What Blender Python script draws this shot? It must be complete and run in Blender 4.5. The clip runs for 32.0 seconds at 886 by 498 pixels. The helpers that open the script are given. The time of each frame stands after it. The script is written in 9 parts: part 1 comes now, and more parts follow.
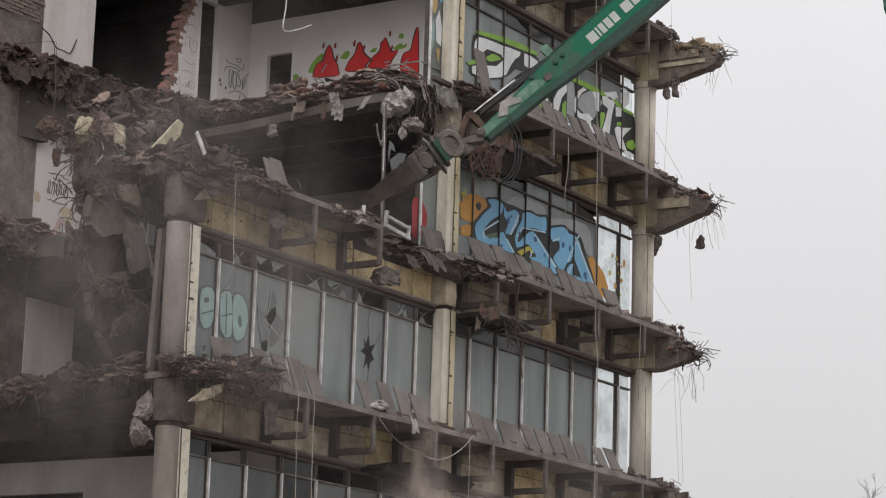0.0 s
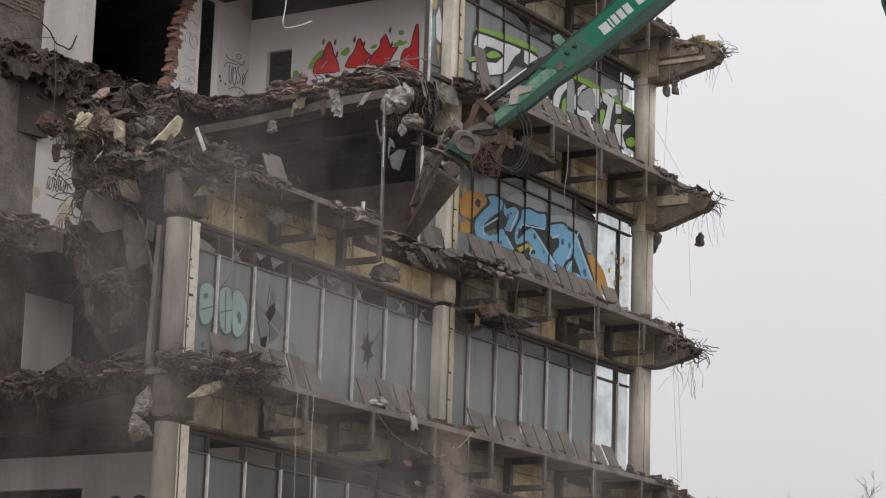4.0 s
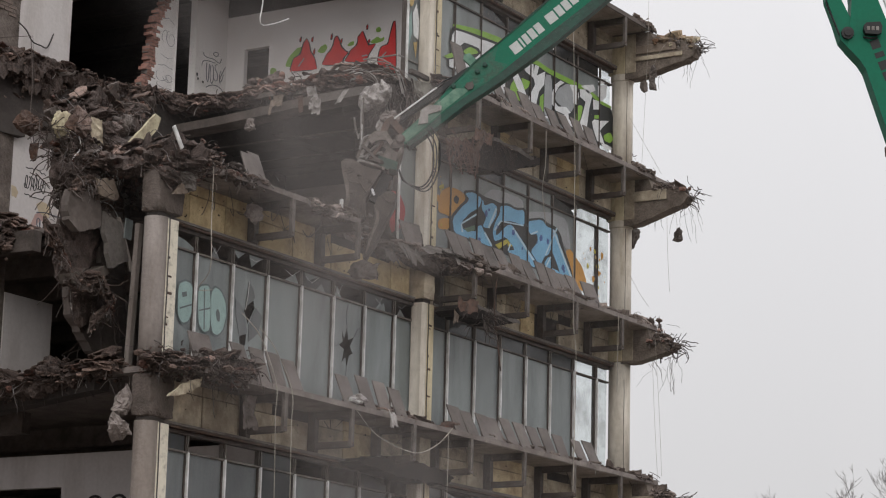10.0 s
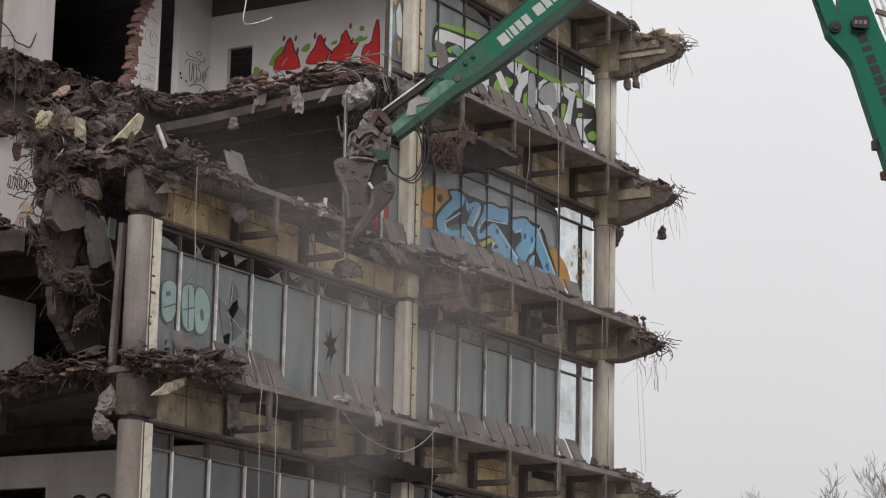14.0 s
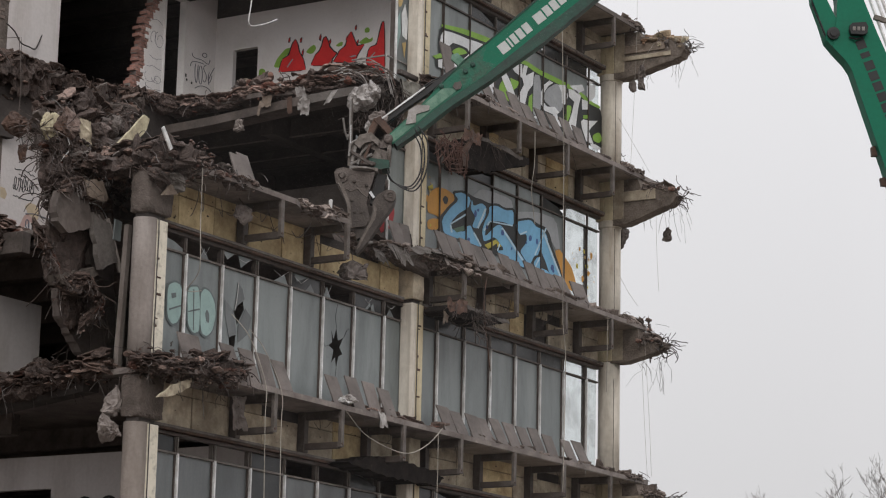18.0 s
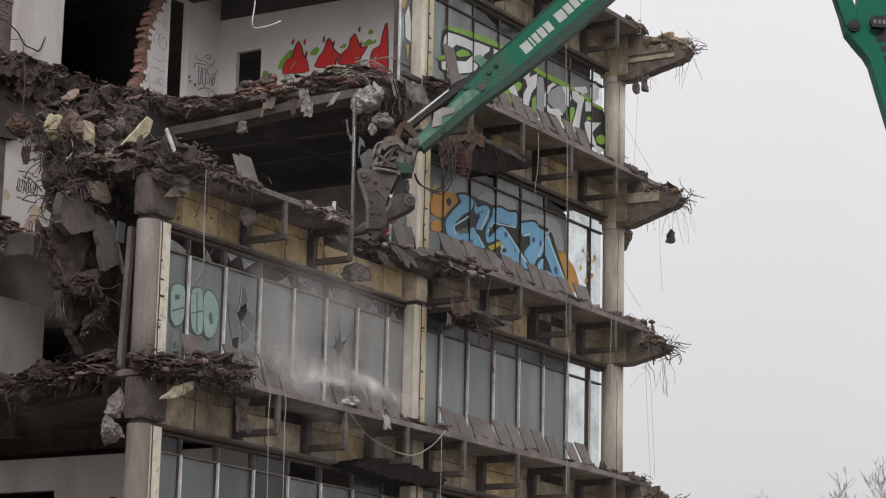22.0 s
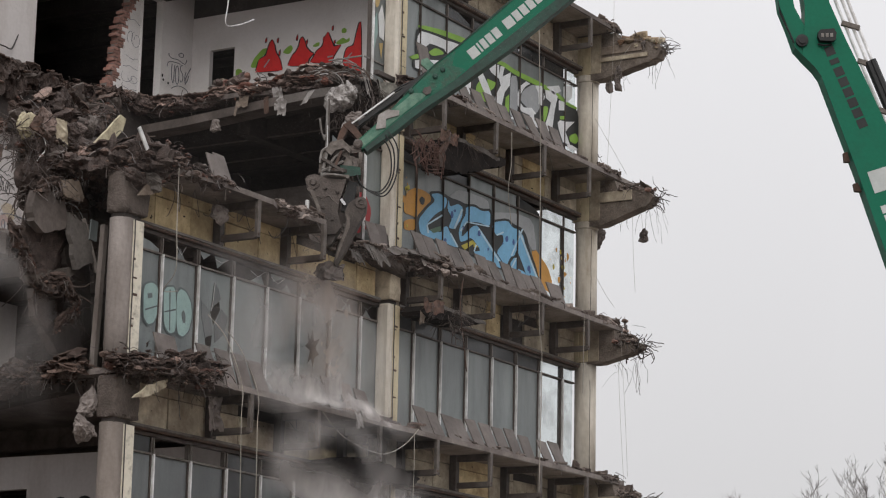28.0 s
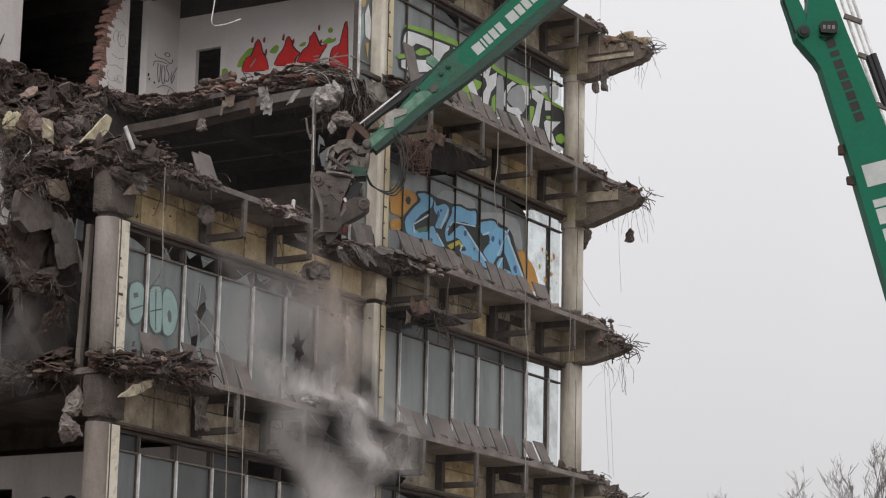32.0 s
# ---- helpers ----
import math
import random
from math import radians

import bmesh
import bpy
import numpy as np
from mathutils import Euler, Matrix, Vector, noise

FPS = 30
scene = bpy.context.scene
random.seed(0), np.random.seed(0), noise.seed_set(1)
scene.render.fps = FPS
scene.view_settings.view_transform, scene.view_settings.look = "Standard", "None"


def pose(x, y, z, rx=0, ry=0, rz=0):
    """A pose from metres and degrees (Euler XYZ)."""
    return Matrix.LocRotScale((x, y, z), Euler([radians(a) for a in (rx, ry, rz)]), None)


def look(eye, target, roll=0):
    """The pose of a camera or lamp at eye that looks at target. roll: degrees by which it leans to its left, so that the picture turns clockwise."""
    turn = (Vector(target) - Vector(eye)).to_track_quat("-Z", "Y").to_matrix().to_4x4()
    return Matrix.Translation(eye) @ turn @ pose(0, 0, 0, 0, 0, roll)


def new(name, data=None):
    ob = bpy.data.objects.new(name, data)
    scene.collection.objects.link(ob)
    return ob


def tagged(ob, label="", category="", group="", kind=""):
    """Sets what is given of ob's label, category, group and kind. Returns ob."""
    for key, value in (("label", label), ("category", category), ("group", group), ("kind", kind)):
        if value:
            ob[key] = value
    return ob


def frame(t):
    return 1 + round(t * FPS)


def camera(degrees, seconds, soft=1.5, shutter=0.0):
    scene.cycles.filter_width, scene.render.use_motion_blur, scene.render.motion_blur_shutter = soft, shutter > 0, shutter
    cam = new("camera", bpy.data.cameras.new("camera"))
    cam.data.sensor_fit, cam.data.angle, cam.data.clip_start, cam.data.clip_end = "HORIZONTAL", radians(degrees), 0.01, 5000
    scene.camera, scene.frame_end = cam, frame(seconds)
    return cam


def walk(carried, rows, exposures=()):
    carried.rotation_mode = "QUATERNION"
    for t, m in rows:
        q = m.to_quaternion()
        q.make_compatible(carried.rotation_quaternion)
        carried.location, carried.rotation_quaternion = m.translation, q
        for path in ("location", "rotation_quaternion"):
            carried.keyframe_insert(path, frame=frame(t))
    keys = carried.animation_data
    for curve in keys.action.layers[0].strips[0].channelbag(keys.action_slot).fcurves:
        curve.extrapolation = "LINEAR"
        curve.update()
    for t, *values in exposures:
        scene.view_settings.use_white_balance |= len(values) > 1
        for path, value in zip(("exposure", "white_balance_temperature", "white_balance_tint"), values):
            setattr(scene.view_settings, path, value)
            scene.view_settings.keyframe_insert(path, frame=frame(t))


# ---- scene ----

from mathutils import geometry

# camera: stands on the ground, pans slowly, long lens
EYE = Vector((-32.90, -25.75, 1.6))


def aim(yaw, pitch, roll):
    a, b = radians(yaw), radians(pitch)
    ahead = Vector((-math.sin(a) * math.cos(b), math.cos(a) * math.cos(b), math.sin(b)))
    return look(EYE, EYE + ahead * 40, roll)


cam = camera(20.47, 32.0, soft=1.15)
walk(cam, [
    (0, aim(-57.694, 12.242, 1.79)), (0.5, aim(-57.684, 12.204, 1.86)), (1, aim(-57.705, 12.162, 1.97)), (1.5, aim(-57.716, 12.137, 1.97)),
    (2, aim(-57.713, 12.127, 1.90)), (2.5, aim(-57.712, 12.147, 1.89)), (3, aim(-57.690, 12.165, 1.87)), (3.5, aim(-57.680, 12.164, 1.92)),
    (5.5, aim(-57.861, 12.184, 1.96)), (6, aim(-57.937, 12.188, 1.97)), (6.5, aim(-58.053, 12.183, 1.87)), (7, aim(-58.149, 12.146, 1.47)),
    (7.1, aim(-58.165, 12.143, 1.47)), (7.2, aim(-57.655, 12.104, 1.50)), (7.5, aim(-57.686, 12.100, 1.50)), (8, aim(-57.761, 12.089, 1.49)),
    (8.5, aim(-57.846, 12.094, 1.48)), (9, aim(-57.959, 12.097, 1.53)), (9.5, aim(-58.101, 12.100, 1.52)), (10, aim(-58.224, 12.105, 1.49)),
    (10.5, aim(-58.307, 12.111, 1.46)), (11, aim(-58.342, 12.118, 1.46)), (11.5, aim(-58.350, 12.121, 1.47)), (12, aim(-58.411, 12.119, 1.48)),
    (12.5, aim(-58.434, 12.125, 1.47)), (13, aim(-58.543, 12.099, 1.29)), (13.5, aim(-58.600, 12.088, 1.30)), (14, aim(-58.608, 12.081, 1.25)),
    (14.5, aim(-58.590, 12.084, 1.28)), (16.5, aim(-58.649, 12.099, 1.29)), (17, aim(-58.602, 12.104, 1.28)), (17.5, aim(-58.543, 12.102, 1.29)),
    (18, aim(-58.480, 12.119, 1.28)), (18.5, aim(-58.460, 12.122, 1.31)), (19, aim(-58.485, 12.153, 1.30)), (19.5, aim(-58.480, 12.158, 1.29)),
    (20, aim(-58.487, 12.163, 1.34)), (20.5, aim(-58.458, 12.176, 1.28)), (21, aim(-58.397, 12.176, 1.30)), (21.5, aim(-58.374, 12.170, 1.28)),
    (22, aim(-58.398, 12.159, 1.31)), (22.5, aim(-58.397, 12.161, 1.31)), (23, aim(-58.460, 12.175, 1.26)), (23.5, aim(-58.597, 12.164, 1.17)),
    (24, aim(-58.600, 12.170, 1.15)), (24.5, aim(-58.497, 12.172, 1.20)), (25, aim(-58.521, 12.161, 1.26)), (25.5, aim(-58.584, 12.160, 1.26)),
    (27.5, aim(-58.990, 12.147, 1.18)), (28, aim(-59.039, 12.146, 1.25)), (28.5, aim(-59.143, 12.146, 1.26)), (29, aim(-59.225, 12.148, 1.23)),
    (29.5, aim(-59.204, 12.154, 1.18)), (30, aim(-59.204, 12.160, 1.19)), (30.5, aim(-59.207, 12.163, 1.23)), (31, aim(-59.246, 12.158, 1.27)),
    (31.5, aim(-59.309, 12.151, 1.23)), (32, aim(-59.370, 12.148, 1.23)),
    ], exposures=[(0, 0.0), (32, 0.0)])

# overcast daylight: brighter overhead, pale grey towards the horizon
world = bpy.data.worlds.new("overcast")
scene.world = world
world.use_nodes = True
wn, wl = world.node_tree.nodes, world.node_tree.links
bg = wn["Background"]
sky = wn.new("ShaderNodeTexSky")
sky.sky_type, sky.sun_disc = "NISHITA", False
sky.sun_elevation, sky.sun_rotation = radians(50), radians(200)
sky.air_density, sky.dust_density = 1.0, 4.0
skyamt = wn.new("ShaderNodeMix")
skyamt.data_type, skyamt.blend_type = "RGBA", "MULTIPLY"
skyamt.inputs["Factor"].default_value = 1.0
skyamt.inputs["B"].default_value = (0.1, 0.1, 0.1, 1)
wl.new(sky.outputs["Color"], skyamt.inputs["A"])
geo = wn.new("ShaderNodeTexCoord")
sep = wn.new("ShaderNodeSeparateXYZ")
wl.new(geo.outputs["Generated"], sep.inputs["Vector"])
cloud = wn.new("ShaderNodeValToRGB")
cloud.color_ramp.elements[0].position, cloud.color_ramp.elements[0].color = 0.0, (0.63, 0.622, 0.632, 1)
cloud.color_ramp.elements[1].position, cloud.color_ramp.elements[1].color = 1.0, (2.05, 2.05, 2.1, 1)
low = cloud.color_ramp.elements.new(0.12)
low.color = (0.705, 0.695, 0.706, 1)
mid = cloud.color_ramp.elements.new(0.32)
mid.color = (0.872, 0.862, 0.880, 1)
wl.new(sep.outputs["Z"], cloud.inputs["Fac"])
mix = wn.new("ShaderNodeMix")
mix.data_type = "RGBA"
mix.inputs["Factor"].default_value = 0.96
wl.new(skyamt.outputs["Result"], mix.inputs["A"])
wl.new(cloud.outputs["Color"], mix.inputs["B"])
wl.new(mix.outputs["Result"], bg.inputs["Color"])
bg.inputs["Strength"].default_value = 1.0

sun = new("sun", bpy.data.lights.new("sun", "SUN"))
sun.data.energy, sun.data.angle, sun.data.color = 0.9, radians(30), (1.0, 0.96, 0.9)
sun.matrix_world = look((-44, -30, 48), (8, 0, 10))

# ---- materials ----


def material(name, colour, rough=0.85, vary=0.35, scale=1.5, fine=14.0, bump=0.25, metal=0.0, dirt=None, dirt_at=0.55, streak=False, island=False, alpha=1.0, spec=0.35, each=0.0):
    """A surface with stains at a large scale and grain at a small one."""
    m = bpy.data.materials.new(name)
    m.use_nodes = True
    n, l = m.node_tree.nodes, m.node_tree.links
    b = n["Principled BSDF"]
    b.inputs["Roughness"].default_value, b.inputs["Metallic"].default_value = rough, metal
    b.inputs["Specular IOR Level"].default_value = spec
    co = n.new("ShaderNodeTexCoord")
    mp = n.new("ShaderNodeMapping")
    mp.inputs["Scale"].default_value = (1, 1, 0.22) if streak else (1, 1, 1)
    l.new(co.outputs["Object"], mp.inputs["Vector"])
    big, small = n.new("ShaderNodeTexNoise"), n.new("ShaderNodeTexNoise")
    big.inputs["Scale"].default_value, big.inputs["Detail"].default_value, big.inputs["Roughness"].default_value = scale, 6.0, 0.65
    small.inputs["Scale"].default_value, small.inputs["Detail"].default_value = fine, 4.0
    l.new(mp.outputs["Vector"], big.inputs["Vector"])
    l.new(co.outputs["Object"], small.inputs["Vector"])
    ramp = n.new("ShaderNodeValToRGB")
    c = Vector(colour)
    d = Vector(dirt) if dirt else c * 0.45
    ramp.color_ramp.elements[0].position, ramp.color_ramp.elements[0].color = dirt_at - 0.22, (*d, 1)
    ramp.color_ramp.elements[1].position, ramp.color_ramp.elements[1].color = dirt_at + 0.12, (*c, 1)
    l.new(big.outputs["Fac"], ramp.inputs["Fac"])
    grain = n.new("ShaderNodeMapRange")
    grain.inputs["To Min"].default_value, grain.inputs["To Max"].default_value = 1 - vary, 1 + vary
    l.new(small.outputs["Fac"], grain.inputs["Value"])
    mul = n.new("ShaderNodeMix")
    mul.data_type, mul.blend_type = "RGBA", "MULTIPLY"
    mul.inputs["Factor"].default_value = 1.0
    l.new(ramp.outputs["Color"], mul.inputs["A"])
    l.new(grain.outputs["Result"], mul.inputs["B"])
    out = mul.outputs["Result"]
    if island:
        g = n.new("ShaderNodeNewGeometry")
        ir = n.new("ShaderNodeValToRGB")
        ir.color_ramp.interpolation = "CONSTANT"
        e = ir.color_ramp.elements
        e[0].position, e[0].color = 0.0, (0.62, 0.56, 0.52, 1)
        e[1].position, e[1].color = 0.3, (1.0, 0.95, 0.9, 1)
        for at, col in island:
            e.new(at).color = (*col, 1)
        l.new(g.outputs["Random Per Island"], ir.inputs["Fac"])
        mu = n.new("ShaderNodeMix")
        mu.data_type, mu.blend_type = "RGBA", "MULTIPLY"
        mu.inputs["Factor"].default_value = 1.0
        l.new(out, mu.inputs["A"])
        l.new(ir.outputs["Color"], mu.inputs["B"])
        out = mu.outputs["Result"]
    if each:
        oi = n.new("ShaderNodeObjectInfo")
        er = n.new("ShaderNodeMapRange")
        er.inputs["To Min"].default_value, er.inputs["To Max"].default_value = 1 - each, 1 + each
        l.new(oi.outputs["Random"], er.inputs["Value"])
        em = n.new("ShaderNodeMix")
        em.data_type, em.blend_type = "RGBA", "MULTIPLY"
        em.inputs["Factor"].default_value = 1.0
        l.new(out, em.inputs["A"])
        l.new(er.outputs["Result"], em.inputs["B"])
        out = em.outputs["Result"]
    l.new(out, b.inputs["Base Color"])
    if bump:
        bu = n.new("ShaderNodeBump")
        bu.inputs["Strength"].default_value, bu.inputs["Distance"].default_value = bump, 0.04
        l.new(small.outputs["Fac"], bu.inputs["Height"])
        l.new(bu.outputs["Normal"], b.inputs["Normal"])
    b.inputs["Alpha"].default_value = alpha
    return m


CONCRETE = material("concrete", (0.24, 0.207, 0.191), dirt=(0.09, 0.073, 0.066), dirt_at=0.52, vary=0.3)
SLAB_DIM = material("dusty_dark_slab", (0.15, 0.135, 0.125), dirt=(0.07, 0.058, 0.052), dirt_at=0.5, scale=2.2, fine=22, vary=0.3, bump=0.4)
# darker concrete, mainly for undersides, whose shade is in the colour
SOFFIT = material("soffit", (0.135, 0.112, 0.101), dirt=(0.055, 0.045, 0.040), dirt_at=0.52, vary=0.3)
SOFFIT_PALE = material("stained_beige_soffit", (0.33, 0.282, 0.24), dirt=(0.15, 0.118, 0.095), dirt_at=0.5, scale=1.6, fine=20, vary=0.3)
COLUMN_CREAM = material("flaking_cream_paint", (0.66, 0.61, 0.51), dirt=(0.05, 0.04, 0.032), dirt_at=0.37, scale=5.5, streak=False, vary=0.14, fine=12, bump=0.5)
COLUMN_STAINED = material("stained_grey_column", (0.19, 0.16, 0.14), dirt=(0.085, 0.066, 0.055), dirt_at=0.50, scale=2.0, streak=True, vary=0.2, bump=0.35)
COLUMN_PALE = material("pale_column_paint", (0.66, 0.61, 0.535), dirt=(0.33, 0.275, 0.215), dirt_at=0.48, scale=2.4, streak=True, vary=0.16, fine=9, bump=0.3)
COLUMN_YELLOW = material("yellowed_cream_paint", (0.58, 0.50, 0.34), dirt=(0.24, 0.17, 0.10), dirt_at=0.45, scale=2.6, streak=True, vary=0.18, fine=9, bump=0.35)
# head of the left column, darker than its shafts
COLUMN_CAP = material("dark_column_head", (0.125, 0.102, 0.09), dirt=(0.055, 0.043, 0.036), dirt_at=0.5, scale=3.0, fine=26, vary=0.35, bump=0.5)
COLUMN_GREY = material("grey_paint", (0.26, 0.228, 0.21), dirt=(0.13, 0.108, 0.095), dirt_at=0.50, scale=2.0, streak=True, vary=0.18, bump=0.35)
BOARD = material("insulation_board", (0.57, 0.455, 0.265), dirt=(0.23, 0.15, 0.075), dirt_at=0.49, scale=2.2, vary=0.22, rough=0.95, each=0.18)
BOARD_GREY = material("weathered_board", (0.51, 0.44, 0.335), dirt=(0.18, 0.14, 0.105), dirt_at=0.52, scale=2.2, vary=0.22, rough=0.95, each=0.2)
STEEL = material("dark_steel", (0.085, 0.073, 0.066), rough=0.6, dirt=(0.05, 0.035, 0.028), scale=3, vary=0.3)
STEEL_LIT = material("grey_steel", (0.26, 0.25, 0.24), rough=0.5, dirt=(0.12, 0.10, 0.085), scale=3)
ALU = material("aluminium_profile", (0.82, 0.82, 0.83), rough=0.45, dirt=(0.42, 0.40, 0.385), scale=2.5, vary=0.15)
RUST = material("rusty_steel", (0.105, 0.06, 0.043), rough=0.8, dirt=(0.045, 0.03, 0.025), scale=4, vary=0.4)
REBAR = material("rebar", (0.105, 0.080, 0.071), rough=0.45, metal=0.2, dirt=(0.045, 0.035, 0.03), scale=6)
CABLE = material("pale_cable", (0.42, 0.38, 0.33), rough=0.6, vary=0.1, bump=0)
WIRE = material("dull_wire", (0.15, 0.133, 0.125), rough=0.32, metal=0.6, dirt=(0.035, 0.03, 0.028), dirt_at=0.5, scale=5, vary=0.3, bump=0)
STEEL_DULL = material("dull_grey_brown_steel", (0.125, 0.108, 0.098), rough=0.65, dirt=(0.055, 0.042, 0.034), dirt_at=0.5, scale=4, fine=24, vary=0.35, bump=0.3)
CABLE_DARK = material("dark_cable", (0.07, 0.06, 0.055), rough=0.6, vary=0.1, bump=0)
PANEL = material("panel_brown", (0.157, 0.133, 0.123), rough=0.7, dirt=(0.08, 0.066, 0.06), vary=0.15, scale=2.0, bump=0.1, each=0.15)
RUBBLE = material("rubble", (0.180, 0.132, 0.118), rough=0.75, spec=0.3, dirt=(0.07, 0.054, 0.048), dirt_at=0.5, scale=5.5, fine=34, vary=0.5, bump=0.8,
                  island=[(0.58, (1.35, 1.25, 1.15)), (0.74, (1.1, 0.62, 0.50)), (0.80, (0.30, 0.25, 0.22)), (0.91, (2.5, 2.4, 2.3))])
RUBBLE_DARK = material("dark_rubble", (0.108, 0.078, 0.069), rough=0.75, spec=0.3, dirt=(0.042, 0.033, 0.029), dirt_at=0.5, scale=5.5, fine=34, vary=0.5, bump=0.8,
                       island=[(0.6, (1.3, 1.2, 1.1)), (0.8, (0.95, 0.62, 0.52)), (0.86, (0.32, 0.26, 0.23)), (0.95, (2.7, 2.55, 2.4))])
RUBBLE_PALE = material("pale_rubble", (0.20, 0.170, 0.156), rough=0.75, spec=0.3, dirt=(0.07, 0.056, 0.05), dirt_at=0.5, scale=4.5, fine=30, vary=0.4, bump=0.6,
                       island=[(0.6, (1.3, 1.22, 1.15)), (0.8, (0.5, 0.44, 0.4)), (0.93, (1.8, 1.75, 1.7))])
# near-black for the shade in hollows, also for nail scars and dark scraps
SHADE_AND_SCAR = material("shade_and_scar_black", (0.022, 0.017, 0.015), rough=0.95, dirt=(0.006, 0.005, 0.005), scale=5, spec=0.15)
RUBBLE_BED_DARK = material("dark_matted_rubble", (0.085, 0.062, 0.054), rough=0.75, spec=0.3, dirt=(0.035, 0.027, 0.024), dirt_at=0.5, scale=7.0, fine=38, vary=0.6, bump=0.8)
RUBBLE_BED = material("matted_rubble", (0.145, 0.108, 0.096), rough=0.75, spec=0.3, dirt=(0.05, 0.038, 0.034), dirt_at=0.5, scale=7.0, fine=38, vary=0.6, bump=0.8)
MESH_RED = material("rust_red_wire", (0.115, 0.062, 0.05), rough=0.85, dirt=(0.09, 0.05, 0.04), scale=6, vary=0.3, bump=0)
PLASTER = material("white_plaster", (0.75, 0.725, 0.72), rough=0.95, dirt=(0.62, 0.59, 0.57), dirt_at=0.44, scale=0.9, vary=0.07, bump=0.12)
# white plaster greyed by dirt, with the walls' shade also in the colour
PLASTER_DIM_DIRTY = material("dim_dirty_plaster", (0.52, 0.488, 0.478), rough=0.95, dirt=(0.33, 0.29, 0.27), dirt_at=0.42, scale=1.1, vary=0.1, bump=0.15, streak=True)
SHEETING = material("pale_grey_sheeting", (0.40, 0.375, 0.36), rough=0.42, metal=0.25, scale=6, fine=30, vary=0.3, dirt=(0.12, 0.10, 0.09), dirt_at=0.48, bump=0.3, spec=0.6)
WEATHERED = material("grey_green_membrane", (0.20, 0.19, 0.165), rough=0.9, scale=4, fine=24, vary=0.3, dirt=(0.08, 0.07, 0.06), dirt_at=0.5)
PLASTER_GREY = material("grey_masonry", (0.30, 0.275, 0.255), rough=0.95, dirt=(0.15, 0.13, 0.12), scale=1.2, vary=0.2)
BRICK = material("red_brick", (0.35, 0.15, 0.115), rough=0.95, dirt=(0.27, 0.185, 0.16), scale=5, vary=0.35, each=0.3)
MASONRY = material("bare_masonry", (0.17, 0.142, 0.125), rough=0.95, dirt=(0.075, 0.06, 0.052), scale=2.2, fine=18, vary=0.45, bump=0.6)
BRICK_GREY = material("dusty_grey_brick", (0.19, 0.145, 0.125), rough=0.95, dirt=(0.10, 0.08, 0.07), scale=5, vary=0.3, each=0.14)
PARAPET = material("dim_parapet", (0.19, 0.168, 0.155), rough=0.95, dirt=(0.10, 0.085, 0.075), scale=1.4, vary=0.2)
BRICK_DUSTY = material("dusty_brick", (0.24, 0.12, 0.09), rough=0.95, dirt=(0.14, 0.10, 0.085), scale=5, vary=0.3)
TORN_RUST = material("torn_rust", (0.17, 0.095, 0.07), rough=0.8, dirt=(0.07, 0.05, 0.042), scale=6, vary=0.4, bump=0.5)
BEAM_DARK = material("dark_stained_beam", (0.10, 0.084, 0.073), rough=0.95, dirt=(0.045, 0.036, 0.03), dirt_at=0.5, scale=2.5, vary=0.35, bump=0.5)
BEAM_BROWN = material("dusty_brown_beam", (0.185, 0.152, 0.128), rough=0.95, dirt=(0.075, 0.058, 0.047), dirt_at=0.5, scale=3.0, fine=24, vary=0.35, bump=0.5)
BEAM_TAN = material("stained_beam", (0.25, 0.20, 0.16), rough=0.95, dirt=(0.10, 0.075, 0.06), dirt_at=0.5, scale=2.5, vary=0.35, bump=0.5)
CREAM_CRUMBS = material("cream_crumbs", (0.36, 0.30, 0.22), rough=0.95, dirt=(0.12, 0.09, 0.065), dirt_at=0.5, scale=4.5, fine=30, vary=0.4, bump=0.6, island=[(0.6, (1.3, 1.22, 1.15)), (0.8, (0.5, 0.36, 0.3))])
CREAM_RUBBLE = material("cream_rubble", (0.48, 0.42, 0.31), rough=0.95, dirt=(0.2, 0.16, 0.12), scale=6, vary=0.3, bump=0.5)
# the shade of the interiors is part of this dark colour
DARK_IN = material("shaded_interior", (0.066, 0.056, 0.052), rough=0.95, dirt=(0.03, 0.025, 0.023), scale=1.0, vary=0.3)
PANE_FILM = material("dusty_glass", (0.19, 0.211, 0.21), rough=0.3, dirt=(0.085, 0.096, 0.099), dirt_at=0.47, scale=1.7, fine=22, vary=0.12, bump=0.0, spec=0.5, streak=True, each=0.16)
PANE_DARK = material("dark_dirty_glass", (0.045, 0.047, 0.048), rough=0.2, dirt=(0.02, 0.02, 0.021), dirt_at=0.5, scale=0.9, vary=0.1, bump=0.0, spec=0.3, each=0.4)
PANE_DIM = material("dim_dusty_glass", (0.125, 0.134, 0.136), rough=0.3, dirt=(0.06, 0.064, 0.065), dirt_at=0.5, scale=1.5, fine=22, vary=0.15, bump=0.0, spec=0.5, streak=True, each=0.25)
GREEN = material("green_paint", (0.004, 0.122, 0.070), rough=0.5, dirt=(0.010, 0.098, 0.060), dirt_at=0.42, scale=1.6, vary=0.14, bump=0.06, spec=0.16)
GREEN_TIP = material("scraped_green_paint", (0.009, 0.112, 0.069), rough=0.6, dirt=(0.062, 0.055, 0.045), dirt_at=0.43, scale=3.2, fine=20, vary=0.3, bump=0.3, spec=0.3)
GREEN_WORN = material("worn_pale_green_paint", (0.14, 0.245, 0.18), rough=0.6, dirt=(0.014, 0.10, 0.064), dirt_at=0.53, scale=4.5, vary=0.2, bump=0.1)
GREEN_DARK = material("dark_green_paint", (0.009, 0.060, 0.040), rough=0.55, dirt=(0.014, 0.03, 0.023), scale=2.5, vary=0.2)
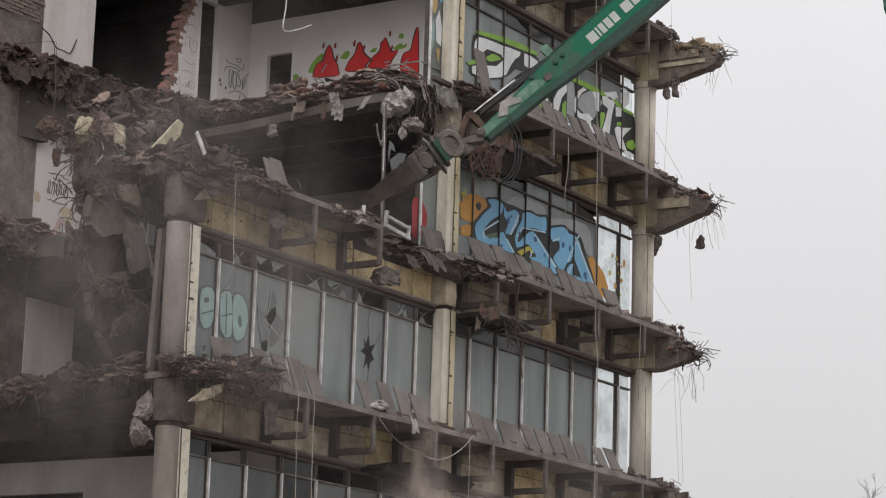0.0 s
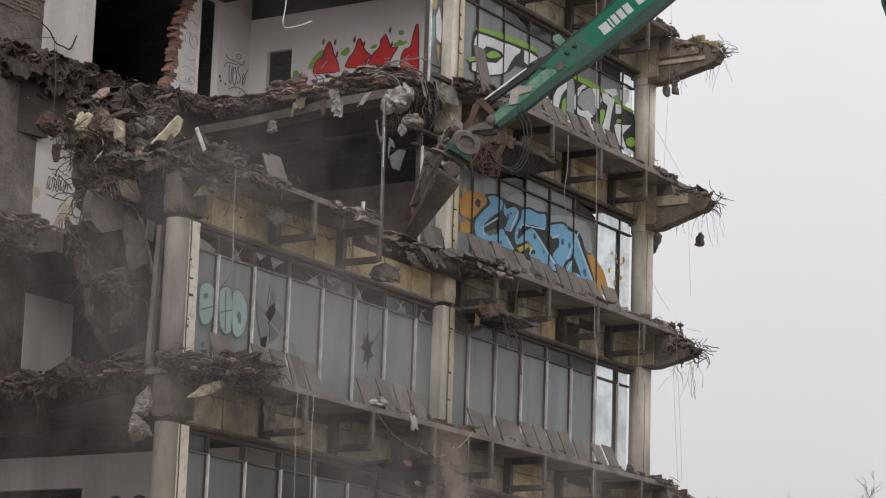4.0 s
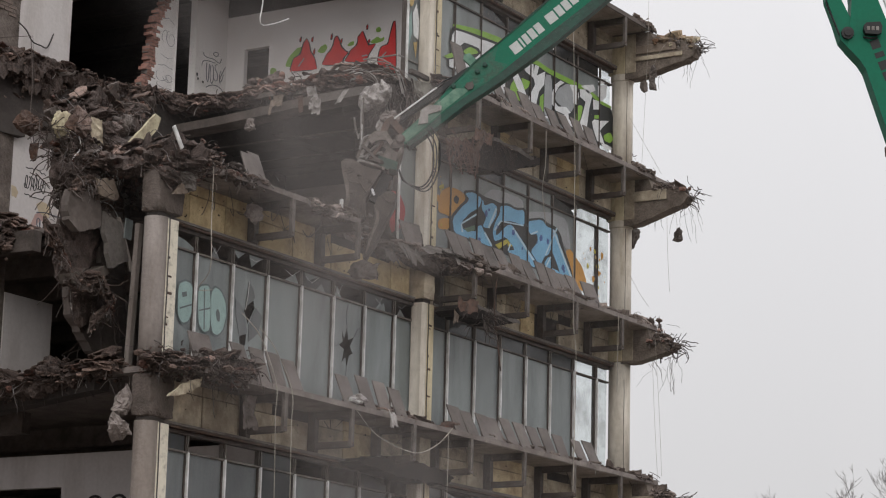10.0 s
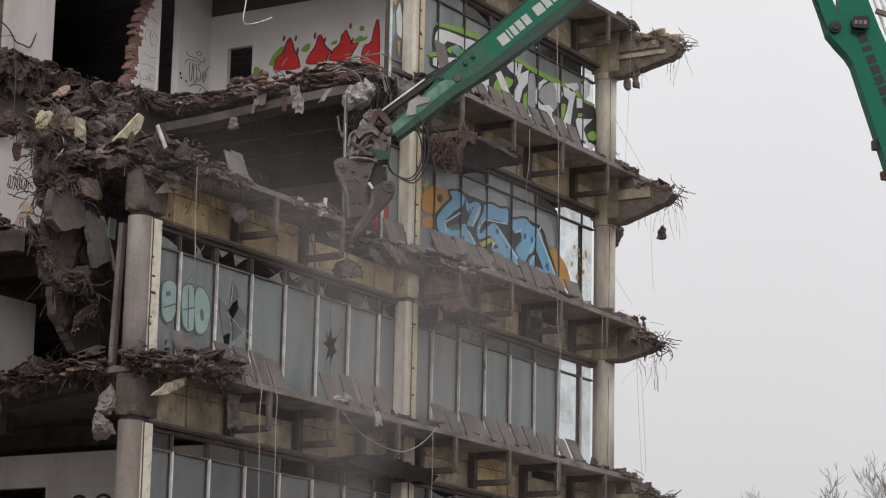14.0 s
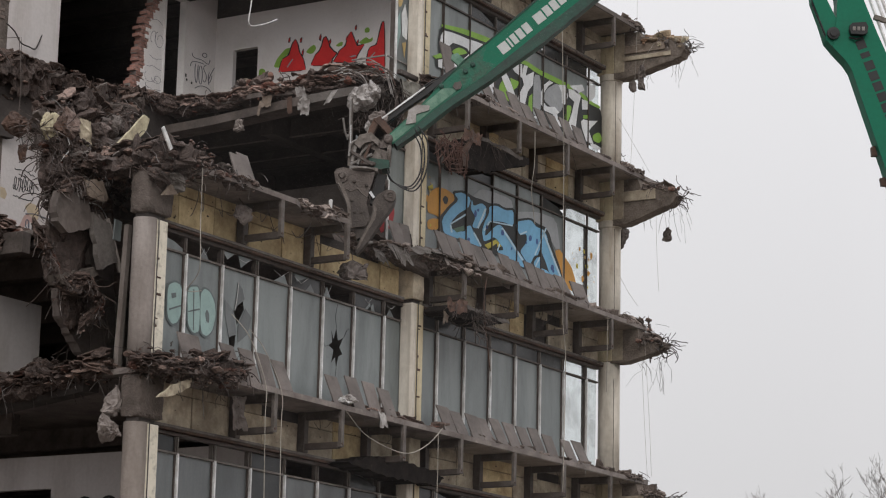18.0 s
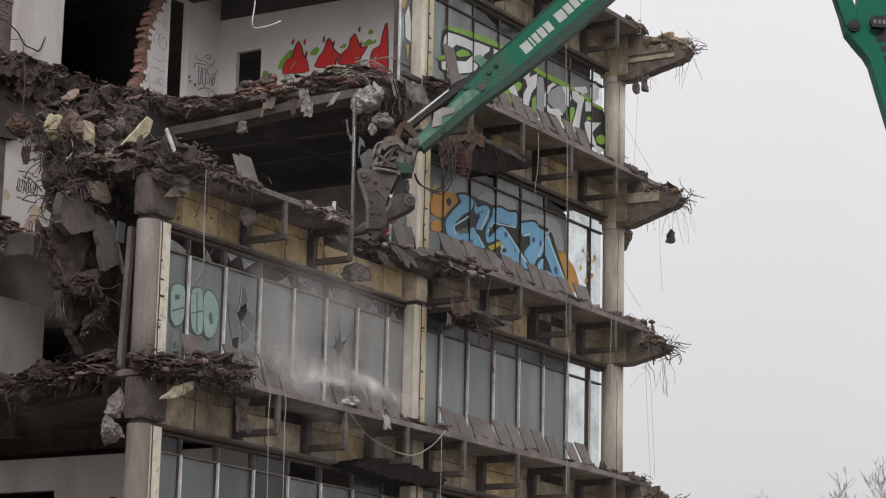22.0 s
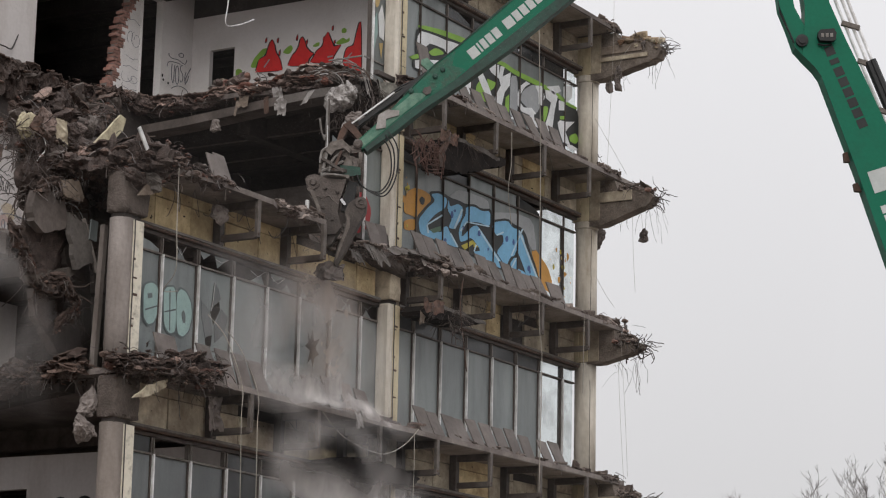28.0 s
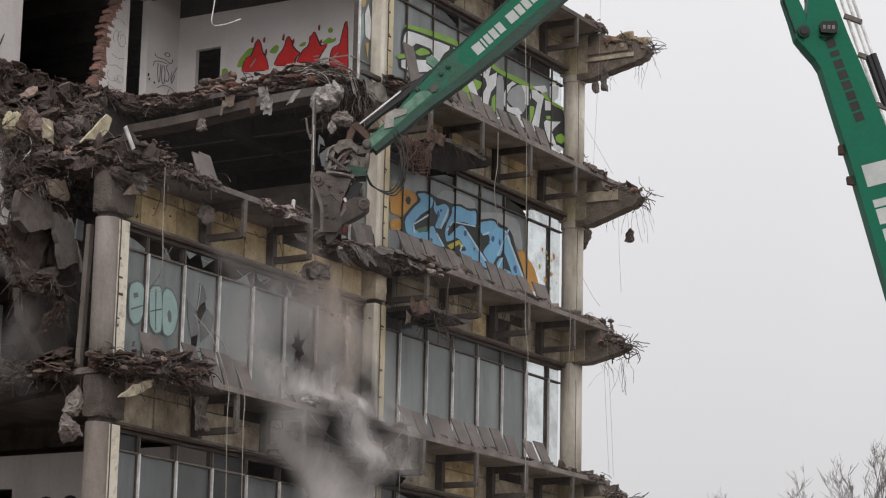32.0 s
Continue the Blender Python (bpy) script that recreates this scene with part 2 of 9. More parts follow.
LETTER = material("pale_lettering", (0.50, 0.52, 0.51), rough=0.6, vary=0.1, dirt=(0.36, 0.38, 0.37), bump=0)
PALE_PLATE = material("scuffed_pale_plate", (0.33, 0.31, 0.295), rough=0.6, vary=0.2, fine=20, scale=4, dirt=(0.16, 0.14, 0.125), dirt_at=0.45)
LETTER_DARK = material("dark_lettering", (0.02, 0.022, 0.022), rough=0.6, vary=0.1, bump=0)
CRUSHER = material("worn_crusher_steel", (0.105, 0.086, 0.077), rough=0.5, metal=0.3, dirt=(0.055, 0.044, 0.038), dirt_at=0.48, scale=3.6, fine=30, vary=0.45, bump=0.4)
CRUSHER_DARK = material("dark_worn_steel", (0.082, 0.068, 0.06), rough=0.5, metal=0.3, dirt=(0.035, 0.028, 0.025), dirt_at=0.53, scale=3.2, fine=26, vary=0.35, bump=0.3)
CAST = material("dusty_cast_steel", (0.155, 0.134, 0.118), rough=0.6, metal=0.1, dirt=(0.085, 0.068, 0.058), dirt_at=0.52, scale=6.5, vary=0.35, bump=0.5)
HEAD_RAIL = material("dull_head_rail", (0.17, 0.152, 0.14), rough=0.6, dirt=(0.075, 0.06, 0.05), scale=3, vary=0.3)
CHROME = material("chrome_rod", (0.72, 0.72, 0.73), rough=0.22, metal=0.9, vary=0.05, bump=0)
RUBBER = material("black_rubber", (0.018, 0.018, 0.019), rough=0.55, vary=0.1, bump=0)
BARK = material("bark", (0.27, 0.25, 0.24), rough=0.9, scale=4)
GROUND = material("demolition_ground", (0.195, 0.171, 0.149), rough=0.95, scale=0.4, fine=6, dirt=(0.12, 0.10, 0.085))
CLOTH = material("cream_foil", (0.44, 0.395, 0.27), rough=0.8, scale=5, vary=0.3, dirt=(0.2, 0.16, 0.11), dirt_at=0.5)
WHITE_BIT = material("white_scrap", (0.72, 0.71, 0.70), rough=0.7, scale=4, vary=0.1)
SPRAY = {k: material("spray_" + k, c, rough=0.55, vary=0.12, scale=2.0, dirt=tuple(x * 0.78 for x in c), bump=0) for k, c in dict(
    orange=(0.55, 0.27, 0.05), grey=(0.33, 0.34, 0.35), black=(0.02, 0.022, 0.022), green=(0.23, 0.42, 0.06), blue=(0.19, 0.44, 0.66),
    white=(0.72, 0.73, 0.74), yellow=(0.50, 0.42, 0.06), darkblue=(0.05, 0.10, 0.28), teal=(0.30, 0.42, 0.40), halo=(0.125, 0.145, 0.148),
    glassgrey=(0.17, 0.21, 0.215), red=(0.70, 0.025, 0.025), dullred=(0.33, 0.035, 0.04), paleblue=(0.50, 0.66, 0.76), darkgreen=(0.09, 0.16, 0.10), tagink=(0.12, 0.125, 0.155), pale_ochre=(0.50, 0.41, 0.29), pale_rose=(0.47, 0.32, 0.29), ochre=(0.50, 0.36, 0.16)).items()}


def glass(name, tint=(0.93, 0.96, 0.96)):
    m = bpy.data.materials.new(name)
    m.use_nodes = True
    n, l = m.node_tree.nodes, m.node_tree.links
    tr, gl, di = n.new("ShaderNodeBsdfTransparent"), n.new("ShaderNodeBsdfGlossy"), n.new("ShaderNodeBsdfDiffuse")
    tr.inputs["Color"].default_value = (*tint, 1)
    gl.inputs["Roughness"].default_value = 0.05
    di.inputs["Color"].default_value = (0.45, 0.46, 0.46, 1)
    no = n.new("ShaderNodeTexNoise")
    no.inputs["Scale"].default_value, no.inputs["Detail"].default_value = 1.3, 5
    mr = n.new("ShaderNodeMapRange")
    mr.inputs["From Min"].default_value, mr.inputs["From Max"].default_value = 0.45, 0.75
    mr.inputs["To Min"].default_value, mr.inputs["To Max"].default_value = 0.04, 0.45
    co = n.new("ShaderNodeTexCoord")
    l.new(co.outputs["Object"], no.inputs["Vector"])
    l.new(no.outputs["Fac"], mr.inputs["Value"])
    a, b = n.new("ShaderNodeMixShader"), n.new("ShaderNodeMixShader")
    a.inputs["Fac"].default_value = 0.08
    l.new(tr.outputs[0], a.inputs[1])
    l.new(gl.outputs[0], a.inputs[2])
    l.new(mr.outputs["Result"], b.inputs["Fac"])
    l.new(a.outputs[0], b.inputs[1])
    l.new(di.outputs[0], b.inputs[2])
    l.new(b.outputs[0], n["Material Output"].inputs["Surface"])
    return m


def dust_material(name, colour, amount, scale, lo=0.36, hi=0.72, core=0.75):
    """Airborne dust: thin in the middle of a puff, nothing at its rim, torn into wisps."""
    m = bpy.data.materials.new(name)
    m.use_nodes = True
    n, l = m.node_tree.nodes, m.node_tree.links
    co, mp = n.new("ShaderNodeTexCoord"), n.new("ShaderNodeMapping")
    mp.inputs["Location"].default_value, mp.inputs["Scale"].default_value = (-1, -1, -1), (2, 2, 2)
    ball = n.new("ShaderNodeTexGradient")
    ball.gradient_type = "SPHERICAL"
    soft = n.new("ShaderNodeMapRange")
    soft.interpolation_type = "SMOOTHSTEP"
    soft.inputs["From Min"].default_value, soft.inputs["From Max"].default_value = 0.02, core
    wisp = n.new("ShaderNodeTexNoise")
    wisp.inputs["Scale"].default_value, wisp.inputs["Detail"].default_value, wisp.inputs["Roughness"].default_value, wisp.inputs["Distortion"].default_value = scale, 7.0, 0.6, 0.5
    cut = n.new("ShaderNodeMapRange")
    cut.inputs["From Min"].default_value, cut.inputs["From Max"].default_value = lo, hi
    cut.inputs["To Max"].default_value = amount
    mul = n.new("ShaderNodeMath")
    mul.operation, mul.use_clamp = "MULTIPLY", True
    l.new(co.outputs["Generated"], mp.inputs["Vector"])
    l.new(mp.outputs["Vector"], ball.inputs["Vector"])
    l.new(ball.outputs["Fac"], soft.inputs["Value"])
    l.new(co.outputs["Object"], wisp.inputs["Vector"])
    l.new(wisp.outputs["Fac"], cut.inputs["Value"])
    l.new(soft.outputs["Result"], mul.inputs[0])
    l.new(cut.outputs["Result"], mul.inputs[1])
    tr, di, tl = n.new("ShaderNodeBsdfTransparent"), n.new("ShaderNodeBsdfDiffuse"), n.new("ShaderNodeBsdfTranslucent")
    di.inputs["Color"].default_value = tl.inputs["Color"].default_value = (*colour, 1)
    grains, body = n.new("ShaderNodeMixShader"), n.new("ShaderNodeMixShader")
    grains.inputs["Fac"].default_value = 0.3
    l.new(di.outputs[0], grains.inputs[1])
    l.new(tl.outputs[0], grains.inputs[2])
    l.new(mul.outputs[0], body.inputs["Fac"])
    l.new(tr.outputs[0], body.inputs[1])
    l.new(grains.outputs[0], body.inputs[2])
    l.new(body.outputs[0], n["Material Output"].inputs["Surface"])
    return m


DUST_HAZE = dust_material("grey_haze", (0.43, 0.392, 0.378), 0.28, 0.45, 0.25, 0.7)
# nearly clear haze colour for the veil that lifts the darkest tones
AIR_VEIL = dust_material("faint_air_veil", (0.5, 0.47, 0.46), 0.017, 0.2, 0.1, 0.5, 0.3)
DUST_SETTLING = dust_material("settling_dust", (0.52, 0.48, 0.465), 0.31, 0.15, 0.1, 0.6, 0.9)
DUST_MID = dust_material("drifting_dust", (0.52, 0.48, 0.465), 0.25, 0.3, 0.1, 0.62, 0.9)
DUST_LOW = dust_material("low_pale_dust", (0.80, 0.75, 0.73), 0.72, 0.5, 0.1, 0.62)
DUST = dust_material("pale_dust", (0.62, 0.58, 0.565), 0.58, 0.7, 0.15, 0.75)
DUST_THICK = dust_material("thick_pale_dust", (0.68, 0.64, 0.625), 0.95, 1.3, 0.25, 0.70)
DUST_BROWN = dust_material("brown_dust", (0.47, 0.365, 0.315), 0.85, 1.5, 0.16, 0.64)
DUST_TAN = dust_material("tan_dust", (0.52, 0.43, 0.375), 0.85, 1.0, 0.18, 0.7)
GLASS = glass("dusty_clear_glass")

# ---- mesh helpers ----


def hull_shape(seed, n=11):
    rnd = random.Random(seed)
    bm = bmesh.new()
    for _ in range(n):
        v = Vector((rnd.gauss(0, 1), rnd.gauss(0, 1), rnd.gauss(0, 1))).normalized()
        bm.verts.new(v * rnd.uniform(0.7, 1.05))
    bmesh.ops.convex_hull(bm, input=bm.verts)
    loose = [v for v in bm.verts if not v.link_faces]
    bmesh.ops.delete(bm, geom=loose, context="VERTS")
    bm.verts.index_update()
    vs, fs = [v.co.copy() for v in bm.verts], [[v.index for v in f.verts] for f in bm.faces]
    bm.free()
    return vs, fs


HULLS = [hull_shape(s) for s in range(14)]


def lump_shape(seed):
    """A dusty broken lump: rounded, pitted and stepped."""
    bm = bmesh.new()
    bmesh.ops.create_icosphere(bm, subdivisions=2, radius=1.0)
    off = Vector((seed * 4.7, seed * 1.3, 0))
    for v in bm.verts:
        n = v.co.normalized()
        step = round(noise.noise(n * 1.1 + off) * 4) / 4
        v.co = n * (0.86 + 0.35 * step - 0.28 * abs(noise.noise(n * 3.1 + off)) - 0.22 * abs(noise.noise(n * 6.5 + off)) + 0.1 * noise.noise(n * 12 + off))
    bm.verts.index_update()
    vs, fs = [v.co.copy() for v in bm.verts], [[v.index for v in f.verts] for f in bm.faces]
    bm.free()
    return vs, fs


LUMPS = [lump_shape(s) for s in range(9)]


class Geo:
    """Vertices and faces of one mesh in the making."""

    def __init__(self):
        self.v, self.f = [], []

    def add(self, vs, fs, m=None):
        k = len(self.v)
        self.v.extend((m @ Vector(v))[:] if m else tuple(v) for v in vs)
        self.f.extend(tuple(i + k for i in f) for f in fs)
        return self

    def box(self, x0, y0, z0, x1, y1, z1, bevel=0.0, m=None):
        b = min(bevel, (x1 - x0) * 0.45, (y1 - y0) * 0.45, (z1 - z0) * 0.45)
        if b <= 0:
            vs = [(x, y, z) for x in (x0, x1) for y in (y0, y1) for z in (z0, z1)]
            return self.add(vs, [(0, 1, 3, 2), (4, 6, 7, 5), (0, 4, 5, 1), (2, 3, 7, 6), (0, 2, 6, 4), (1, 5, 7, 3)], m)
        vs, idx = [], {}
        for i, x in enumerate((x0, x1)):
            for j, y in enumerate((y0, y1)):
                for k, z in enumerate((z0, z1)):
                    sx, sy, sz = (b, -b)[i], (b, -b)[j], (b, -b)[k]
                    idx[i, j, k] = len(vs)
                    vs += [(x, y + sy, z + sz), (x + sx, y, z + sz), (x + sx, y + sy, z)]
        fs = []
        for i in (0, 1):
            o = [(0, 0), (0, 1), (1, 1), (1, 0)]
            fs.append([idx[i, a, c] for a, c in (o if i else o[::-1])])
            fs.append([idx[a, i, c] + 1 for a, c in (o[::-1] if i else o)])
            fs.append([idx[a, c, i] + 2 for a, c in (o if i else o[::-1])])
        for a in (0, 1):
            for c in (0, 1):
                fs.append([idx[a, c, 0], idx[a, c, 1], idx[a, c, 1] + 1, idx[a, c, 0] + 1])
                fs.append([idx[a, 0, c], idx[a, 1, c], idx[a, 1, c] + 2, idx[a, 0, c] + 2])
                fs.append([idx[0, a, c] + 1, idx[1, a, c] + 1, idx[1, a, c] + 2, idx[0, a, c] + 2])
                for d in (0, 1):
                    fs.append([idx[a, c, d], idx[a, c, d] + 1, idx[a, c, d] + 2])
        return self.add(vs, fs, m)

    def tube(self, pts, r, n=5, taper=1.0):
        pts = [Vector(p) for p in pts]
        vs, fs, up = [], [], Vector((0.31, 0.17, 0.93))
        for i, p in enumerate(pts):
            d = (pts[min(i + 1, len(pts) - 1)] - pts[max(i - 1, 0)]).normalized()
            a = d.cross(up)
            a = (a if a.length > 1e-3 else d.cross(Vector((1, 0, 0)))).normalized()
            b = d.cross(a)
            rr = r * (1 + (taper - 1) * i / max(1, len(pts) - 1))
            vs += [p + (a * math.cos(k * math.tau / n) + b * math.sin(k * math.tau / n)) * rr for k in range(n)]
        for i in range(len(pts) - 1):
            for k in range(n):
                fs.append((i * n + k, i * n + (k + 1) % n, (i + 1) * n + (k + 1) % n, (i + 1) * n + k))
        fs += [tuple(range(n))[::-1], tuple((len(pts) - 1) * n + k for k in range(n))]
        return self.add(vs, fs)

    def chunk(self, p, size, rnd, flat=1.0):
        vs, fs = HULLS[rnd.randrange(len(HULLS))]
        m = Matrix.Translation(p) @ Euler((rnd.gauss(0, 0.5), rnd.gauss(0, 0.5), rnd.uniform(0, 6.28))).to_matrix().to_4x4()
        m = m @ Matrix.Diagonal((size * rnd.uniform(0.7, 1.4), size * rnd.uniform(0.6, 1.1), size * rnd.uniform(0.5, 0.9) * flat, 1))
        return self.add(vs, fs, m)

    def prism(self, poly, depth, m):
        """A flat polygon in m's x-y plane, thickened along -z by depth."""
        n = len(poly)
        vs = [(x, y, 0) for x, y in poly] + [(x, y, -depth) for x, y in poly]
        fs = [tuple(range(n)), tuple(range(2 * n - 1, n - 1, -1))] + [(i, n + i, n + (i + 1) % n, (i + 1) % n) for i in range(n)]
        return self.add(vs, fs, m)

    def slab(self, plan, z0, z1):
        return self.prism(plan, z1 - z0, Matrix.Translation((0, 0, z1)))

    def lathe(self, profile, m, n=20):
        """Rings (radius, height) round m's z axis."""
        vs = [(r * math.cos(k * math.tau / n), r * math.sin(k * math.tau / n), h) for r, h in profile for k in range(n)]
        fs = [(i * n + k, i * n + (k + 1) % n, (i + 1) * n + (k + 1) % n, (i + 1) * n + k) for i in range(len(profile) - 1) for k in range(n)]
        fs += [tuple(range(n))[::-1], tuple((len(profile) - 1) * n + k for k in range(n))]
        return self.add(vs, fs, m)

    def emit(self, name, mat, parent=None, label="", smooth=False):
        me = bpy.data.meshes.new(name)
        me.from_pydata(self.v, [], self.f)
        me.validate()
        bm = bmesh.new()
        bm.from_mesh(me)
        if len(bm.faces) < 60000:
            bmesh.ops.recalc_face_normals(bm, faces=bm.faces)
        bm.to_mesh(me)
        bm.free()
        me.materials.append(mat)
        if smooth:
            me.polygons.foreach_set("use_smooth", [True] * len(me.polygons))
        ob = new(name, me)
        if parent:
            ob.parent = parent
        if label:
            ob["label"] = label
        return ob


def part(name, g, mat, parent, label="", smooth=False):
    return g.emit(name, mat, parent, label, smooth)


def thing(name, label, category, group="", kind="", at=(0, 0, 0)):
    ob = new(name)
    ob.empty_display_size = 0.2
    ob.location = at
    return tagged(ob, label, category, group, kind)


H = 3.5
SLAB = 0.10


def level(k):
    return 8.2 + H * k


def head(k):
    """Height of the window head in storey k, under the slab of level k + 1."""
    return level(k + 1) - 0.95


COLUMN_R = [0.21, 0.165, 0.25]
COLUMN_AT = [(-0.78, -0.10), (7.66, -0.15), (16.2, -0.15)]
STRIP = [(-0.72, -0.45), (7.64, 7.87), (16.19, 16.30)]
BRACKET_X = [1.98 + 2.125 * i for i in range(7)]

ground = tagged(Geo().box(-1500, -1500, -1.0, 2500, 2500, 0.0).emit("ground", GROUND), "trampled grey-brown demolition site ground with grit", "ground", kind="structure")

PLAN_0 = [(-1.0, -0.7), (-0.3, -1.0), (16.5, -1.0), (16.60, -0.3), (16.75, 13), (3.2, 13), (1.5, 6.8), (0.1, 3.6), (-0.8, 1.0)]
PLAN_1 = [(-0.9, 0.2), (-0.2, -0.9), (0.6, -1.0), (2.4, -1.0), (2.9, -0.78), (3.4, -0.9), (4.2, -0.95), (4.5, -0.3), (5.2, 0.05), (7.0, 0.05), (7.8, -0.35),
        (8.5, -0.7), (8.9, -1.0), (16.4, -1.0), (16.50, -0.3), (16.75, 13), (-6, 13), (-6, 6.5), (0.5, 6.0), (2.3, 5.7), (2.2, 4.4), (1.0, 2.0), (-0.3, 0.9)]
PLAN_2 = [(7.0, 0.0), (7.9, -0.5), (8.5, -1.0), (16.85, -1.0), (16.95, -0.3), (16.75, 13), (-6, 13), (-6, 7.4), (0.0, 6.9), (2.6, 6.1), (4.1, 5.7), (5.1, 5.3),
        (6.5, 5.4), (6.55, 4.2), (6.4, 2.9), (6.7, 1.2)]
PLAN_3 = [(7.3, -0.6), (8.0, -1.0), (15.95, -1.0), (16.05, -0.3), (16.75, 13), (-6, 13), (-6, 6.0), (3.0, 5.6), (6.2, 5.0), (6.6, 2.0)]
PLANS = {0: PLAN_0, 1: PLAN_1, 2: PLAN_2, 3: PLAN_3}
for k, plan in PLANS.items():
    z = level(k)
    tagged(Geo().slab(plan, z - SLAB, z).emit("floor_slab_%d" % (k + 1), CONCRETE if k < 3 else SOFFIT),
           "grey concrete floor slab with broken edges", "floor slab", kind="structure")
tagged(Geo().slab([(-1.0, -0.7), (16.35, -1.0), (16.75, 13), (3, 13), (0, 3.6)], 4.5, 4.7).emit("floor_slab_0", CONCRETE), "grey concrete floor slab", "floor slab", kind="structure")
tagged(Geo().box(-0.6, 0.3, 0, 16.7, 12.9, 4.5).emit("wall_lower", PLASTER_GREY), "plain grey lower storeys of the building", "wall", kind="structure")

# thick sagging slab section along the cut of the third level
for cut, mat, label in (([(6.75, 0.1, 15.10), (6.55, 0.75, 15.08), (6.48, 1.4, 15.03), (6.46, 1.9, 15.0)], SLAB_DIM, "dusty sagging cut edge of the broken floor"),
                        ([(6.46, 1.9, 15.0), (6.46, 3.2, 14.91), (6.5, 4.2, 14.86), (6.5, 5.35, 14.82)], SOFFIT, "dark stained cut edge of the broken floor")):
    vs = [v for x, y, z in cut for v in ((x, y, z), (x, y, z - 0.18), (x + 0.5, y, z - 0.18), (x + 0.5, y, z))]
    fs = [(4 * i + j, 4 * i + (j + 1) % 4, 4 * i + 4 + (j + 1) % 4, 4 * i + 4 + j) for i in range(len(cut) - 1) for j in range(4)] + [(0, 3, 2, 1), tuple(4 * len(cut) - 4 + j for j in range(4))]
    tagged(Geo().add(vs, fs).emit("beam_cut", mat), label, "beam", kind="structure")

# pale conduits along the lower edges of the joists in the open room
for x, z in ((8.03, 14.67), (9.28, 14.62)):
    tagged(Geo().box(x - 0.02, 0.8, z - 0.012, x + 0.01, 6.1, z + 0.012).emit("trim_conduit", STEEL_DULL), "dusty conduit along the joist", "conduit", kind="structure")

# ceilings and joists, the shade under each floor put into their colour
for k in (0, 1, 2, 3):
    z = level(k) - SLAB
    g = Geo()
    for i in range(8):
        x = 1.9 + 2.05 * i
        if k >= 2 and x < 7.2:
            g.box(x, 6.6, z - 0.42, x + 0.24, 12.8, z, 0.01)
        else:
            g.box(x, 0.75 if x > 2 else 5.0, z - 0.42, x + 0.24, 12.8, z, 0.01)
    g.box(3.0 if k < 2 else 7.4, 0.12, z - 0.55, 16.4, 0.42, z - 0.003, 0.01)
    g.box(3.4 if k < 2 else 7.4, 3.2, z - 0.5, 16.6, 3.5, z - 0.003, 0.01)
    tagged(g.emit("ceiling_%d" % (k + 1), SOFFIT if k < 2 else DARK_IN), "concrete ceiling joists in a shaded dark tone", "ceiling", kind="structure")

# thin skins that paint shade on the undersides of the lower floors
for k, plan in ((0, [(-0.68, 1.1), (0.17, 3.6), (1.55, 6.7), (3.25, 12.9), (16.6, 12.9), (16.6, 0.5), (-0.62, 0.5)]), (1, [(1.1, 2.1), (2.25, 4.5), (2.35, 5.65), (0.6, 6.1), (-5.9, 6.6), (-5.9, 12.9), (16.6, 12.9), (16.6, 0.5), (0.1, 0.5)]), (2, [(6.98, 5.5), (6.95, 1.3), (7.3, 0.45), (16.6, 0.45), (16.6, 12.9), (-5.9, 12.9), (-5.9, 7.7), (0.0, 7.2), (2.7, 6.5), (5.1, 5.7)])):
    tagged(Geo().slab(plan, level(k) - SLAB - 0.018, level(k) - SLAB - 0.004).emit("ceiling_skin_%d" % (k + 1), SOFFIT if k < 2 else DARK_IN), "underside of the floor slab, coloured dark as shade", "ceiling", kind="structure")

# stained beige skins, paler to make up for weak light bounced under the walkways
for k in range(4):
    x1 = (16.4, 16.3, 16.7, 15.85)[k]
    tagged(Geo().slab([(9.0, -0.97), (x1, -0.97), (x1, 0.03), (9.0, 0.03)], level(k) - SLAB - 0.012, level(k) - SLAB - 0.004).emit("ceiling_walkway_%d" % (k + 1), SOFFIT_PALE), "stained beige underside of the walkway slab", "ceiling", kind="structure")

# edge beams below the cut ends at the open side, coloured as shaded
for k, (a, b) in {0: ((-0.75, 1.1), (1.5, 6.6)), 1: ((1.1, 2.0), (2.5, 5.4))}.items():
    z = level(k) - SLAB
    d = (Vector((*b, 0)) - Vector((*a, 0))).normalized()
    n = Vector((d.y, -d.x, 0)) * 0.3
    plan = [a, b, (b[0] + n.x, b[1] + n.y), (a[0] + n.x, a[1] + n.y)]
    tagged(Geo().slab(plan, z - 0.22, z).emit("beam_edge_%d" % (k + 1), DARK_IN), "concrete edge beam in a shaded dark tone", "beam", kind="structure")

# deep edge beam under the ragged third level, its shade in the colour
for a, b in (((-6, 7.25), (0.0, 6.75)), ((0.0, 6.75), (2.6, 6.0)), ((2.6, 6.0), (5.1, 5.25)), ((5.1, 5.25), (6.9, 5.4))):
    z = level(2) - SLAB
    plan = [a, b, (b[0], b[1] + 0.35), (a[0], a[1] + 0.35)]
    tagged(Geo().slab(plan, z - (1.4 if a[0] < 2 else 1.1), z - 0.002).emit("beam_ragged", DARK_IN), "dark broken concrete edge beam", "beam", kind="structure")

# inner walls
YC = 6.2


def wall(name, mat, label, *boxes):
    g = Geo()
    for b in boxes:
        g.box(*b)
    return tagged(g.emit(name, mat), label, "wall", kind="structure")


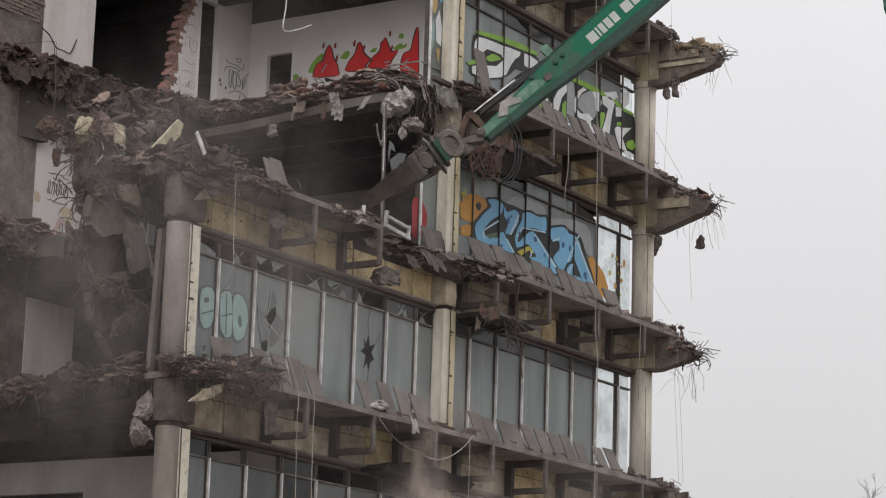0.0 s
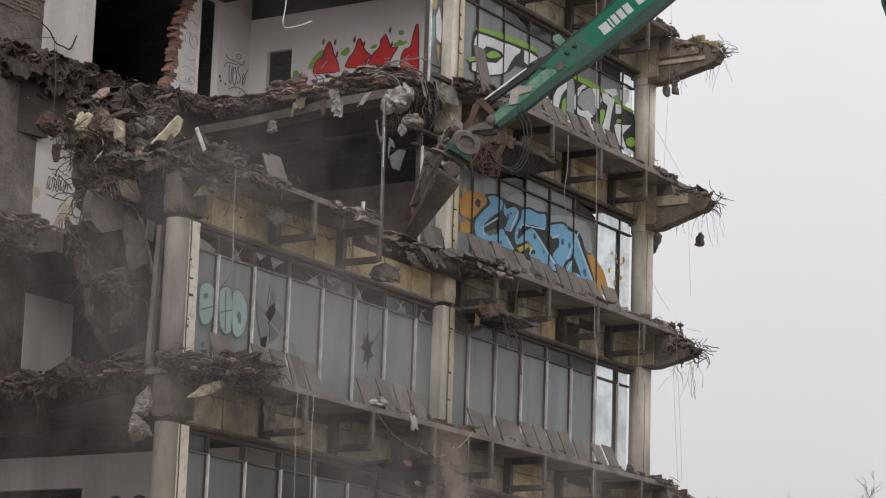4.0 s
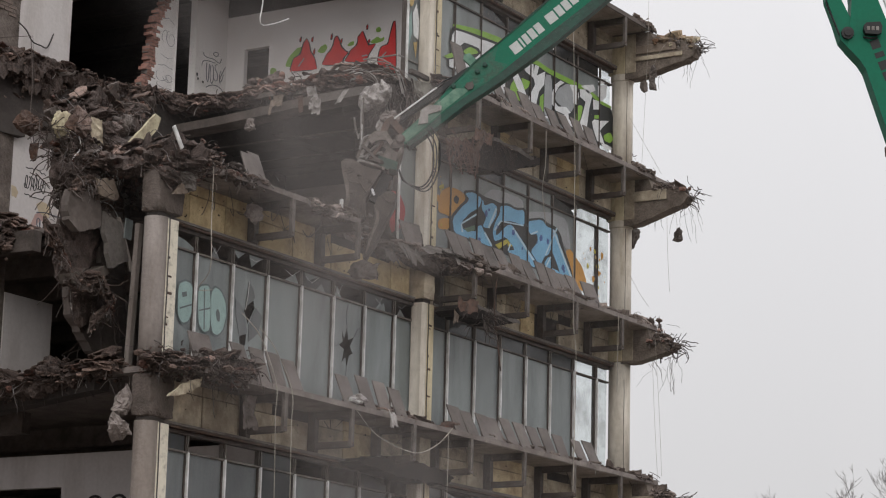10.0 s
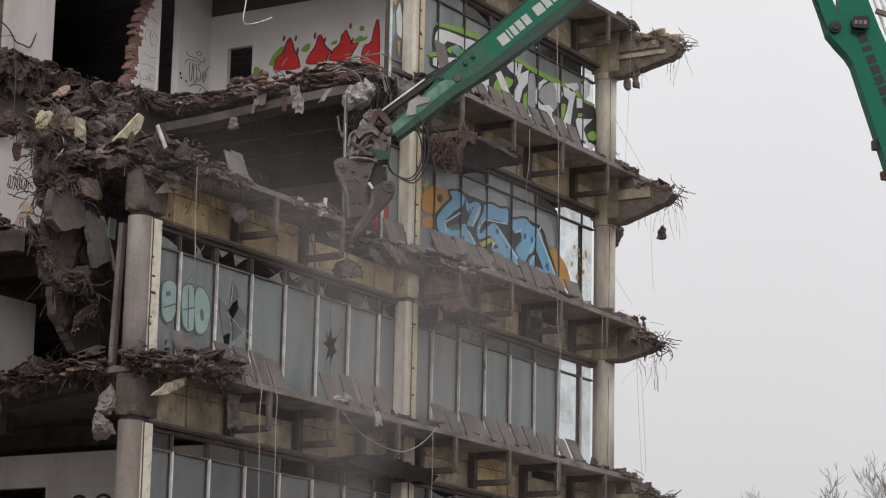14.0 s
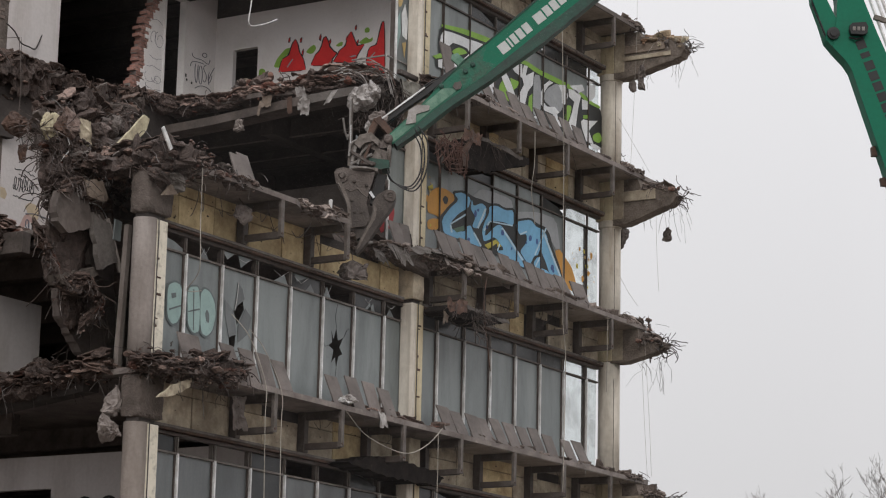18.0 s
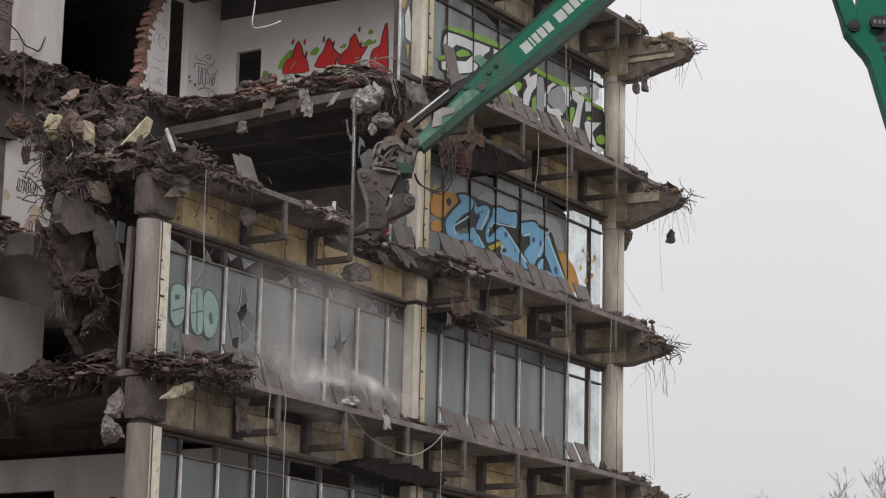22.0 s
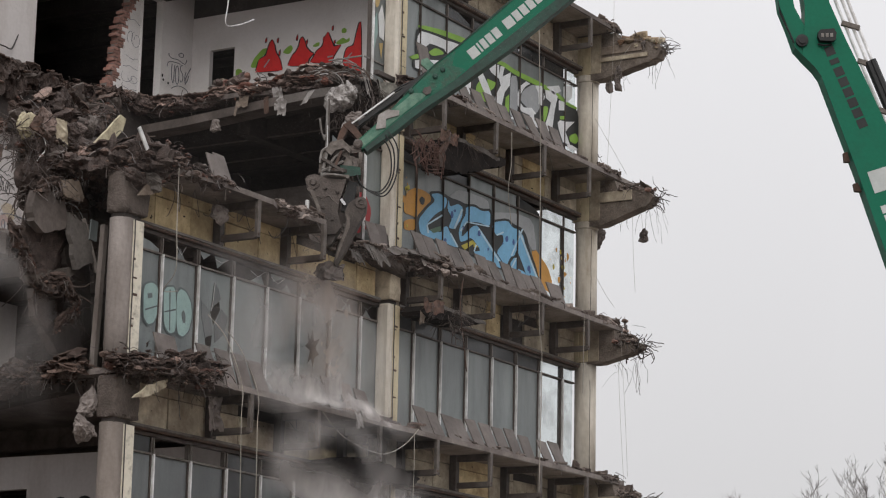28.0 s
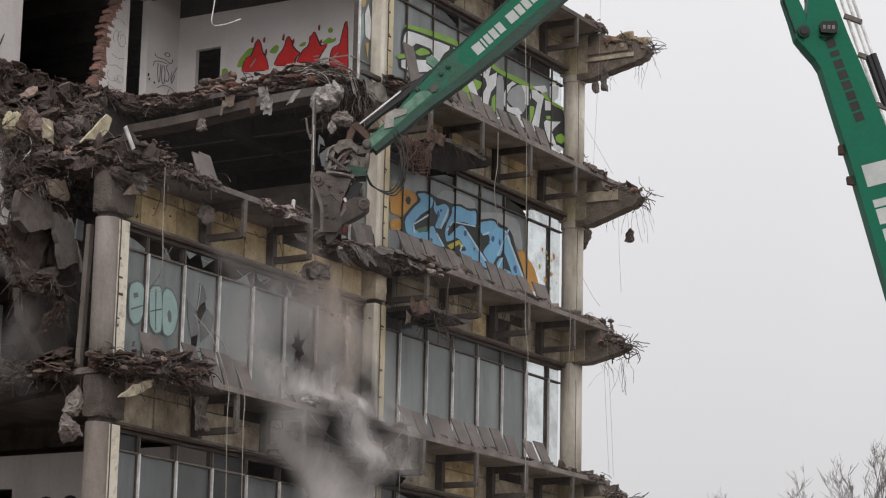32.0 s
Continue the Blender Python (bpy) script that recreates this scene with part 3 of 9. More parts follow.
T2, C2 = level(2), level(3) - SLAB
wall("wall_corridor_end", PLASTER_DIM_DIRTY, "whitewashed wall stump with rust marks", (2.45, YC, T2, 4.0, YC + 0.15, C2))
wall("wall_corridor_upper", PLASTER, "white plastered corridor wall with door openings", 
     (8.2, YC, T2, 9.3, YC + 0.15, C2), (7.42, YC, T2 + 2.95, 8.2, YC + 0.15, C2))
wall("wall_corridor_masonry", MASONRY, "bare grey masonry wall", (-6, YC, T2, 2.45, YC + 0.2, C2), (-6, YC, level(1), 2.5, YC + 0.2, T2 - SLAB), (-6, YC, level(0), 2.5, YC + 0.2, level(1) - SLAB))
wall("wall_corridor_middle", PLASTER_DIM_DIRTY, "white plastered wall with scribbled tags", (2.5, YC, level(1), 4.9, YC + 0.15, T2 - SLAB))
wall("wall_corridor_low", PLASTER_GREY, "dirty pale wall panel", (5.6, YC, level(0), 16.7, YC + 0.2, level(1) - SLAB), (4.9, YC + 0.3, level(1), 16.7, YC + 0.5, T2 - SLAB))
wall("wall_corridor_panel", PLASTER_DIM_DIRTY, "dirty white wall panel", (2.51, YC - 0.02, level(0), 3.92, YC + 0.12, 10.58))
wall("wall_corridor_bottom", PLASTER_DIM_DIRTY, "dim white plastered wall below the broken floor", (3.2, 0.5, 4.7, 3.35, 5.06, 7.44), (3.2, 5.06, 6.81, 3.35, 12.9, 7.44))
for yy in (4.22, 3.64):
    tagged(Geo().tube([(3.19, yy + 0.2 * math.cos(a * 0.4), 6.42 + 0.18 * math.sin(a * 0.4)) for a in range(9)], 0.03, 5).emit("graffiti_arc", SPRAY["black"]), "thick black sprayed arc on the plaster", "graffiti")
wall("wall_room_upper", PLASTER, "white plastered room wall with a doorway", (9.3, 0.35, T2, 9.42, 5.04, T2 + 2.86), (9.3, 5.71, T2, 9.42, YC, T2 + 2.86), (9.3, 5.04, T2 + 2.06, 9.42, 5.71, T2 + 2.86))
# dark band and dim parapet: the room's shade is put into their colour
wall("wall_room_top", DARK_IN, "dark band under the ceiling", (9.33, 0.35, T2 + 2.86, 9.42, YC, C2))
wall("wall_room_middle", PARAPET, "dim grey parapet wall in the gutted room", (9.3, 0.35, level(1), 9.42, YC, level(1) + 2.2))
wall("wall_room_low", PLASTER_GREY, "grey partition behind the windows", (9.3, 0.9, level(0), 9.42, YC, level(1) - SLAB), (9.3, 0.9, 4.7, 9.42, 5.0, level(0) - SLAB))
wall("wall_back", MASONRY, "bare grey-brown masonry back wall", (-6, 13, 0, 16.75, 13.2, C2))
wall("wall_east", PLASTER_GREY, "grey end wall", (16.55, 3.6, 0, 16.75, 13, C2))
# the darkness of the room is painted on this wall
wall("wall_door_room", DARK_IN, "wall behind the doorway, coloured as a dark room", (12.0, 3.8, T2, 12.1, YC, C2))
wall("door_frame_upper", PLASTER, "white door lining", (7.42, YC - 0.02, T2, 7.47, YC + 0.16, T2 + 2.95), (8.15, YC - 0.02, T2, 8.2, YC + 0.16, T2 + 2.95))

courses = tagged(new("wall_brick_courses"), "uneven courses of bare dusty bricks", "wall", kind="structure")
rnd = random.Random(15)
course_mesh = None
for zb, x0, n, m in ((T2 + 0.9, 0.6, 7, 30),):
    for j in range(m):
        for i in range(n):
            if rnd.random() < 0.3:
                continue
            if course_mesh is None:
                ob = part("brick", Geo().box(0, -0.02, 0, 0.235, 0.0, 0.066, 0.006), BRICK_GREY, courses)
                course_mesh = ob.data
            else:
                ob = new("brick", course_mesh)
                ob.parent = courses
            ob.location = (x0 + i * 0.25 + 0.125 * (j % 2), YC + rnd.uniform(-0.008, 0.01), zb + j * 0.078)

# ragged brick edge of the pier: single bricks
pier = tagged(new("wall_brick_pier"), "ragged red brick edge of a broken plastered pier", "wall", kind="structure")
EDGE = [(15.1, 6.15), (15.6, 6.2), (15.8, 6.32), (16.2, 6.52), (16.6, 6.54), (17.1, 6.56), (17.2, 6.66), (17.54, 6.72), (17.6, 6.9), (17.85, 6.98), (18.6, 7.05)]


def pier_edge(z):
    for (a, xa), (b, xb) in zip(EDGE, EDGE[1:]):
        if z <= b:
            return xa + (xb - xa) * (z - a) / (b - a)
    return EDGE[-1][1]


brick_mesh = None
rnd = random.Random(5)
plaster, mortar = [], Geo()
for i in range(41):
    z = T2 + 0.01 + i * 0.079
    edge = pier_edge(z) + rnd.choice((-0.01, 0.03, 0.05, 0.05, 0.08, 0.13)) + rnd.uniform(-0.03, 0.03)
    plaster += [(edge + 0.2 + 0.05 * (i % 2), z), (edge + 0.2 + 0.05 * (i % 2), z + 0.078)]
    mortar.box(edge + 0.03, YC + 0.03, z - 0.001, edge + 0.27, YC + 0.19, z + 0.079)
    for j in range(2):
        if brick_mesh is None:
            ob = part("brick", Geo().box(0, 0, 0, 0.12, 0.2, 0.068, 0.006), BRICK, pier)
            brick_mesh = ob.data
        else:
            ob = new("brick", brick_mesh)
            ob.parent = pier
        ob.location = (edge + 0.13 * j + (0.03 if i % 2 else 0), YC + 0.012 + rnd.uniform(-0.01, 0.01), z)
        ob.rotation_euler = (0, rnd.gauss(0, 0.04), rnd.gauss(0, 0.05))
part("mortar", mortar, PLASTER_GREY, pier, "grey mortar between the bricks")
part("plaster_face", Geo().prism([(7.42, T2), (7.42, C2)] + plaster[::-1], 0.2, Matrix.Translation((0, YC - 0.002, 0)) @ Matrix(((1, 0, 0, 0), (0, 0, -1, 0), (0, 1, 0, 0), (0, 0, 0, 1)))), PLASTER, pier, "white plastered face of the pier")

# tags scribbled on the corridor walls, in thin dark strokes
def scribble(name, x0, x1, z0, z1, y, seed, strokes=7, r=0.0045, mat=None):
    """Loops of handwriting with a flourish above and below."""
    rnd = random.Random(seed)
    tag = thing(name, "dark scribbled graffiti tag on white plaster", "graffiti")
    w, h = x1 - x0, z1 - z0
    for s in range(strokes):
        cx, tall = x0 + w * (s + 0.5) / strokes, rnd.uniform(0.55, 1.0)
        a0, turns, lean = rnd.uniform(0, 6.28), rnd.uniform(0.6, 1.25), rnd.uniform(-0.15, 0.3)
        curve = []
        for i in range(19):
            a = a0 + i / 18 * turns * math.tau
            v = math.sin(a) * 0.5 * h * tall * (1 - 0.35 * i / 18)
            curve.append(Vector((cx + math.cos(a) * w / strokes * 0.55 + lean * v + (i / 18 - 0.5) * w / strokes * 0.5, y, (z0 + z1) / 2 + v)))
        part("stroke", Geo().tube(curve, r, 4), mat or SPRAY["tagink"], tag)
    for zz, bow in ((z1 + h * 0.12, 0.12), (z0 - h * 0.12, -0.1)):
        part("stroke", Geo().tube([(x0 + w * i / 10, y, zz + bow * h * math.sin(i * 0.31 + rnd.uniform(0, 0.2)) + rnd.gauss(0, 0.01)) for i in range(11)], r, 4), mat or SPRAY["tagink"], tag)
    return tag


# the large tag in the corridor corner: a hat, a halo, narrow letters and an underline
big_tag = thing("graffiti_tag", "large dark scribbled tag with a halo on white plaster", "graffiti")

def pen(points):
    """One rounded pen stroke on the corridor wall."""
    pts = [Vector((x, YC - 0.006, z)) for x, z in points]
    line = [p.lerp(q, t / 4) for p, q in zip(pts, pts[1:]) for t in range(4)] + [pts[-1]]
    last = len(line) - 1
    part("stroke", Geo().tube([(line[max(0, i - 2)] + line[max(0, i - 1)] + p + line[min(last, i + 1)] + line[min(last, i + 2)]) / 5 for i, p in enumerate(line)], 0.009, 4), SPRAY["tagink"], big_tag)


pen([(8.44, 17.05), (8.46, 16.97), (8.6, 16.95), (8.8, 16.99), (8.98, 16.93), (9.08, 16.95), (9.1, 17.07)])
pen([(8.86, 17.14), (8.78, 17.1), (8.86, 17.05), (8.97, 17.08), (8.99, 17.14), (8.9, 17.17), (8.85, 17.13)])
pen([(8.4, 16.71), (8.42, 16.84), (8.56, 16.88), (8.72, 16.9), (8.9, 16.9)])
pen([(8.58, 16.86), (8.56, 16.65), (8.6, 16.42), (8.66, 16.4), (8.66, 16.62), (8.68, 16.86)])
pen([(8.74, 16.84), (8.7, 16.66), (8.73, 16.43), (8.82, 16.4), (8.85, 16.6), (8.82, 16.8), (8.76, 16.84)])
pen([(8.98, 16.9), (8.88, 16.86), (8.88, 16.76), (8.98, 16.7), (9.0, 16.56), (8.92, 16.48), (8.88, 16.54)])
pen([(9.29, 16.94), (9.16, 16.76), (9.06, 16.56), (9.08, 16.5), (9.16, 16.58), (9.2, 16.74)])
pen([(9.1, 16.8), (9.04, 16.62), (9.1, 16.46)])
pen([(8.57, 16.26), (8.72, 16.36), (8.91, 16.41), (9.1, 16.39), (9.2, 16.33), (9.22, 16.24)])
for x, z, h in ((8.2, 16.44, 0.07), (8.24, 16.36, 0.05), (8.42, 16.33, 0.05)):
    part("blot", Geo().box(x, YC - 0.03, z, x + 0.05, YC - 0.022, z + h, 0.003), SPRAY["black"], big_tag, "black paint blot beside the tag")
scribble("graffiti_tag", 6.95, 7.38, T2 + 1.5, T2 + 2.1, YC - 0.004, 8, 2)
scribble("graffiti_tag", 6.88, 7.38, T2 + 0.75, T2 + 1.1, YC - 0.004, 9, 2)
scribble("graffiti_tag", 2.9, 3.5, level(1) + 1.0, level(1) + 1.4, YC - 0.004, 11, 9, 0.009, SPRAY["black"])
scribble("graffiti_tag", 3.3, 4.5, level(1) + 0.25, level(1) + 0.6, YC - 0.004, 12, 10, 0.012)

stains = thing("graffiti", "rust and ochre paint smears on dirty plaster", "graffiti")
for colour, outline in (("pale_ochre", [(2.51, 12.73), (2.65, 12.72), (2.72, 12.62), (2.67, 12.50), (2.53, 12.52)]), ("pale_ochre", [(3.27, 12.49), (3.40, 12.59), (3.57, 12.58), (3.72, 12.47), (3.67, 12.29), (3.49, 12.30), (3.35, 12.37)]), ("pale_rose", [(3.05, 11.94), (3.17, 12.12), (3.26, 12.30), (3.39, 12.35), (3.50, 12.28), (3.67, 12.23), (3.61, 12.17), (3.44, 12.20), (3.31, 12.10), (3.19, 11.94)])):
    part("paint", Geo().prism(outline, 0.002, Matrix.Translation((0, YC - 0.004, 0)) @ Matrix(((1, 0, 0, 0), (0, 0, -1, 0), (0, 1, 0, 0), (0, 0, 0, 1)))), SPRAY[colour], stains)

# ---- columns and tapered cantilever beams ----
def rough_box(x0, y0, z0, x1, y1, z1, seed, amount=0.06, cuts=11):
    """A cast block with chipped, crumbling edges."""
    bm = bmesh.new()
    bmesh.ops.create_cube(bm, size=1.0)
    bmesh.ops.subdivide_edges(bm, edges=bm.edges, cuts=cuts, use_grid_fill=True)
    g = Geo()
    for v in bm.verts:
        edge = sorted(abs(c) for c in v.co)[1] * 2
        p = Vector((x0 + (v.co.x + 0.5) * (x1 - x0), y0 + (v.co.y + 0.5) * (y1 - y0), z0 + (v.co.z + 0.5) * (z1 - z0)))
        q = p * 5 + Vector((seed * 3.1, 0, 0))
        k = amount * (0.35 + 1.1 * edge ** 3)
        g.v.append(tuple(p + Vector(noise.noise_vector(q)) * k * 0.8 + Vector(noise.noise_vector(q * 2.7)) * k * 0.5 - v.co * k * (0.5 + abs(noise.noise(q * 1.3))) * edge ** 4 * 2.2))
    bm.verts.index_update()
    g.f = [tuple(v.index for v in f.verts) for f in bm.faces]
    bm.free()
    return g


for i, ((x, y), r) in enumerate(zip(COLUMN_AT, COLUMN_R)):
    top = level(1) - 0.9 if i == 0 else level(3)
    col = thing("column", ("grey concrete column with a cream side strip, broken off above" if i == 0 else "round cream-painted concrete column with a cable running down"), "column", "facade columns", kind="structure")
    m = Matrix.Translation((x, y, 0))
    sx0, sx1 = STRIP[i]
    for k in range(-1, 3):
        if i == 0 and k > 0:
            break
        z0, z1 = (0 if k == -1 else level(k)), head(k) + 0.02
        if i == 0:
            part("shaft", Geo().lathe([(r, z0), (r, z0 + 0.9), (r * 1.01, z0 + 1.7), (r, z1)], m, 28), COLUMN_GREY if k == 0 else COLUMN_STAINED, col, smooth=True)
        elif i == 1:
            part("shaft", Geo().box(x - r, y - r, z0, x + r, y + r, z1, 0.05), COLUMN_PALE, col)
        else:
            part("shaft", Geo().lathe([(r, z0), (r * 0.99, z0 + 1.2), (r, z1 - 0.2 + 0.3 * (k == 0))], m, 32), COLUMN_PALE, col, smooth=True)
            if k:
                part("collar", Geo().lathe([(r * 1.02, z1 - 0.27), (r * 1.1, z1 - 0.25), (r * 1.1, z1 - 0.11), (r * 1.0, z1 - 0.1)], m, 32), COLUMN_PALE, col, "round collar under the beam")
            for y0, y1, mat in ((-0.60, -0.335, BOARD_GREY), (-0.325, -0.10, COLUMN_YELLOW), (-0.092, 0.12, COLUMN_YELLOW)):
                part("capital", Geo().box(x - 0.22, y0, z1 - 0.1 + 0.22 * (k == 0), x + 0.2, y1, level(k + 1) - SLAB - 0.004, 0.01), mat, col)
            part("cable", Geo().tube([(x - 0.17 + 0.01 * math.sin(j * 2.1), -0.36, z0 + (z1 - z0 - 0.3) * j / 8) for j in range(9)], 0.006, 5), CABLE_DARK, col)
            continue
        strip = col
        if i < 2:
            strip = part("side_strip", Geo().box(sx0, -0.33, z0 + 0.02, sx1, -0.04, z1 - 0.02, 0.012), COLUMN_YELLOW if i else COLUMN_CREAM, col, "flaking cream-painted side strip")
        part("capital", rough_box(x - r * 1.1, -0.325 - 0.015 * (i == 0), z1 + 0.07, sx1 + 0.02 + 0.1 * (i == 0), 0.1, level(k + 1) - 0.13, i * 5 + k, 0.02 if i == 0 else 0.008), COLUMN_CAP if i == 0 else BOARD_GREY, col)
        part("joint", Geo().box(x - r * 0.7, -0.26, z1 - 0.005, sx1 - 0.05, 0.0, z1 + 0.075), DARK_IN, col)
        rnd = random.Random(90 + i * 7 + k)
        part("cable", Geo().tube([(sx0 + 0.0 + 0.006 * math.sin(j * 2.1), -0.345 - 0.04 * (i == 2), z0 + (z1 - z0) * j / 8) for j in range(9)], 0.012, 5), CABLE_DARK, col)
        for j in range(5):
            zc = z0 + (z1 - z0) * rnd.uniform(0.1, 0.95)
            if i == 2:
                break
            part("rust_scar", Geo().box(sx0 + 0.02, -0.34, zc, sx0 + rnd.uniform(0.06, 0.16), -0.325, zc + rnd.uniform(0.02, 0.05), 0.004), RUST, strip, "rusty tie left in the strip")


def cantilever(x, k, reach, deep, tip_deep):
    """A beam past the last column: deep at the column, shallow and broken at its tip."""
    z = level(k)
    prof = [(-0.1, z - SLAB - 0.002), (-0.1, z - deep), (-0.64, z - deep), (-reach + 0.32, z - tip_deep), (-reach + 0.12, z - tip_deep + 0.08), (-reach, z - tip_deep + 0.22), (-reach + 0.05, z - 0.56), (-reach + 0.25, z - 0.45),
            (-1.3, z - (0.28 if k == 3 else 0.40)), (-1.02, z - (0.26 if k == 3 else 0.36)), (-0.96, z - SLAB - 0.002)]
    ragged = []
    rnd = random.Random(600 + k)
    for (ay, az), (by, bz) in zip(prof, prof[1:] + prof[:1]):
        n = max(1, int(math.hypot(by - ay, bz - az) / 0.09))
        j = 0.022 if ay < -0.7 else 0.006
        ragged += [(ay + (by - ay) * i / n + rnd.uniform(-j, j), az + (bz - az) * i / n + rnd.uniform(-j, j)) for i in range(n)]
    m = Matrix.Translation((x - 0.15, 0, 0)) @ Matrix(((0, 0, -1, 0), (1, 0, 0, 0), (0, 1, 0, 0), (0, 0, 0, 1)))
    ob = tagged(Geo().prism(ragged, 0.34, m).emit("cantilever_beam", BEAM_BROWN), "tapered concrete cantilever beam with a broken rebar end", "beam", "cantilever beams", kind="structure")
    if k != 1:
        part("board_strip", Geo().box(x - 0.19, -reach + 0.55 - 0.2 * (k == 3), z - (0.78 if k == 3 else 0.64), x - 0.152, -0.61, z - (0.68 if k == 3 else 0.40), 0.006), BOARD_GREY, ob, "cream board strip along the beam")
    if k == 3:
        part("slab_edge", Geo().box(x - 0.185, -reach + 0.5, z - 0.62, x - 0.152, -0.61, z - 0.42, 0.01), BEAM_TAN, ob, "reddish stained band along the beam")
    return ob


for k, reach, deep, tip_deep in ((0, 1.7, 1.0, 0.75), (1, 1.66, 0.86, 0.70), (2, 1.97, 1.16, 0.84), (3, 2.15, 1.17, 0.90)):
    cantilever(16.14, k, reach, deep, tip_deep)

# ---- facade: windows, boards, brackets ----
window_no = 0


def window(k, x0, x1, mullions, lower, upper, seed, label, bars=None):
    """One glazed bay: panes between the mullions, a transom, a head and a sill. lower, upper: a material for each pane, or None."""
    global window_no
    window_no += 1
    rnd = random.Random(seed)
    w = thing("window_%d" % window_no, label, "window", "glazed bays", kind="structure")
    zh = head(k)
    zt, zs = zh - 0.35, level(k) + 0.06
    part("head_rail", Geo().box(x0, -0.07, zh - 0.06, x1, 0.06, zh, 0.006), STEEL, w, "dark steel head rail")
    part("transom", Geo().box(x0, -0.045, zt - 0.02, x1, 0.05, zt + 0.018, 0.004), HEAD_RAIL if k < 1 and x0 < 0 else STEEL, w, "thin dark transom")
    part("window_sill", Geo().box(x0, -0.09, zs - 0.06, x1, 0.08, zs, 0.006), STEEL_LIT, w)
    xs = [x0, *mullions, x1]
    for x in mullions:
        lean = rnd.uniform(-0.012, 0.012)
        if bars:
            part("mullion", Geo().box(x - 0.03, -0.008, zs, x + 0.03, 0.05, zt, 0.002), bars, w, "painted-over mullion")
            part("mullion", Geo().box(x - 0.008, -0.05, zs, x + 0.006, -0.009, zt), bars, w)
        else:
            part("mullion", Geo().box(x - 0.003, -0.075, zs, x + 0.032, 0.0, zt, 0.006), ALU, w, "aluminium mullion")
            part("mullion", Geo().box(x - 0.04, -0.03, zs, x - 0.006, 0.06, zh - 0.06, 0.004), STEEL, w)
        part("mullion", Geo().box(x + lean, -0.05, zt + 0.026, x + 0.035 + lean, 0.0, zh - 0.062, 0.004), HEAD_RAIL, w)
    for i in range(len(xs) - 1):
        a, b = xs[i] + 0.02, xs[i + 1] - 0.03
        if lower[i]:
            tilt = rnd.uniform(-0.006, 0.006)
            g = Geo().add([(a, tilt, zs), (b, -tilt, zs), (b, tilt, zt - 0.02), (a, -tilt, zt - 0.02), (a, tilt + 0.01, zs), (b, -tilt + 0.01, zs), (b, tilt + 0.01, zt - 0.02), (a, -tilt + 0.01, zt - 0.02)],
                          [(0, 1, 2, 3), (7, 6, 5, 4), (0, 4, 5, 1), (1, 5, 6, 2), (2, 6, 7, 3), (3, 7, 4, 0)])
            ob = part("pane", g, lower[i], w)
            ob.visible_shadow = lower[i] is not GLASS
        if upper[i]:
            if rnd.random() < 0.35 and upper[i] is not GLASS:
                poly = [(a, zt + 0.02), (b, zt + 0.02), (b, zt + rnd.uniform(0.08, 0.3)), (a + (b - a) * rnd.uniform(0.3, 0.8), zt + rnd.uniform(0.1, 0.28)), (a, zh - 0.07)]
            else:
                poly = [(a, zt + 0.02), (b, zt + 0.02), (b, zh - 0.065), (a, zh - 0.065)]
            part("pane", Geo().prism(poly, 0.008, Matrix(((1, 0, 0, 0), (0, 0, -1, 0), (0, 1, 0, 0), (0, 0, 0, 1)))), upper[i], w)
    return w


ON_FACADE = Matrix(((1, 0, 0, 0), (0, 0, -1, 0), (0, 1, 0, 0), (0, 0, 0, 1)))
LEFT_M = [0.45 + 1.068 * i for i in range(7)]
RIGHT_M = [8.87 + 1.07 * i for i in range(7)]
F_, D_, G_, N_, M_ = PANE_FILM, PANE_DARK, GLASS, None, PANE_DIM
window(0, -0.58, 7.58, LEFT_M, [F_, F_, N_, F_, F_, N_, F_, F_], [F_, N_, N_, N_, D_, N_, D_, N_], 1, "dusty window bay with broken panes and dark top lights")
window(0, 7.98, 15.88, RIGHT_M, [F_] * 6 + [G_, G_], [D_, D_, D_, D_, D_, D_, G_, G_], 2, "dusty grey window bay with clear end panes")
window(1, 7.98, 15.88, RIGHT_M, [F_] * 6 + [G_, G_], [D_, F_, D_, F_, F_, D_, G_, G_], 3, "window bay sprayed with blue graffiti", STEEL)
window(2, 7.98, 15.88, RIGHT_M, [F_] * 7 + [G_], [D_, F_, D_, D_, D_, D_, D_, G_], 4, "window bay sprayed with black and white graffiti", STEEL)
window(-1, -0.58, 7.58, LEFT_M, [M_, M_, M_, D_, M_, M_, D_, D_], [D_, N_, N_, D_, N_, N_, D_, N_], 5, "dusty lower window bay with dark top lights")
window(-1, 7.98, 15.88, RIGHT_M, [M_, D_, M_, M_, F_, F_, G_, G_], [D_] * 8, 6, "dusty lower window bay")
window(2, 6.86, 7.58, [7.0], [N_, F_], [N_, F_], 7, "narrow leftover pane in an aluminium frame beside the column")


window(1, 6.62, 7.58, [6.86], [N_, F_], [N_, N_], 8, "leftover window frame with one sprayed pane beside the column")


post = thing("window_post", "bare double aluminium window post standing in the opening", "window post", at=(5.76, 0.1, level(1)))
zp = head(1) + 0.36 - level(1)
part("profile", Geo().box(-0.05, -0.02, 0, -0.03, 0.02, zp - 0.12, 0.004, pose(0, 0, 0, 0, -1.2, 0)), STEEL_LIT, post)
part("profile", Geo().box(-0.052, -0.024, 1.5, -0.03, -0.021, 2.3, 0.0, pose(0, 0, 0, 0, -1.2, 0)), ALU, post, "bare bright upper end of the profile")
part("profile", Geo().box(0.02, -0.02, 0, 0.034, 0.02, zp - 0.05, 0.004, pose(0, 0, 0, 0, -1.2, 0)), STEEL_DULL, post)
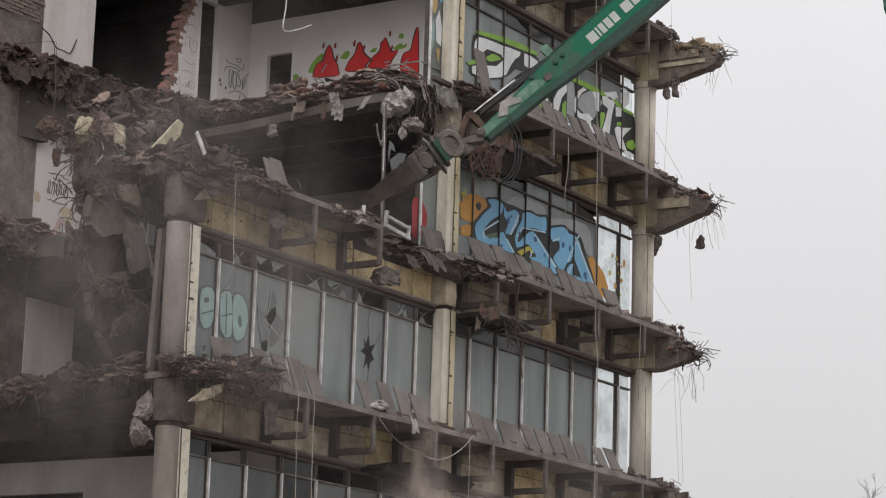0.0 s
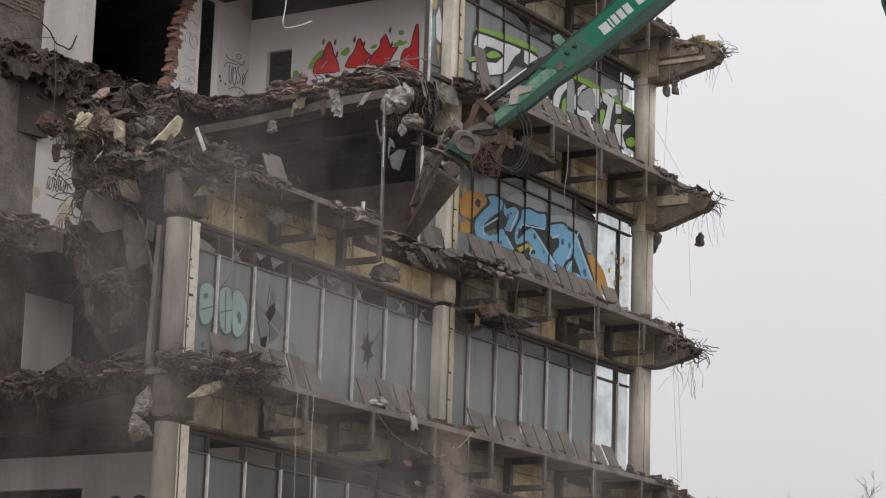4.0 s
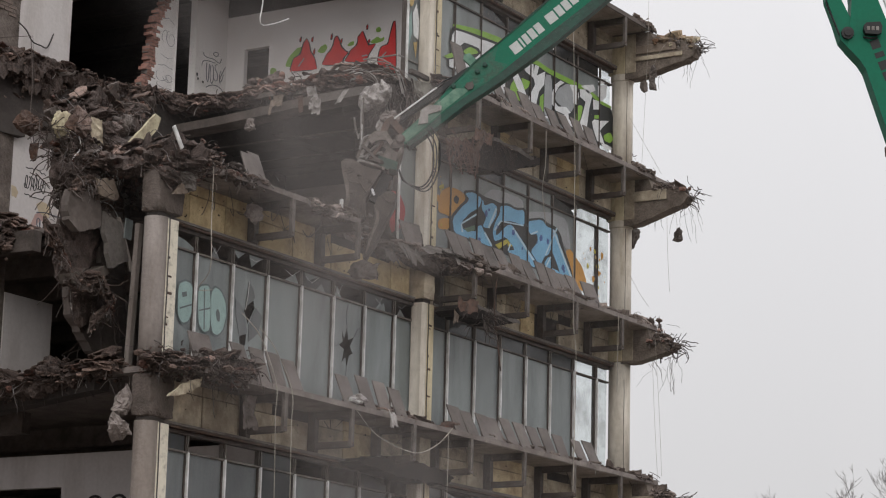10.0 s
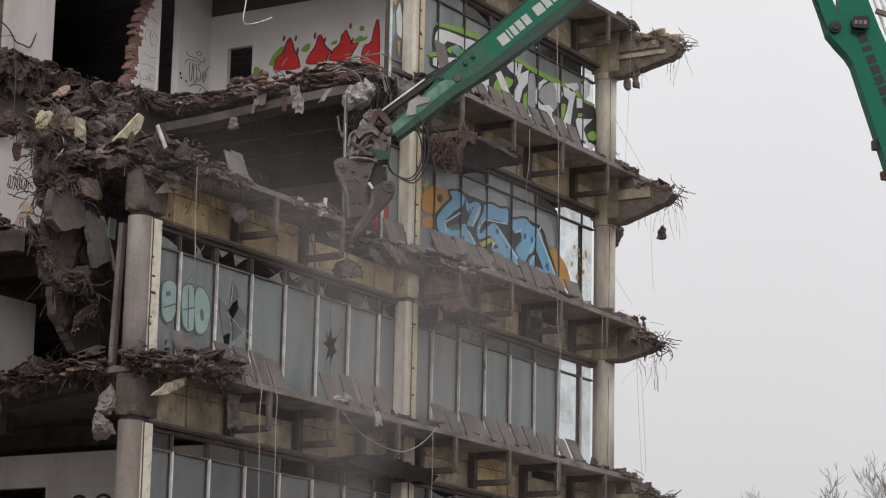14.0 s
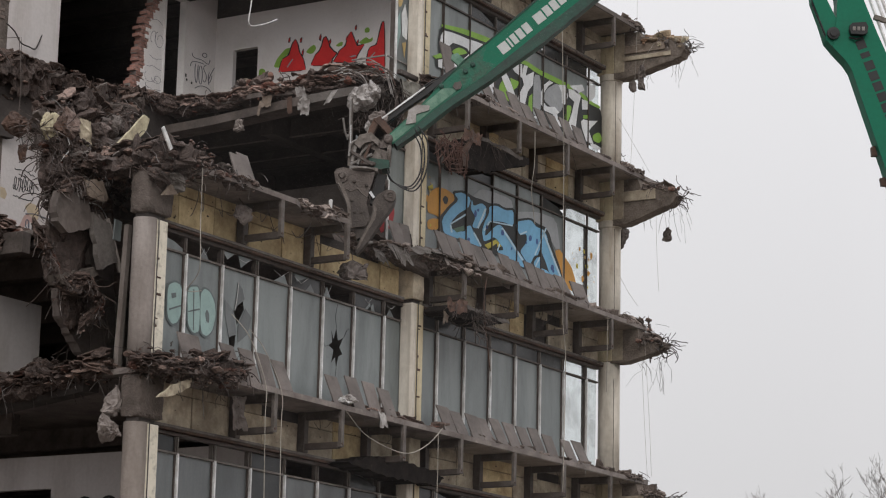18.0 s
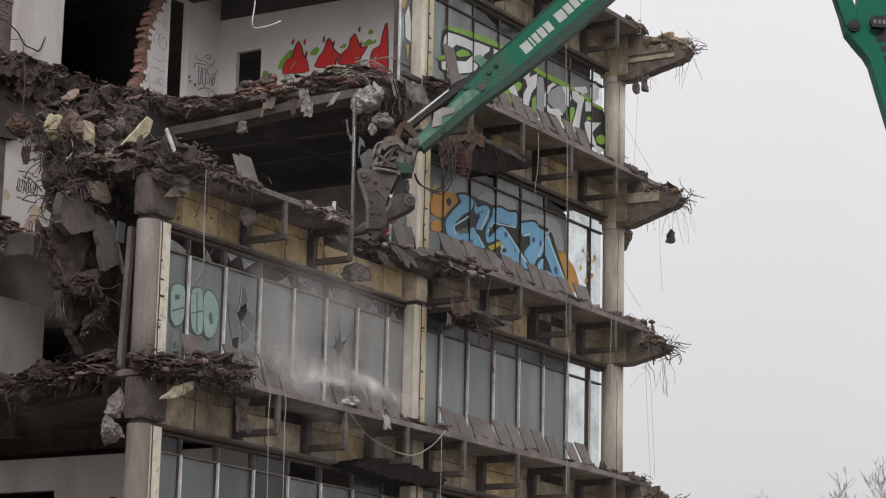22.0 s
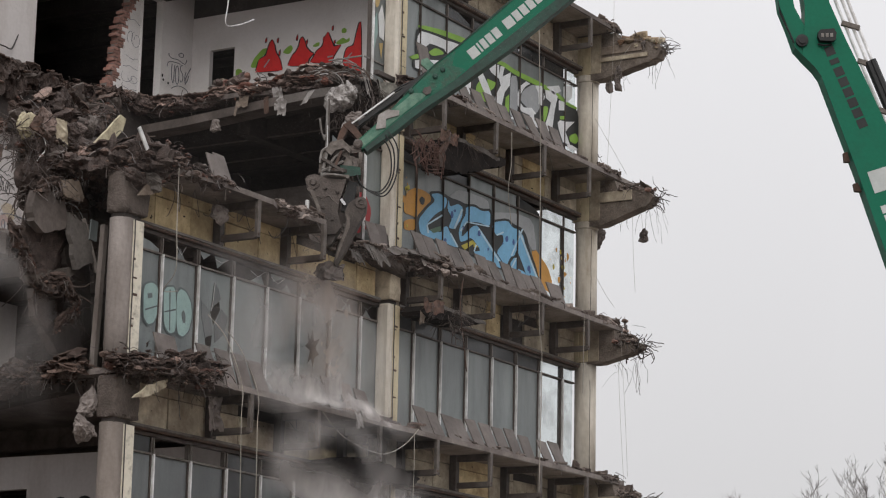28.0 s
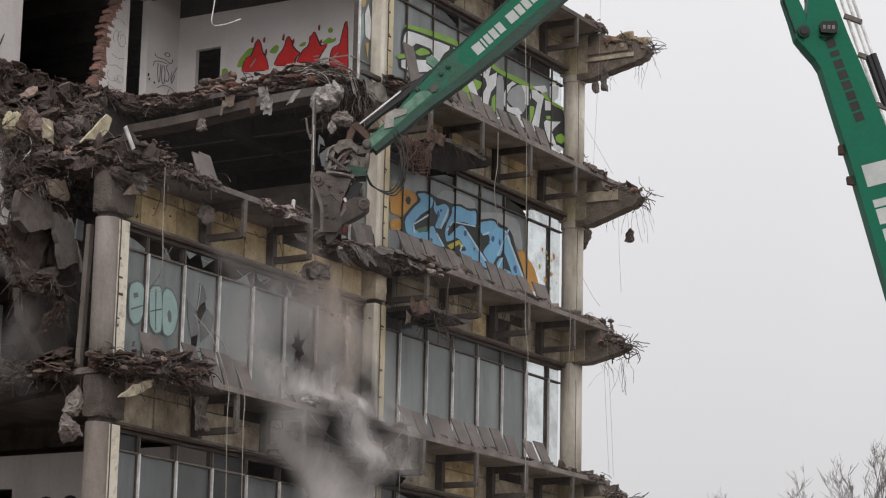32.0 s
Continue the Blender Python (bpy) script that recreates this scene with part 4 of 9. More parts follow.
part("web", Geo().box(-0.026, -0.01, 0.02, 0.018, 0.01, zp - 0.1, 0.003, pose(0, 0, 0, 0, -1.2, 0)), STEEL_DULL, post, "dull web between the profiles")
part("torn_strip", Geo().tube([(-0.34, 0.0, 2.38), (-0.27, 0.0, 2.15), (-0.16, 0.0, 2.0), (-0.14, 0.0, 2.1)], 0.022, 4), STEEL_LIT, post, "bent strip torn off the post")
for outline in ([(0.17, 1.77), (0.49, 1.99), (0.76, 2.03), (0.66, 1.84), (0.54, 1.58), (0.27, 1.56)], [(0.14, 2.16), (0.3, 2.1), (0.36, 1.98), (0.2, 2.0), (0.13, 1.7), (0.11, 1.9)]):
    part("shard", Geo().prism(outline, 0.008, ON_FACADE), PANE_DIM, post, "grey shard of broken glass beside the post")


def holed_pane(w, a, b, z0, z1, holes, mat):
    """A pane with jagged holes knocked through it."""
    rings = [[Vector((x, 0, z)) for x, z in ring] for ring in ([(a, z0), (b, z0), (b, z1), (a, z1)], *holes)]
    tris = geometry.tessellate_polygon([[Vector((v.x, v.z, 0)) for v in ring] for ring in rings])
    flat_ = [v for ring in rings for v in ring]
    n = len(flat_)
    g = Geo().add(flat_ + [v + Vector((0, 0.008, 0)) for v in flat_], [])
    g.f += [tuple(t) for t in tris] + [tuple(i + n for i in t[::-1]) for t in tris]
    k = 0
    for ring in rings:
        m = len(ring)
        g.f += [(k + i, k + (i + 1) % m, n + k + (i + 1) % m, n + k + i) for i in range(m)]
        k += m
    return part("pane", g, mat, w, "pane with a jagged knocked-out hole")


broken = bpy.data.objects["window_1"]
ZS, ZT = level(0) + 0.06, head(0) - 0.37
holed_pane(broken, LEFT_M[4] + 0.02, LEFT_M[5] - 0.03, ZS, ZT, [[(5.1, 9.82), (5.19, 9.66), (5.27, 9.9), (5.33, 9.66), (5.52, 9.74), (5.39, 9.54), (5.5, 9.42), (5.37, 9.36), (5.3, 9.12), (5.25, 9.32), (5.13, 9.2), (5.19, 9.46), (5.02, 9.52), (5.14, 9.6)]], PANE_FILM)
holed_pane(broken, LEFT_M[1] + 0.02, LEFT_M[2] - 0.03, ZS, ZT, [[(2.09, 9.78), (2.24, 9.88), (2.28, 9.73), (2.08, 9.41), (2.02, 9.55), (1.96, 9.65)], [(1.84, 9.18), (2.06, 9.23), (2.04, 9.04), (1.97, 8.94), (1.87, 9.03)]], PANE_FILM)
for outline, mat in (([(2.06, 10.19), (2.19, 10.09), (2.27, 9.92), (2.07, 9.78), (1.98, 9.66)], PANE_DIM), ([(1.68, 9.81), (1.94, 9.66), (2.06, 9.26), (1.84, 9.15), (1.71, 9.51)], PANE_DIM), ([(2.3, 9.75), (2.5, 9.62), (2.4, 9.3), (2.12, 9.1), (2.1, 9.4)], PANE_DIM)):
    part("shard", Geo().prism(outline, 0.008, Matrix.Translation((0, -0.014, 0)) @ Matrix(((1, 0, 0, 0), (0, 0, -1, 0), (0, 1, 0, 0), (0, 0, 0, 1)))), mat, broken, "loose dark shard of the broken pane")
for crack in ([(5.27, 9.9), (5.22, 10.1), (5.28, 10.35)], [(5.52, 9.74), (5.62, 9.9), (5.7, 9.95)], [(5.3, 9.12), (5.26, 8.9), (5.3, 8.6)], [(5.02, 9.52), (4.9, 9.48), (4.8, 9.6)]):
    part("crack", Geo().tube([(x, -0.003, z) for x, z in crack], 0.004, 4), PANE_DARK, broken, "dark crack running from the hole")
rnd = random.Random(118)
for i in range(7):
    a, b = LEFT_M[i] + 0.03, LEFT_M[i] + 1.03 if i < 6 else 7.5
    for _ in range(1 + i % 2):
        x, z, w_ = rnd.uniform(a, b - 0.4), head(0) - 0.33, rnd.uniform(0.2, 0.5)
        if rnd.random() < 0.5:
            outline = [(x, z), (x + w_, z), (x + w_ * rnd.uniform(0.1, 0.9), z + rnd.uniform(0.1, 0.22))]
        else:
            outline = [(x, z + 0.26), (x + w_ * rnd.uniform(0.2, 0.8), z + rnd.uniform(0.02, 0.15)), (x + w_, z + 0.26)]
        part("shard", Geo().prism(outline, 0.008, Matrix.Translation((0, -0.01, 0)) @ ON_FACADE), rnd.choice((PANE_FILM, PANE_DIM, PANE_DIM)), broken, "jagged remnant of a broken top light")
    part("crack", Geo().tube([(x, -0.02, z + 0.2), (x + w_ * 0.5, -0.02, z + rnd.uniform(0.02, 0.2)), (x + w_, -0.02, z + 0.25)], 0.004, 4), ALU, broken, "bright broken edge of the glass")
part("crack", Geo().tube([(2.06, -0.02, 10.19), (2.03, -0.02, 9.9), (1.98, -0.02, 9.66)], 0.006, 4), ALU, broken, "bright broken edge of the glass")

for k in range(-1, 3):
    for side, (x0, x1) in enumerate(((-0.42, 7.4), (8.1, 15.9))):
        if k >= 1 and side == 0:
            continue
        rnd = random.Random(40 + 3 * k + side)
        sp = thing("wall_spandrel", "yellowed insulation boards above the windows" if side == 0 and k == 0 else "weathered cream boards above the windows", "wall panel", "spandrel bands", kind="structure")
        z0, z1 = head(k) + 0.1, level(k + 1) - SLAB
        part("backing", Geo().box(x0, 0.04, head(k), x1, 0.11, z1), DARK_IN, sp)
        part("ledge", Geo().box(x0, -0.16, head(k) + 0.005, x1, 0.035, head(k) + 0.045, 0.006), RUST, sp, "rusty steel ledge")
        part("ledge", Geo().box(x0, -0.17, head(k) + 0.05, x1, -0.15, head(k) + 0.10, 0.004), HEAD_RAIL, sp)
        x = x0
        while x < x1 - 0.15:
            wd = min(rnd.choice((1.25, 1.05, 1.05, 0.62)), x1 - x)
            split = z0 + (z1 - z0) * rnd.uniform(0.66, 0.76)
            mat = BOARD if (side == 0 and k == 0) or rnd.random() < 0.15 else BOARD_GREY
            if rnd.random() > 0.03:
                part("board", Geo().box(x + 0.012, -0.03 + rnd.uniform(-0.012, 0.012), z0, x + wd - 0.012, 0.03, split - 0.008, 0.006), mat, sp)
            spots = Geo()
            for _ in range(rnd.randrange(1, 7)):
                sx, sz, ss = rnd.uniform(x + 0.08, x + wd - 0.1), rnd.uniform(z0 + 0.05, z1 - 0.1), rnd.uniform(0.008, 0.03)
                spots.box(sx, -0.05, sz, sx + ss * rnd.uniform(0.7, 2), -0.043, sz + ss, 0.003)
            if spots.v:
                part("nail_scar", spots, SHADE_AND_SCAR, sp, "dark nail scars in the boards")
            if rnd.random() > 0.04:
                part("board", Geo().box(x + 0.012, -0.03 + rnd.uniform(-0.012, 0.012), split + 0.008, x + wd - 0.012, 0.03, z1 - 0.01, 0.006), mat, sp)
            x += wd


def bracket(x, k):
    z = level(k)
    b = thing("steel_bracket", "dark steel bracket hanging under the walkway slab", "bracket", "walkway brackets")
    part("inner_post", Geo().box(x - 0.08, -0.2, head(k - 1) + 0.1, x + 0.06, -0.04, z - SLAB, 0.008), STEEL, b)
    post = part("outer_post", Geo().box(x - 0.05, -1.0, z - 0.78, x + 0.05, -0.93, z - SLAB, 0.006), STEEL_DULL, b)
    part("arm", Geo().box(x - 0.05, -0.93, z - 0.80, x + 0.05, -0.2, z - 0.68, 0.008), STEEL, b)
    part("arm", Geo().box(x - 0.04, -0.93, z - 0.25, x + 0.04, -0.2, z - SLAB - 0.002, 0.008), STEEL, b)
    part("bolt", Geo().tube([(x - 0.02, -1.02, z - 0.72), (x - 0.02, -0.99, z - 0.72)], 0.022, 6), RUST, post)


for k in range(0, 4):
    for i, x in enumerate(BRACKET_X):
        if (k == 1 and i == 2) or (k >= 2 and i < 3):
            continue
        bracket(x, k)

# ---- loose brown facade panels leaning on the windows ----


def leaning_panel(x, k, wd, rnd, bottom=-0.95, top=-0.70, length=0.56):
    z = level(k)
    dy, a = top - bottom, rnd.uniform(-0.04, 0.04)
    dy += rnd.uniform(-0.04, 0.04)
    m = Matrix.Translation((x, bottom, z + 0.01)) @ Euler((-math.atan2(dy, length), 0, 0)).to_matrix().to_4x4() @ Euler((0, a, 0)).to_matrix().to_4x4()
    g = Geo().box(0, 0, 0, wd, 0.03, length + rnd.uniform(-0.04, 0.05), 0.006, m)
    return tagged(g.emit("facade_panel", PANEL), "grey-brown facade panel leaning against the windows", "panel", "leaning facade panels")


rnd = random.Random(21)
for k, row in ((1, [7.56, 8.0, 8.48, 8.98, 9.52, 10.03, 10.6, 11.13, 11.62, 12.12, 12.6]), (0, [7.8, 8.29, 8.86, 9.33, 9.9, 10.41, 10.95, 11.47, 12.01, 12.88, 13.44]), (2, [9.22, 9.75, 10.32, 10.88, 11.5, 12.13, 12.64, 13.16])):
    for x in row:
        leaning_panel(x, k, 0.43 + rnd.uniform(-0.025, 0.025), rnd)
for x in [0.65, 1.17, 1.64, 2.17, 3.88, 4.55, 5.09, 5.64]:
    leaning_panel(x, 0, 0.40, rnd, length=0.64)
leaning_panel(13.16, 1, 0.62, rnd)
leaning_panel(-0.32, 0, 0.6, rnd, -0.75, -0.5, 0.66)
leaning_panel(7.9, 2, 0.42, rnd, -0.8, -0.5, 1.05)
leaning_panel(6.66, 1, 0.42, rnd, -0.42, -0.2, 0.62)
leaning_panel(7.05, 1, 0.36, rnd, -0.36, -0.2, 0.6)
leaning_panel(0.78, 1, 0.3, rnd, -0.85, -0.62, 0.62)
leaning_panel(1.06, 1, 0.34, rnd, -0.84, -0.60, 0.64)

# ---- graffiti: flat paint on glass and plaster ----
def tag_thing(label):
    return thing("graffiti", label, "graffiti")


blue_tag = tag_thing("pale blue graffiti lettering on an orange and grey ground")
white_tag = tag_thing("white and lime green graffiti outlined in black")
teal_tag = tag_thing("faded pale green bubble graffiti on dusty glass")
red_tag = tag_thing("red flame graffiti with lime green splashes on white plaster")
ON_GLASS = Matrix(((1, 0, 0, 0), (0, 0, -1, 0), (0, 1, 0, 0), (0, 0, 0, 1)))
ON_WALL = Matrix(((0, 0, -1, 0), (-1, 0, 0, 0), (0, 1, 0, 0), (0, 0, 0, 1)))


def spray(tag, colour, layer, outline):
    if tag is red_tag:
        m = Matrix.Translation((9.296 - 0.004 * layer, 0, 0)) @ ON_WALL
        outline = [(-y, z) for y, z in outline]
    else:
        m = Matrix.Translation((0, -0.012 - 0.004 * layer, 0)) @ ON_GLASS
    if len(outline) > 4:
        for _ in range(2 if colour in ("teal", "glassgrey", "orange", "green", "yellow", "ochre") else 0 if colour in ("white", "red") else 1):
            outline = [(a[0] * w + b[0] * (1 - w), a[1] * w + b[1] * (1 - w)) for a, b in zip(outline, outline[1:] + outline[:1]) for w in (0.82, 0.18)]
    part("paint", Geo().prism(outline, 0.002, m), SPRAY[colour], tag, colour + " paint")


# blue_tag
spray(blue_tag, "orange", 0, [(8.42, 13.09), (8.54, 13.28), (8.82, 13.43), (9.18, 13.45), (9.45, 13.4), (9.66, 13.35), (9.51, 13.18), (9.2, 13.02), (8.96, 12.8), (8.71, 12.82), (8.43, 12.81)])
spray(blue_tag, "orange", 0, [(8.44, 12.65), (8.67, 12.74), (8.92, 12.77), (8.95, 12.63), (8.77, 12.5), (8.44, 12.47)])
spray(blue_tag, "yellow", 1, [(8.43, 13.35), (8.6, 13.44), (8.63, 13.35), (8.47, 13.28)])
spray(blue_tag, "orange", 0, [(13.81, 13.06), (14.01, 13.15), (14.28, 13.01), (14.6, 12.85), (14.83, 12.53), (14.83, 12.27), (14.56, 12.3), (14.3, 12.36), (14.11, 12.65)])
spray(blue_tag, "grey", 0, [(10.19, 13.53), (10.56, 13.76), (10.93, 13.8), (11.83, 13.82), (11.94, 13.62), (11.6, 13.52), (10.9, 13.5), (10.52, 13.47)])
spray(blue_tag, "grey", 0, [(12.06, 13.58), (12.58, 13.69), (13.09, 13.78), (13.87, 13.79), (14.07, 13.16), (13.89, 13.06), (13.54, 13.34), (12.97, 13.45), (12.09, 13.42)])
spray(blue_tag, "black", 1, [(9.38, 13.47), (9.86, 13.58), (10.26, 13.52), (10.59, 13.54), (10.9, 13.52), (11.28, 13.6), (11.55, 13.56), (11.99, 13.65), (12.04, 13.41), (12.71, 13.59), (13.02, 13.51), (13.38, 13.51), (13.59, 13.37), (13.73, 13.09), (14.02, 12.79), (14.19, 12.51), (14.09, 12.34), (13.62, 12.38), (12.85, 12.42), (12.5, 12.38), (11.88, 12.41), (11.32, 12.45), (10.7, 12.5), (10.0, 12.45), (9.36, 12.43), (8.93, 12.49), (8.89, 12.81), (9.26, 13.13), (9.5, 13.3)])
spray(blue_tag, "blue", 2, [(9.45, 13.43), (9.79, 13.52), (10.14, 13.46), (10.04, 13.24), (9.65, 13.04), (9.34, 12.79), (9.37, 12.64), (9.92, 12.7), (9.94, 12.81), (10.14, 12.89), (10.26, 12.77), (10.41, 12.69), (10.62, 12.52), (10.44, 12.5), (10.04, 12.51), (9.4, 12.5), (9.06, 12.51), (8.98, 12.78), (9.31, 13.09), (9.64, 13.32)])
spray(blue_tag, "blue", 2, [(10.17, 13.47), (10.24, 13.32), (10.57, 13.46), (10.78, 13.42), (10.74, 13.19), (10.45, 12.88), (10.19, 12.86), (10.34, 13.1), (10.13, 13.24)])
spray(blue_tag, "blue", 2, [(10.9, 13.46), (11.23, 13.54), (11.6, 13.51), (11.94, 13.59), (11.95, 13.23), (11.48, 13.24), (10.91, 13.14), (10.77, 12.98), (10.73, 12.75), (11.18, 13.09), (11.39, 13.16), (11.74, 12.98), (12.09, 12.77), (12.49, 12.56), (12.45, 12.4), (12.0, 12.47), (11.36, 12.5), (11.27, 12.56), (11.58, 12.64), (11.16, 12.85), (10.92, 12.73), (10.69, 12.65), (10.61, 12.85), (10.72, 13.08), (10.9, 13.3)])
spray(blue_tag, "blue", 2, [(12.09, 13.37), (12.71, 13.54), (12.95, 13.42), (13.23, 13.44), (13.44, 13.32), (13.55, 13.06), (13.84, 12.76), (14.11, 12.52), (14.03, 12.38), (13.62, 12.43), (13.45, 12.66), (13.14, 12.98), (13.04, 12.81), (12.86, 12.75), (12.67, 12.48), (12.44, 12.62), (12.24, 12.74), (12.55, 13.01), (12.52, 13.18), (12.23, 13.1), (12.05, 13.24)])
spray(blue_tag, "blue", 2, [(12.84, 12.59), (13.04, 12.78), (13.2, 12.71), (13.15, 12.55), (13.51, 12.54), (13.62, 12.43), (13.0, 12.47)])
spray(blue_tag, "darkgreen", 3, [(9.44, 12.67), (9.87, 12.83), (9.89, 12.73), (9.58, 12.62)])
spray(blue_tag, "yellow", 3, [(10.72, 12.58), (11.19, 12.79), (11.24, 12.72), (10.88, 12.52)])
spray(blue_tag, "yellow", 3, [(11.21, 12.8), (11.45, 12.69), (11.26, 12.65)])
spray(blue_tag, "paleblue", 4, [(9.34, 12.74), (9.94, 13.06), (9.91, 13.09), (9.31, 12.76)])
spray(blue_tag, "paleblue", 4, [(9.41, 12.59), (9.35, 12.74), (9.29, 12.73), (9.34, 12.57)])
spray(blue_tag, "paleblue", 4, [(10.46, 12.88), (10.77, 13.37), (10.7, 13.37), (10.39, 12.89)])
spray(blue_tag, "paleblue", 4, [(10.71, 12.88), (10.94, 13.12), (10.88, 13.12), (10.65, 12.89)])
spray(blue_tag, "paleblue", 4, [(11.41, 13.08), (12.41, 12.5), (12.47, 12.53), (11.47, 13.11)])
spray(blue_tag, "paleblue", 4, [(10.91, 13.12), (11.9, 13.22), (11.91, 13.25), (10.92, 13.15)])
spray(blue_tag, "paleblue", 4, [(12.24, 13.1), (12.54, 13.22), (12.51, 13.25), (12.21, 13.12)])
spray(blue_tag, "paleblue", 4, [(13.19, 13.39), (14.05, 12.48), (14.12, 12.51), (13.26, 13.42)])
spray(blue_tag, "paleblue", 4, [(10.24, 12.74), (10.55, 12.51), (10.6, 12.54), (10.29, 12.77)])
spray(blue_tag, "paleblue", 4, [(12.92, 12.78), (13.41, 13.48), (13.35, 13.48), (12.86, 12.78)])
spray(blue_tag, "paleblue", 4, [(12.93, 12.5), (13.15, 12.78), (13.09, 12.78), (12.87, 12.5)])
spray(blue_tag, "paleblue", 4, [(11.29, 12.56), (11.38, 12.73), (11.33, 12.73), (11.24, 12.56)])
spray(blue_tag, "darkblue", 4, [(10.38, 13.18), (10.35, 13.1), (10.29, 13.09), (10.26, 13.16), (10.29, 13.24), (10.34, 13.25)])
spray(blue_tag, "darkblue", 4, [(10.48, 13.29), (10.46, 13.25), (10.41, 13.24), (10.38, 13.27), (10.41, 13.3), (10.45, 13.31)])
spray(blue_tag, "darkblue", 4, [(10.84, 12.99), (10.82, 12.95), (10.77, 12.94), (10.75, 12.98), (10.77, 13.02), (10.82, 13.03)])
spray(blue_tag, "darkblue", 4, [(11.54, 13.01), (11.51, 12.94), (11.43, 12.93), (11.4, 12.98), (11.43, 13.05), (11.5, 13.07)])
spray(blue_tag, "darkblue", 4, [(11.9, 12.74), (11.89, 12.7), (11.85, 12.69), (11.83, 12.72), (11.85, 12.76), (11.88, 12.76)])
spray(blue_tag, "darkblue", 4, [(12.75, 13.13), (12.72, 13.06), (12.64, 13.04), (12.6, 13.1), (12.64, 13.17), (12.71, 13.19)])
spray(blue_tag, "darkblue", 4, [(12.54, 12.99), (12.52, 12.96), (12.49, 12.95), (12.47, 12.97), (12.49, 13.0), (12.52, 13.0)])
spray(blue_tag, "darkblue", 4, [(13.03, 13.11), (13.01, 13.04), (12.96, 13.03), (12.93, 13.09), (12.95, 13.16), (13.0, 13.17)])
spray(blue_tag, "darkblue", 4, [(13.77, 12.66), (13.73, 12.59), (13.65, 12.58), (13.61, 12.63), (13.65, 12.71), (13.72, 12.72)])
spray(blue_tag, "darkblue", 4, [(10.12, 12.58), (10.09, 12.54), (10.03, 12.53), (10.0, 12.56), (10.03, 12.6), (10.09, 12.61)])
spray(blue_tag, "darkblue", 4, [(13.79, 12.59), (13.77, 12.55), (13.72, 12.54), (13.69, 12.57), (13.71, 12.61), (13.77, 12.62)])
spray(blue_tag, "black", 2, [(8.99, 13.21), (9.1, 13.31), (9.23, 13.27), (9.17, 13.13), (9.06, 13.13)])

# white_tag
spray(white_tag, "black", 1, [(8.75, 16.84), (9.18, 16.92), (9.71, 16.97), (10.23, 17.02), (10.75, 17.04), (11.39, 17.04), (11.54, 16.92), (11.4, 16.76), (10.77, 16.54), (10.49, 16.54), (10.21, 16.31), (9.79, 16.11), (9.11, 15.93), (8.61, 15.92), (8.6, 16.14), (8.73, 16.22), (8.68, 16.5)])
spray(white_tag, "white", 3, [(8.89, 16.8), (9.18, 16.84), (9.58, 16.87), (9.88, 16.88), (10.23, 16.92), (10.66, 16.94), (10.62, 16.85), (10.43, 16.73), (10.25, 16.53), (10.09, 16.3), (9.84, 16.17), (9.22, 15.98), (8.7, 15.96), (8.69, 16.11), (8.98, 16.21), (9.67, 16.37), (9.96, 16.59), (9.86, 16.67), (9.54, 16.66), (9.26, 16.63), (9.02, 16.45), (8.82, 16.31), (8.74, 16.47), (8.78, 16.66)])
spray(white_tag, "green", 2, [(8.79, 16.92), (9.75, 17.07), (10.7, 17.15), (11.39, 17.14), (11.39, 17.06), (10.47, 17.0), (9.53, 16.93), (8.8, 16.85)])
spray(white_tag, "green", 4, [(9.2, 16.43), (9.49, 16.6), (9.73, 16.61), (9.87, 16.56), (9.37, 16.38)])
spray(white_tag, "green", 2, [(8.47, 16.13), (8.78, 16.28), (8.91, 16.22), (8.6, 16.11)])
spray(white_tag, "white", 3, [(10.81, 16.96), (11.05, 16.98), (11.39, 16.95), (11.4, 16.83), (11.01, 16.68), (10.82, 16.7)])
spray(white_tag, "black", 1, [(10.5, 16.04), (11.23, 16.5), (11.81, 16.94), (12.36, 17.03), (12.87, 17.04), (13.79, 17.01), (14.46, 17.02), (15.0, 16.98), (15.45, 16.87), (15.9, 16.87), (16.07, 16.48), (16.16, 16.06), (15.97, 15.89), (15.3, 15.84), (14.21, 15.85), (13.03, 15.91), (12.01, 15.89), (10.91, 15.87)])
spray(white_tag, "green", 2, [(11.81, 16.91), (12.36, 17.08), (12.92, 17.02), (13.79, 17.04), (14.4, 17.04), (15.0, 17.0), (15.45, 16.9), (15.9, 16.9), (15.9, 16.83), (15.39, 16.82), (14.89, 16.9), (14.35, 16.93), (13.71, 16.91), (12.87, 16.91), (12.31, 16.97)])
spray(white_tag, "white", 3, [(10.52, 15.99), (11.02, 16.27), (10.96, 15.9), (10.62, 15.87)])
spray(white_tag, "green", 2, [(11.24, 16.23), (11.45, 16.44), (11.63, 16.2), (11.74, 15.95), (11.47, 15.98), (11.2, 16.02)])
spray(white_tag, "green", 2, [(11.7, 16.5), (12.1, 16.51), (12.0, 16.36), (11.78, 16.21)])
spray(white_tag, "white", 3, [(11.28, 16.45), (11.5, 16.57), (11.72, 16.4), (12.04, 16.02), (11.84, 15.99), (11.51, 16.22)])
spray(white_tag, "white", 3, [(11.76, 16.75), (12.01, 16.91), (12.21, 16.94), (12.22, 16.71), (12.28, 16.94), (12.46, 16.96), (12.37, 16.72), (12.74, 16.91), (12.7, 16.6), (12.48, 16.39), (12.38, 16.13), (12.34, 15.97), (12.14, 15.95), (11.96, 15.99), (12.08, 16.21), (12.3, 16.5), (12.22, 16.63), (11.89, 16.68)])
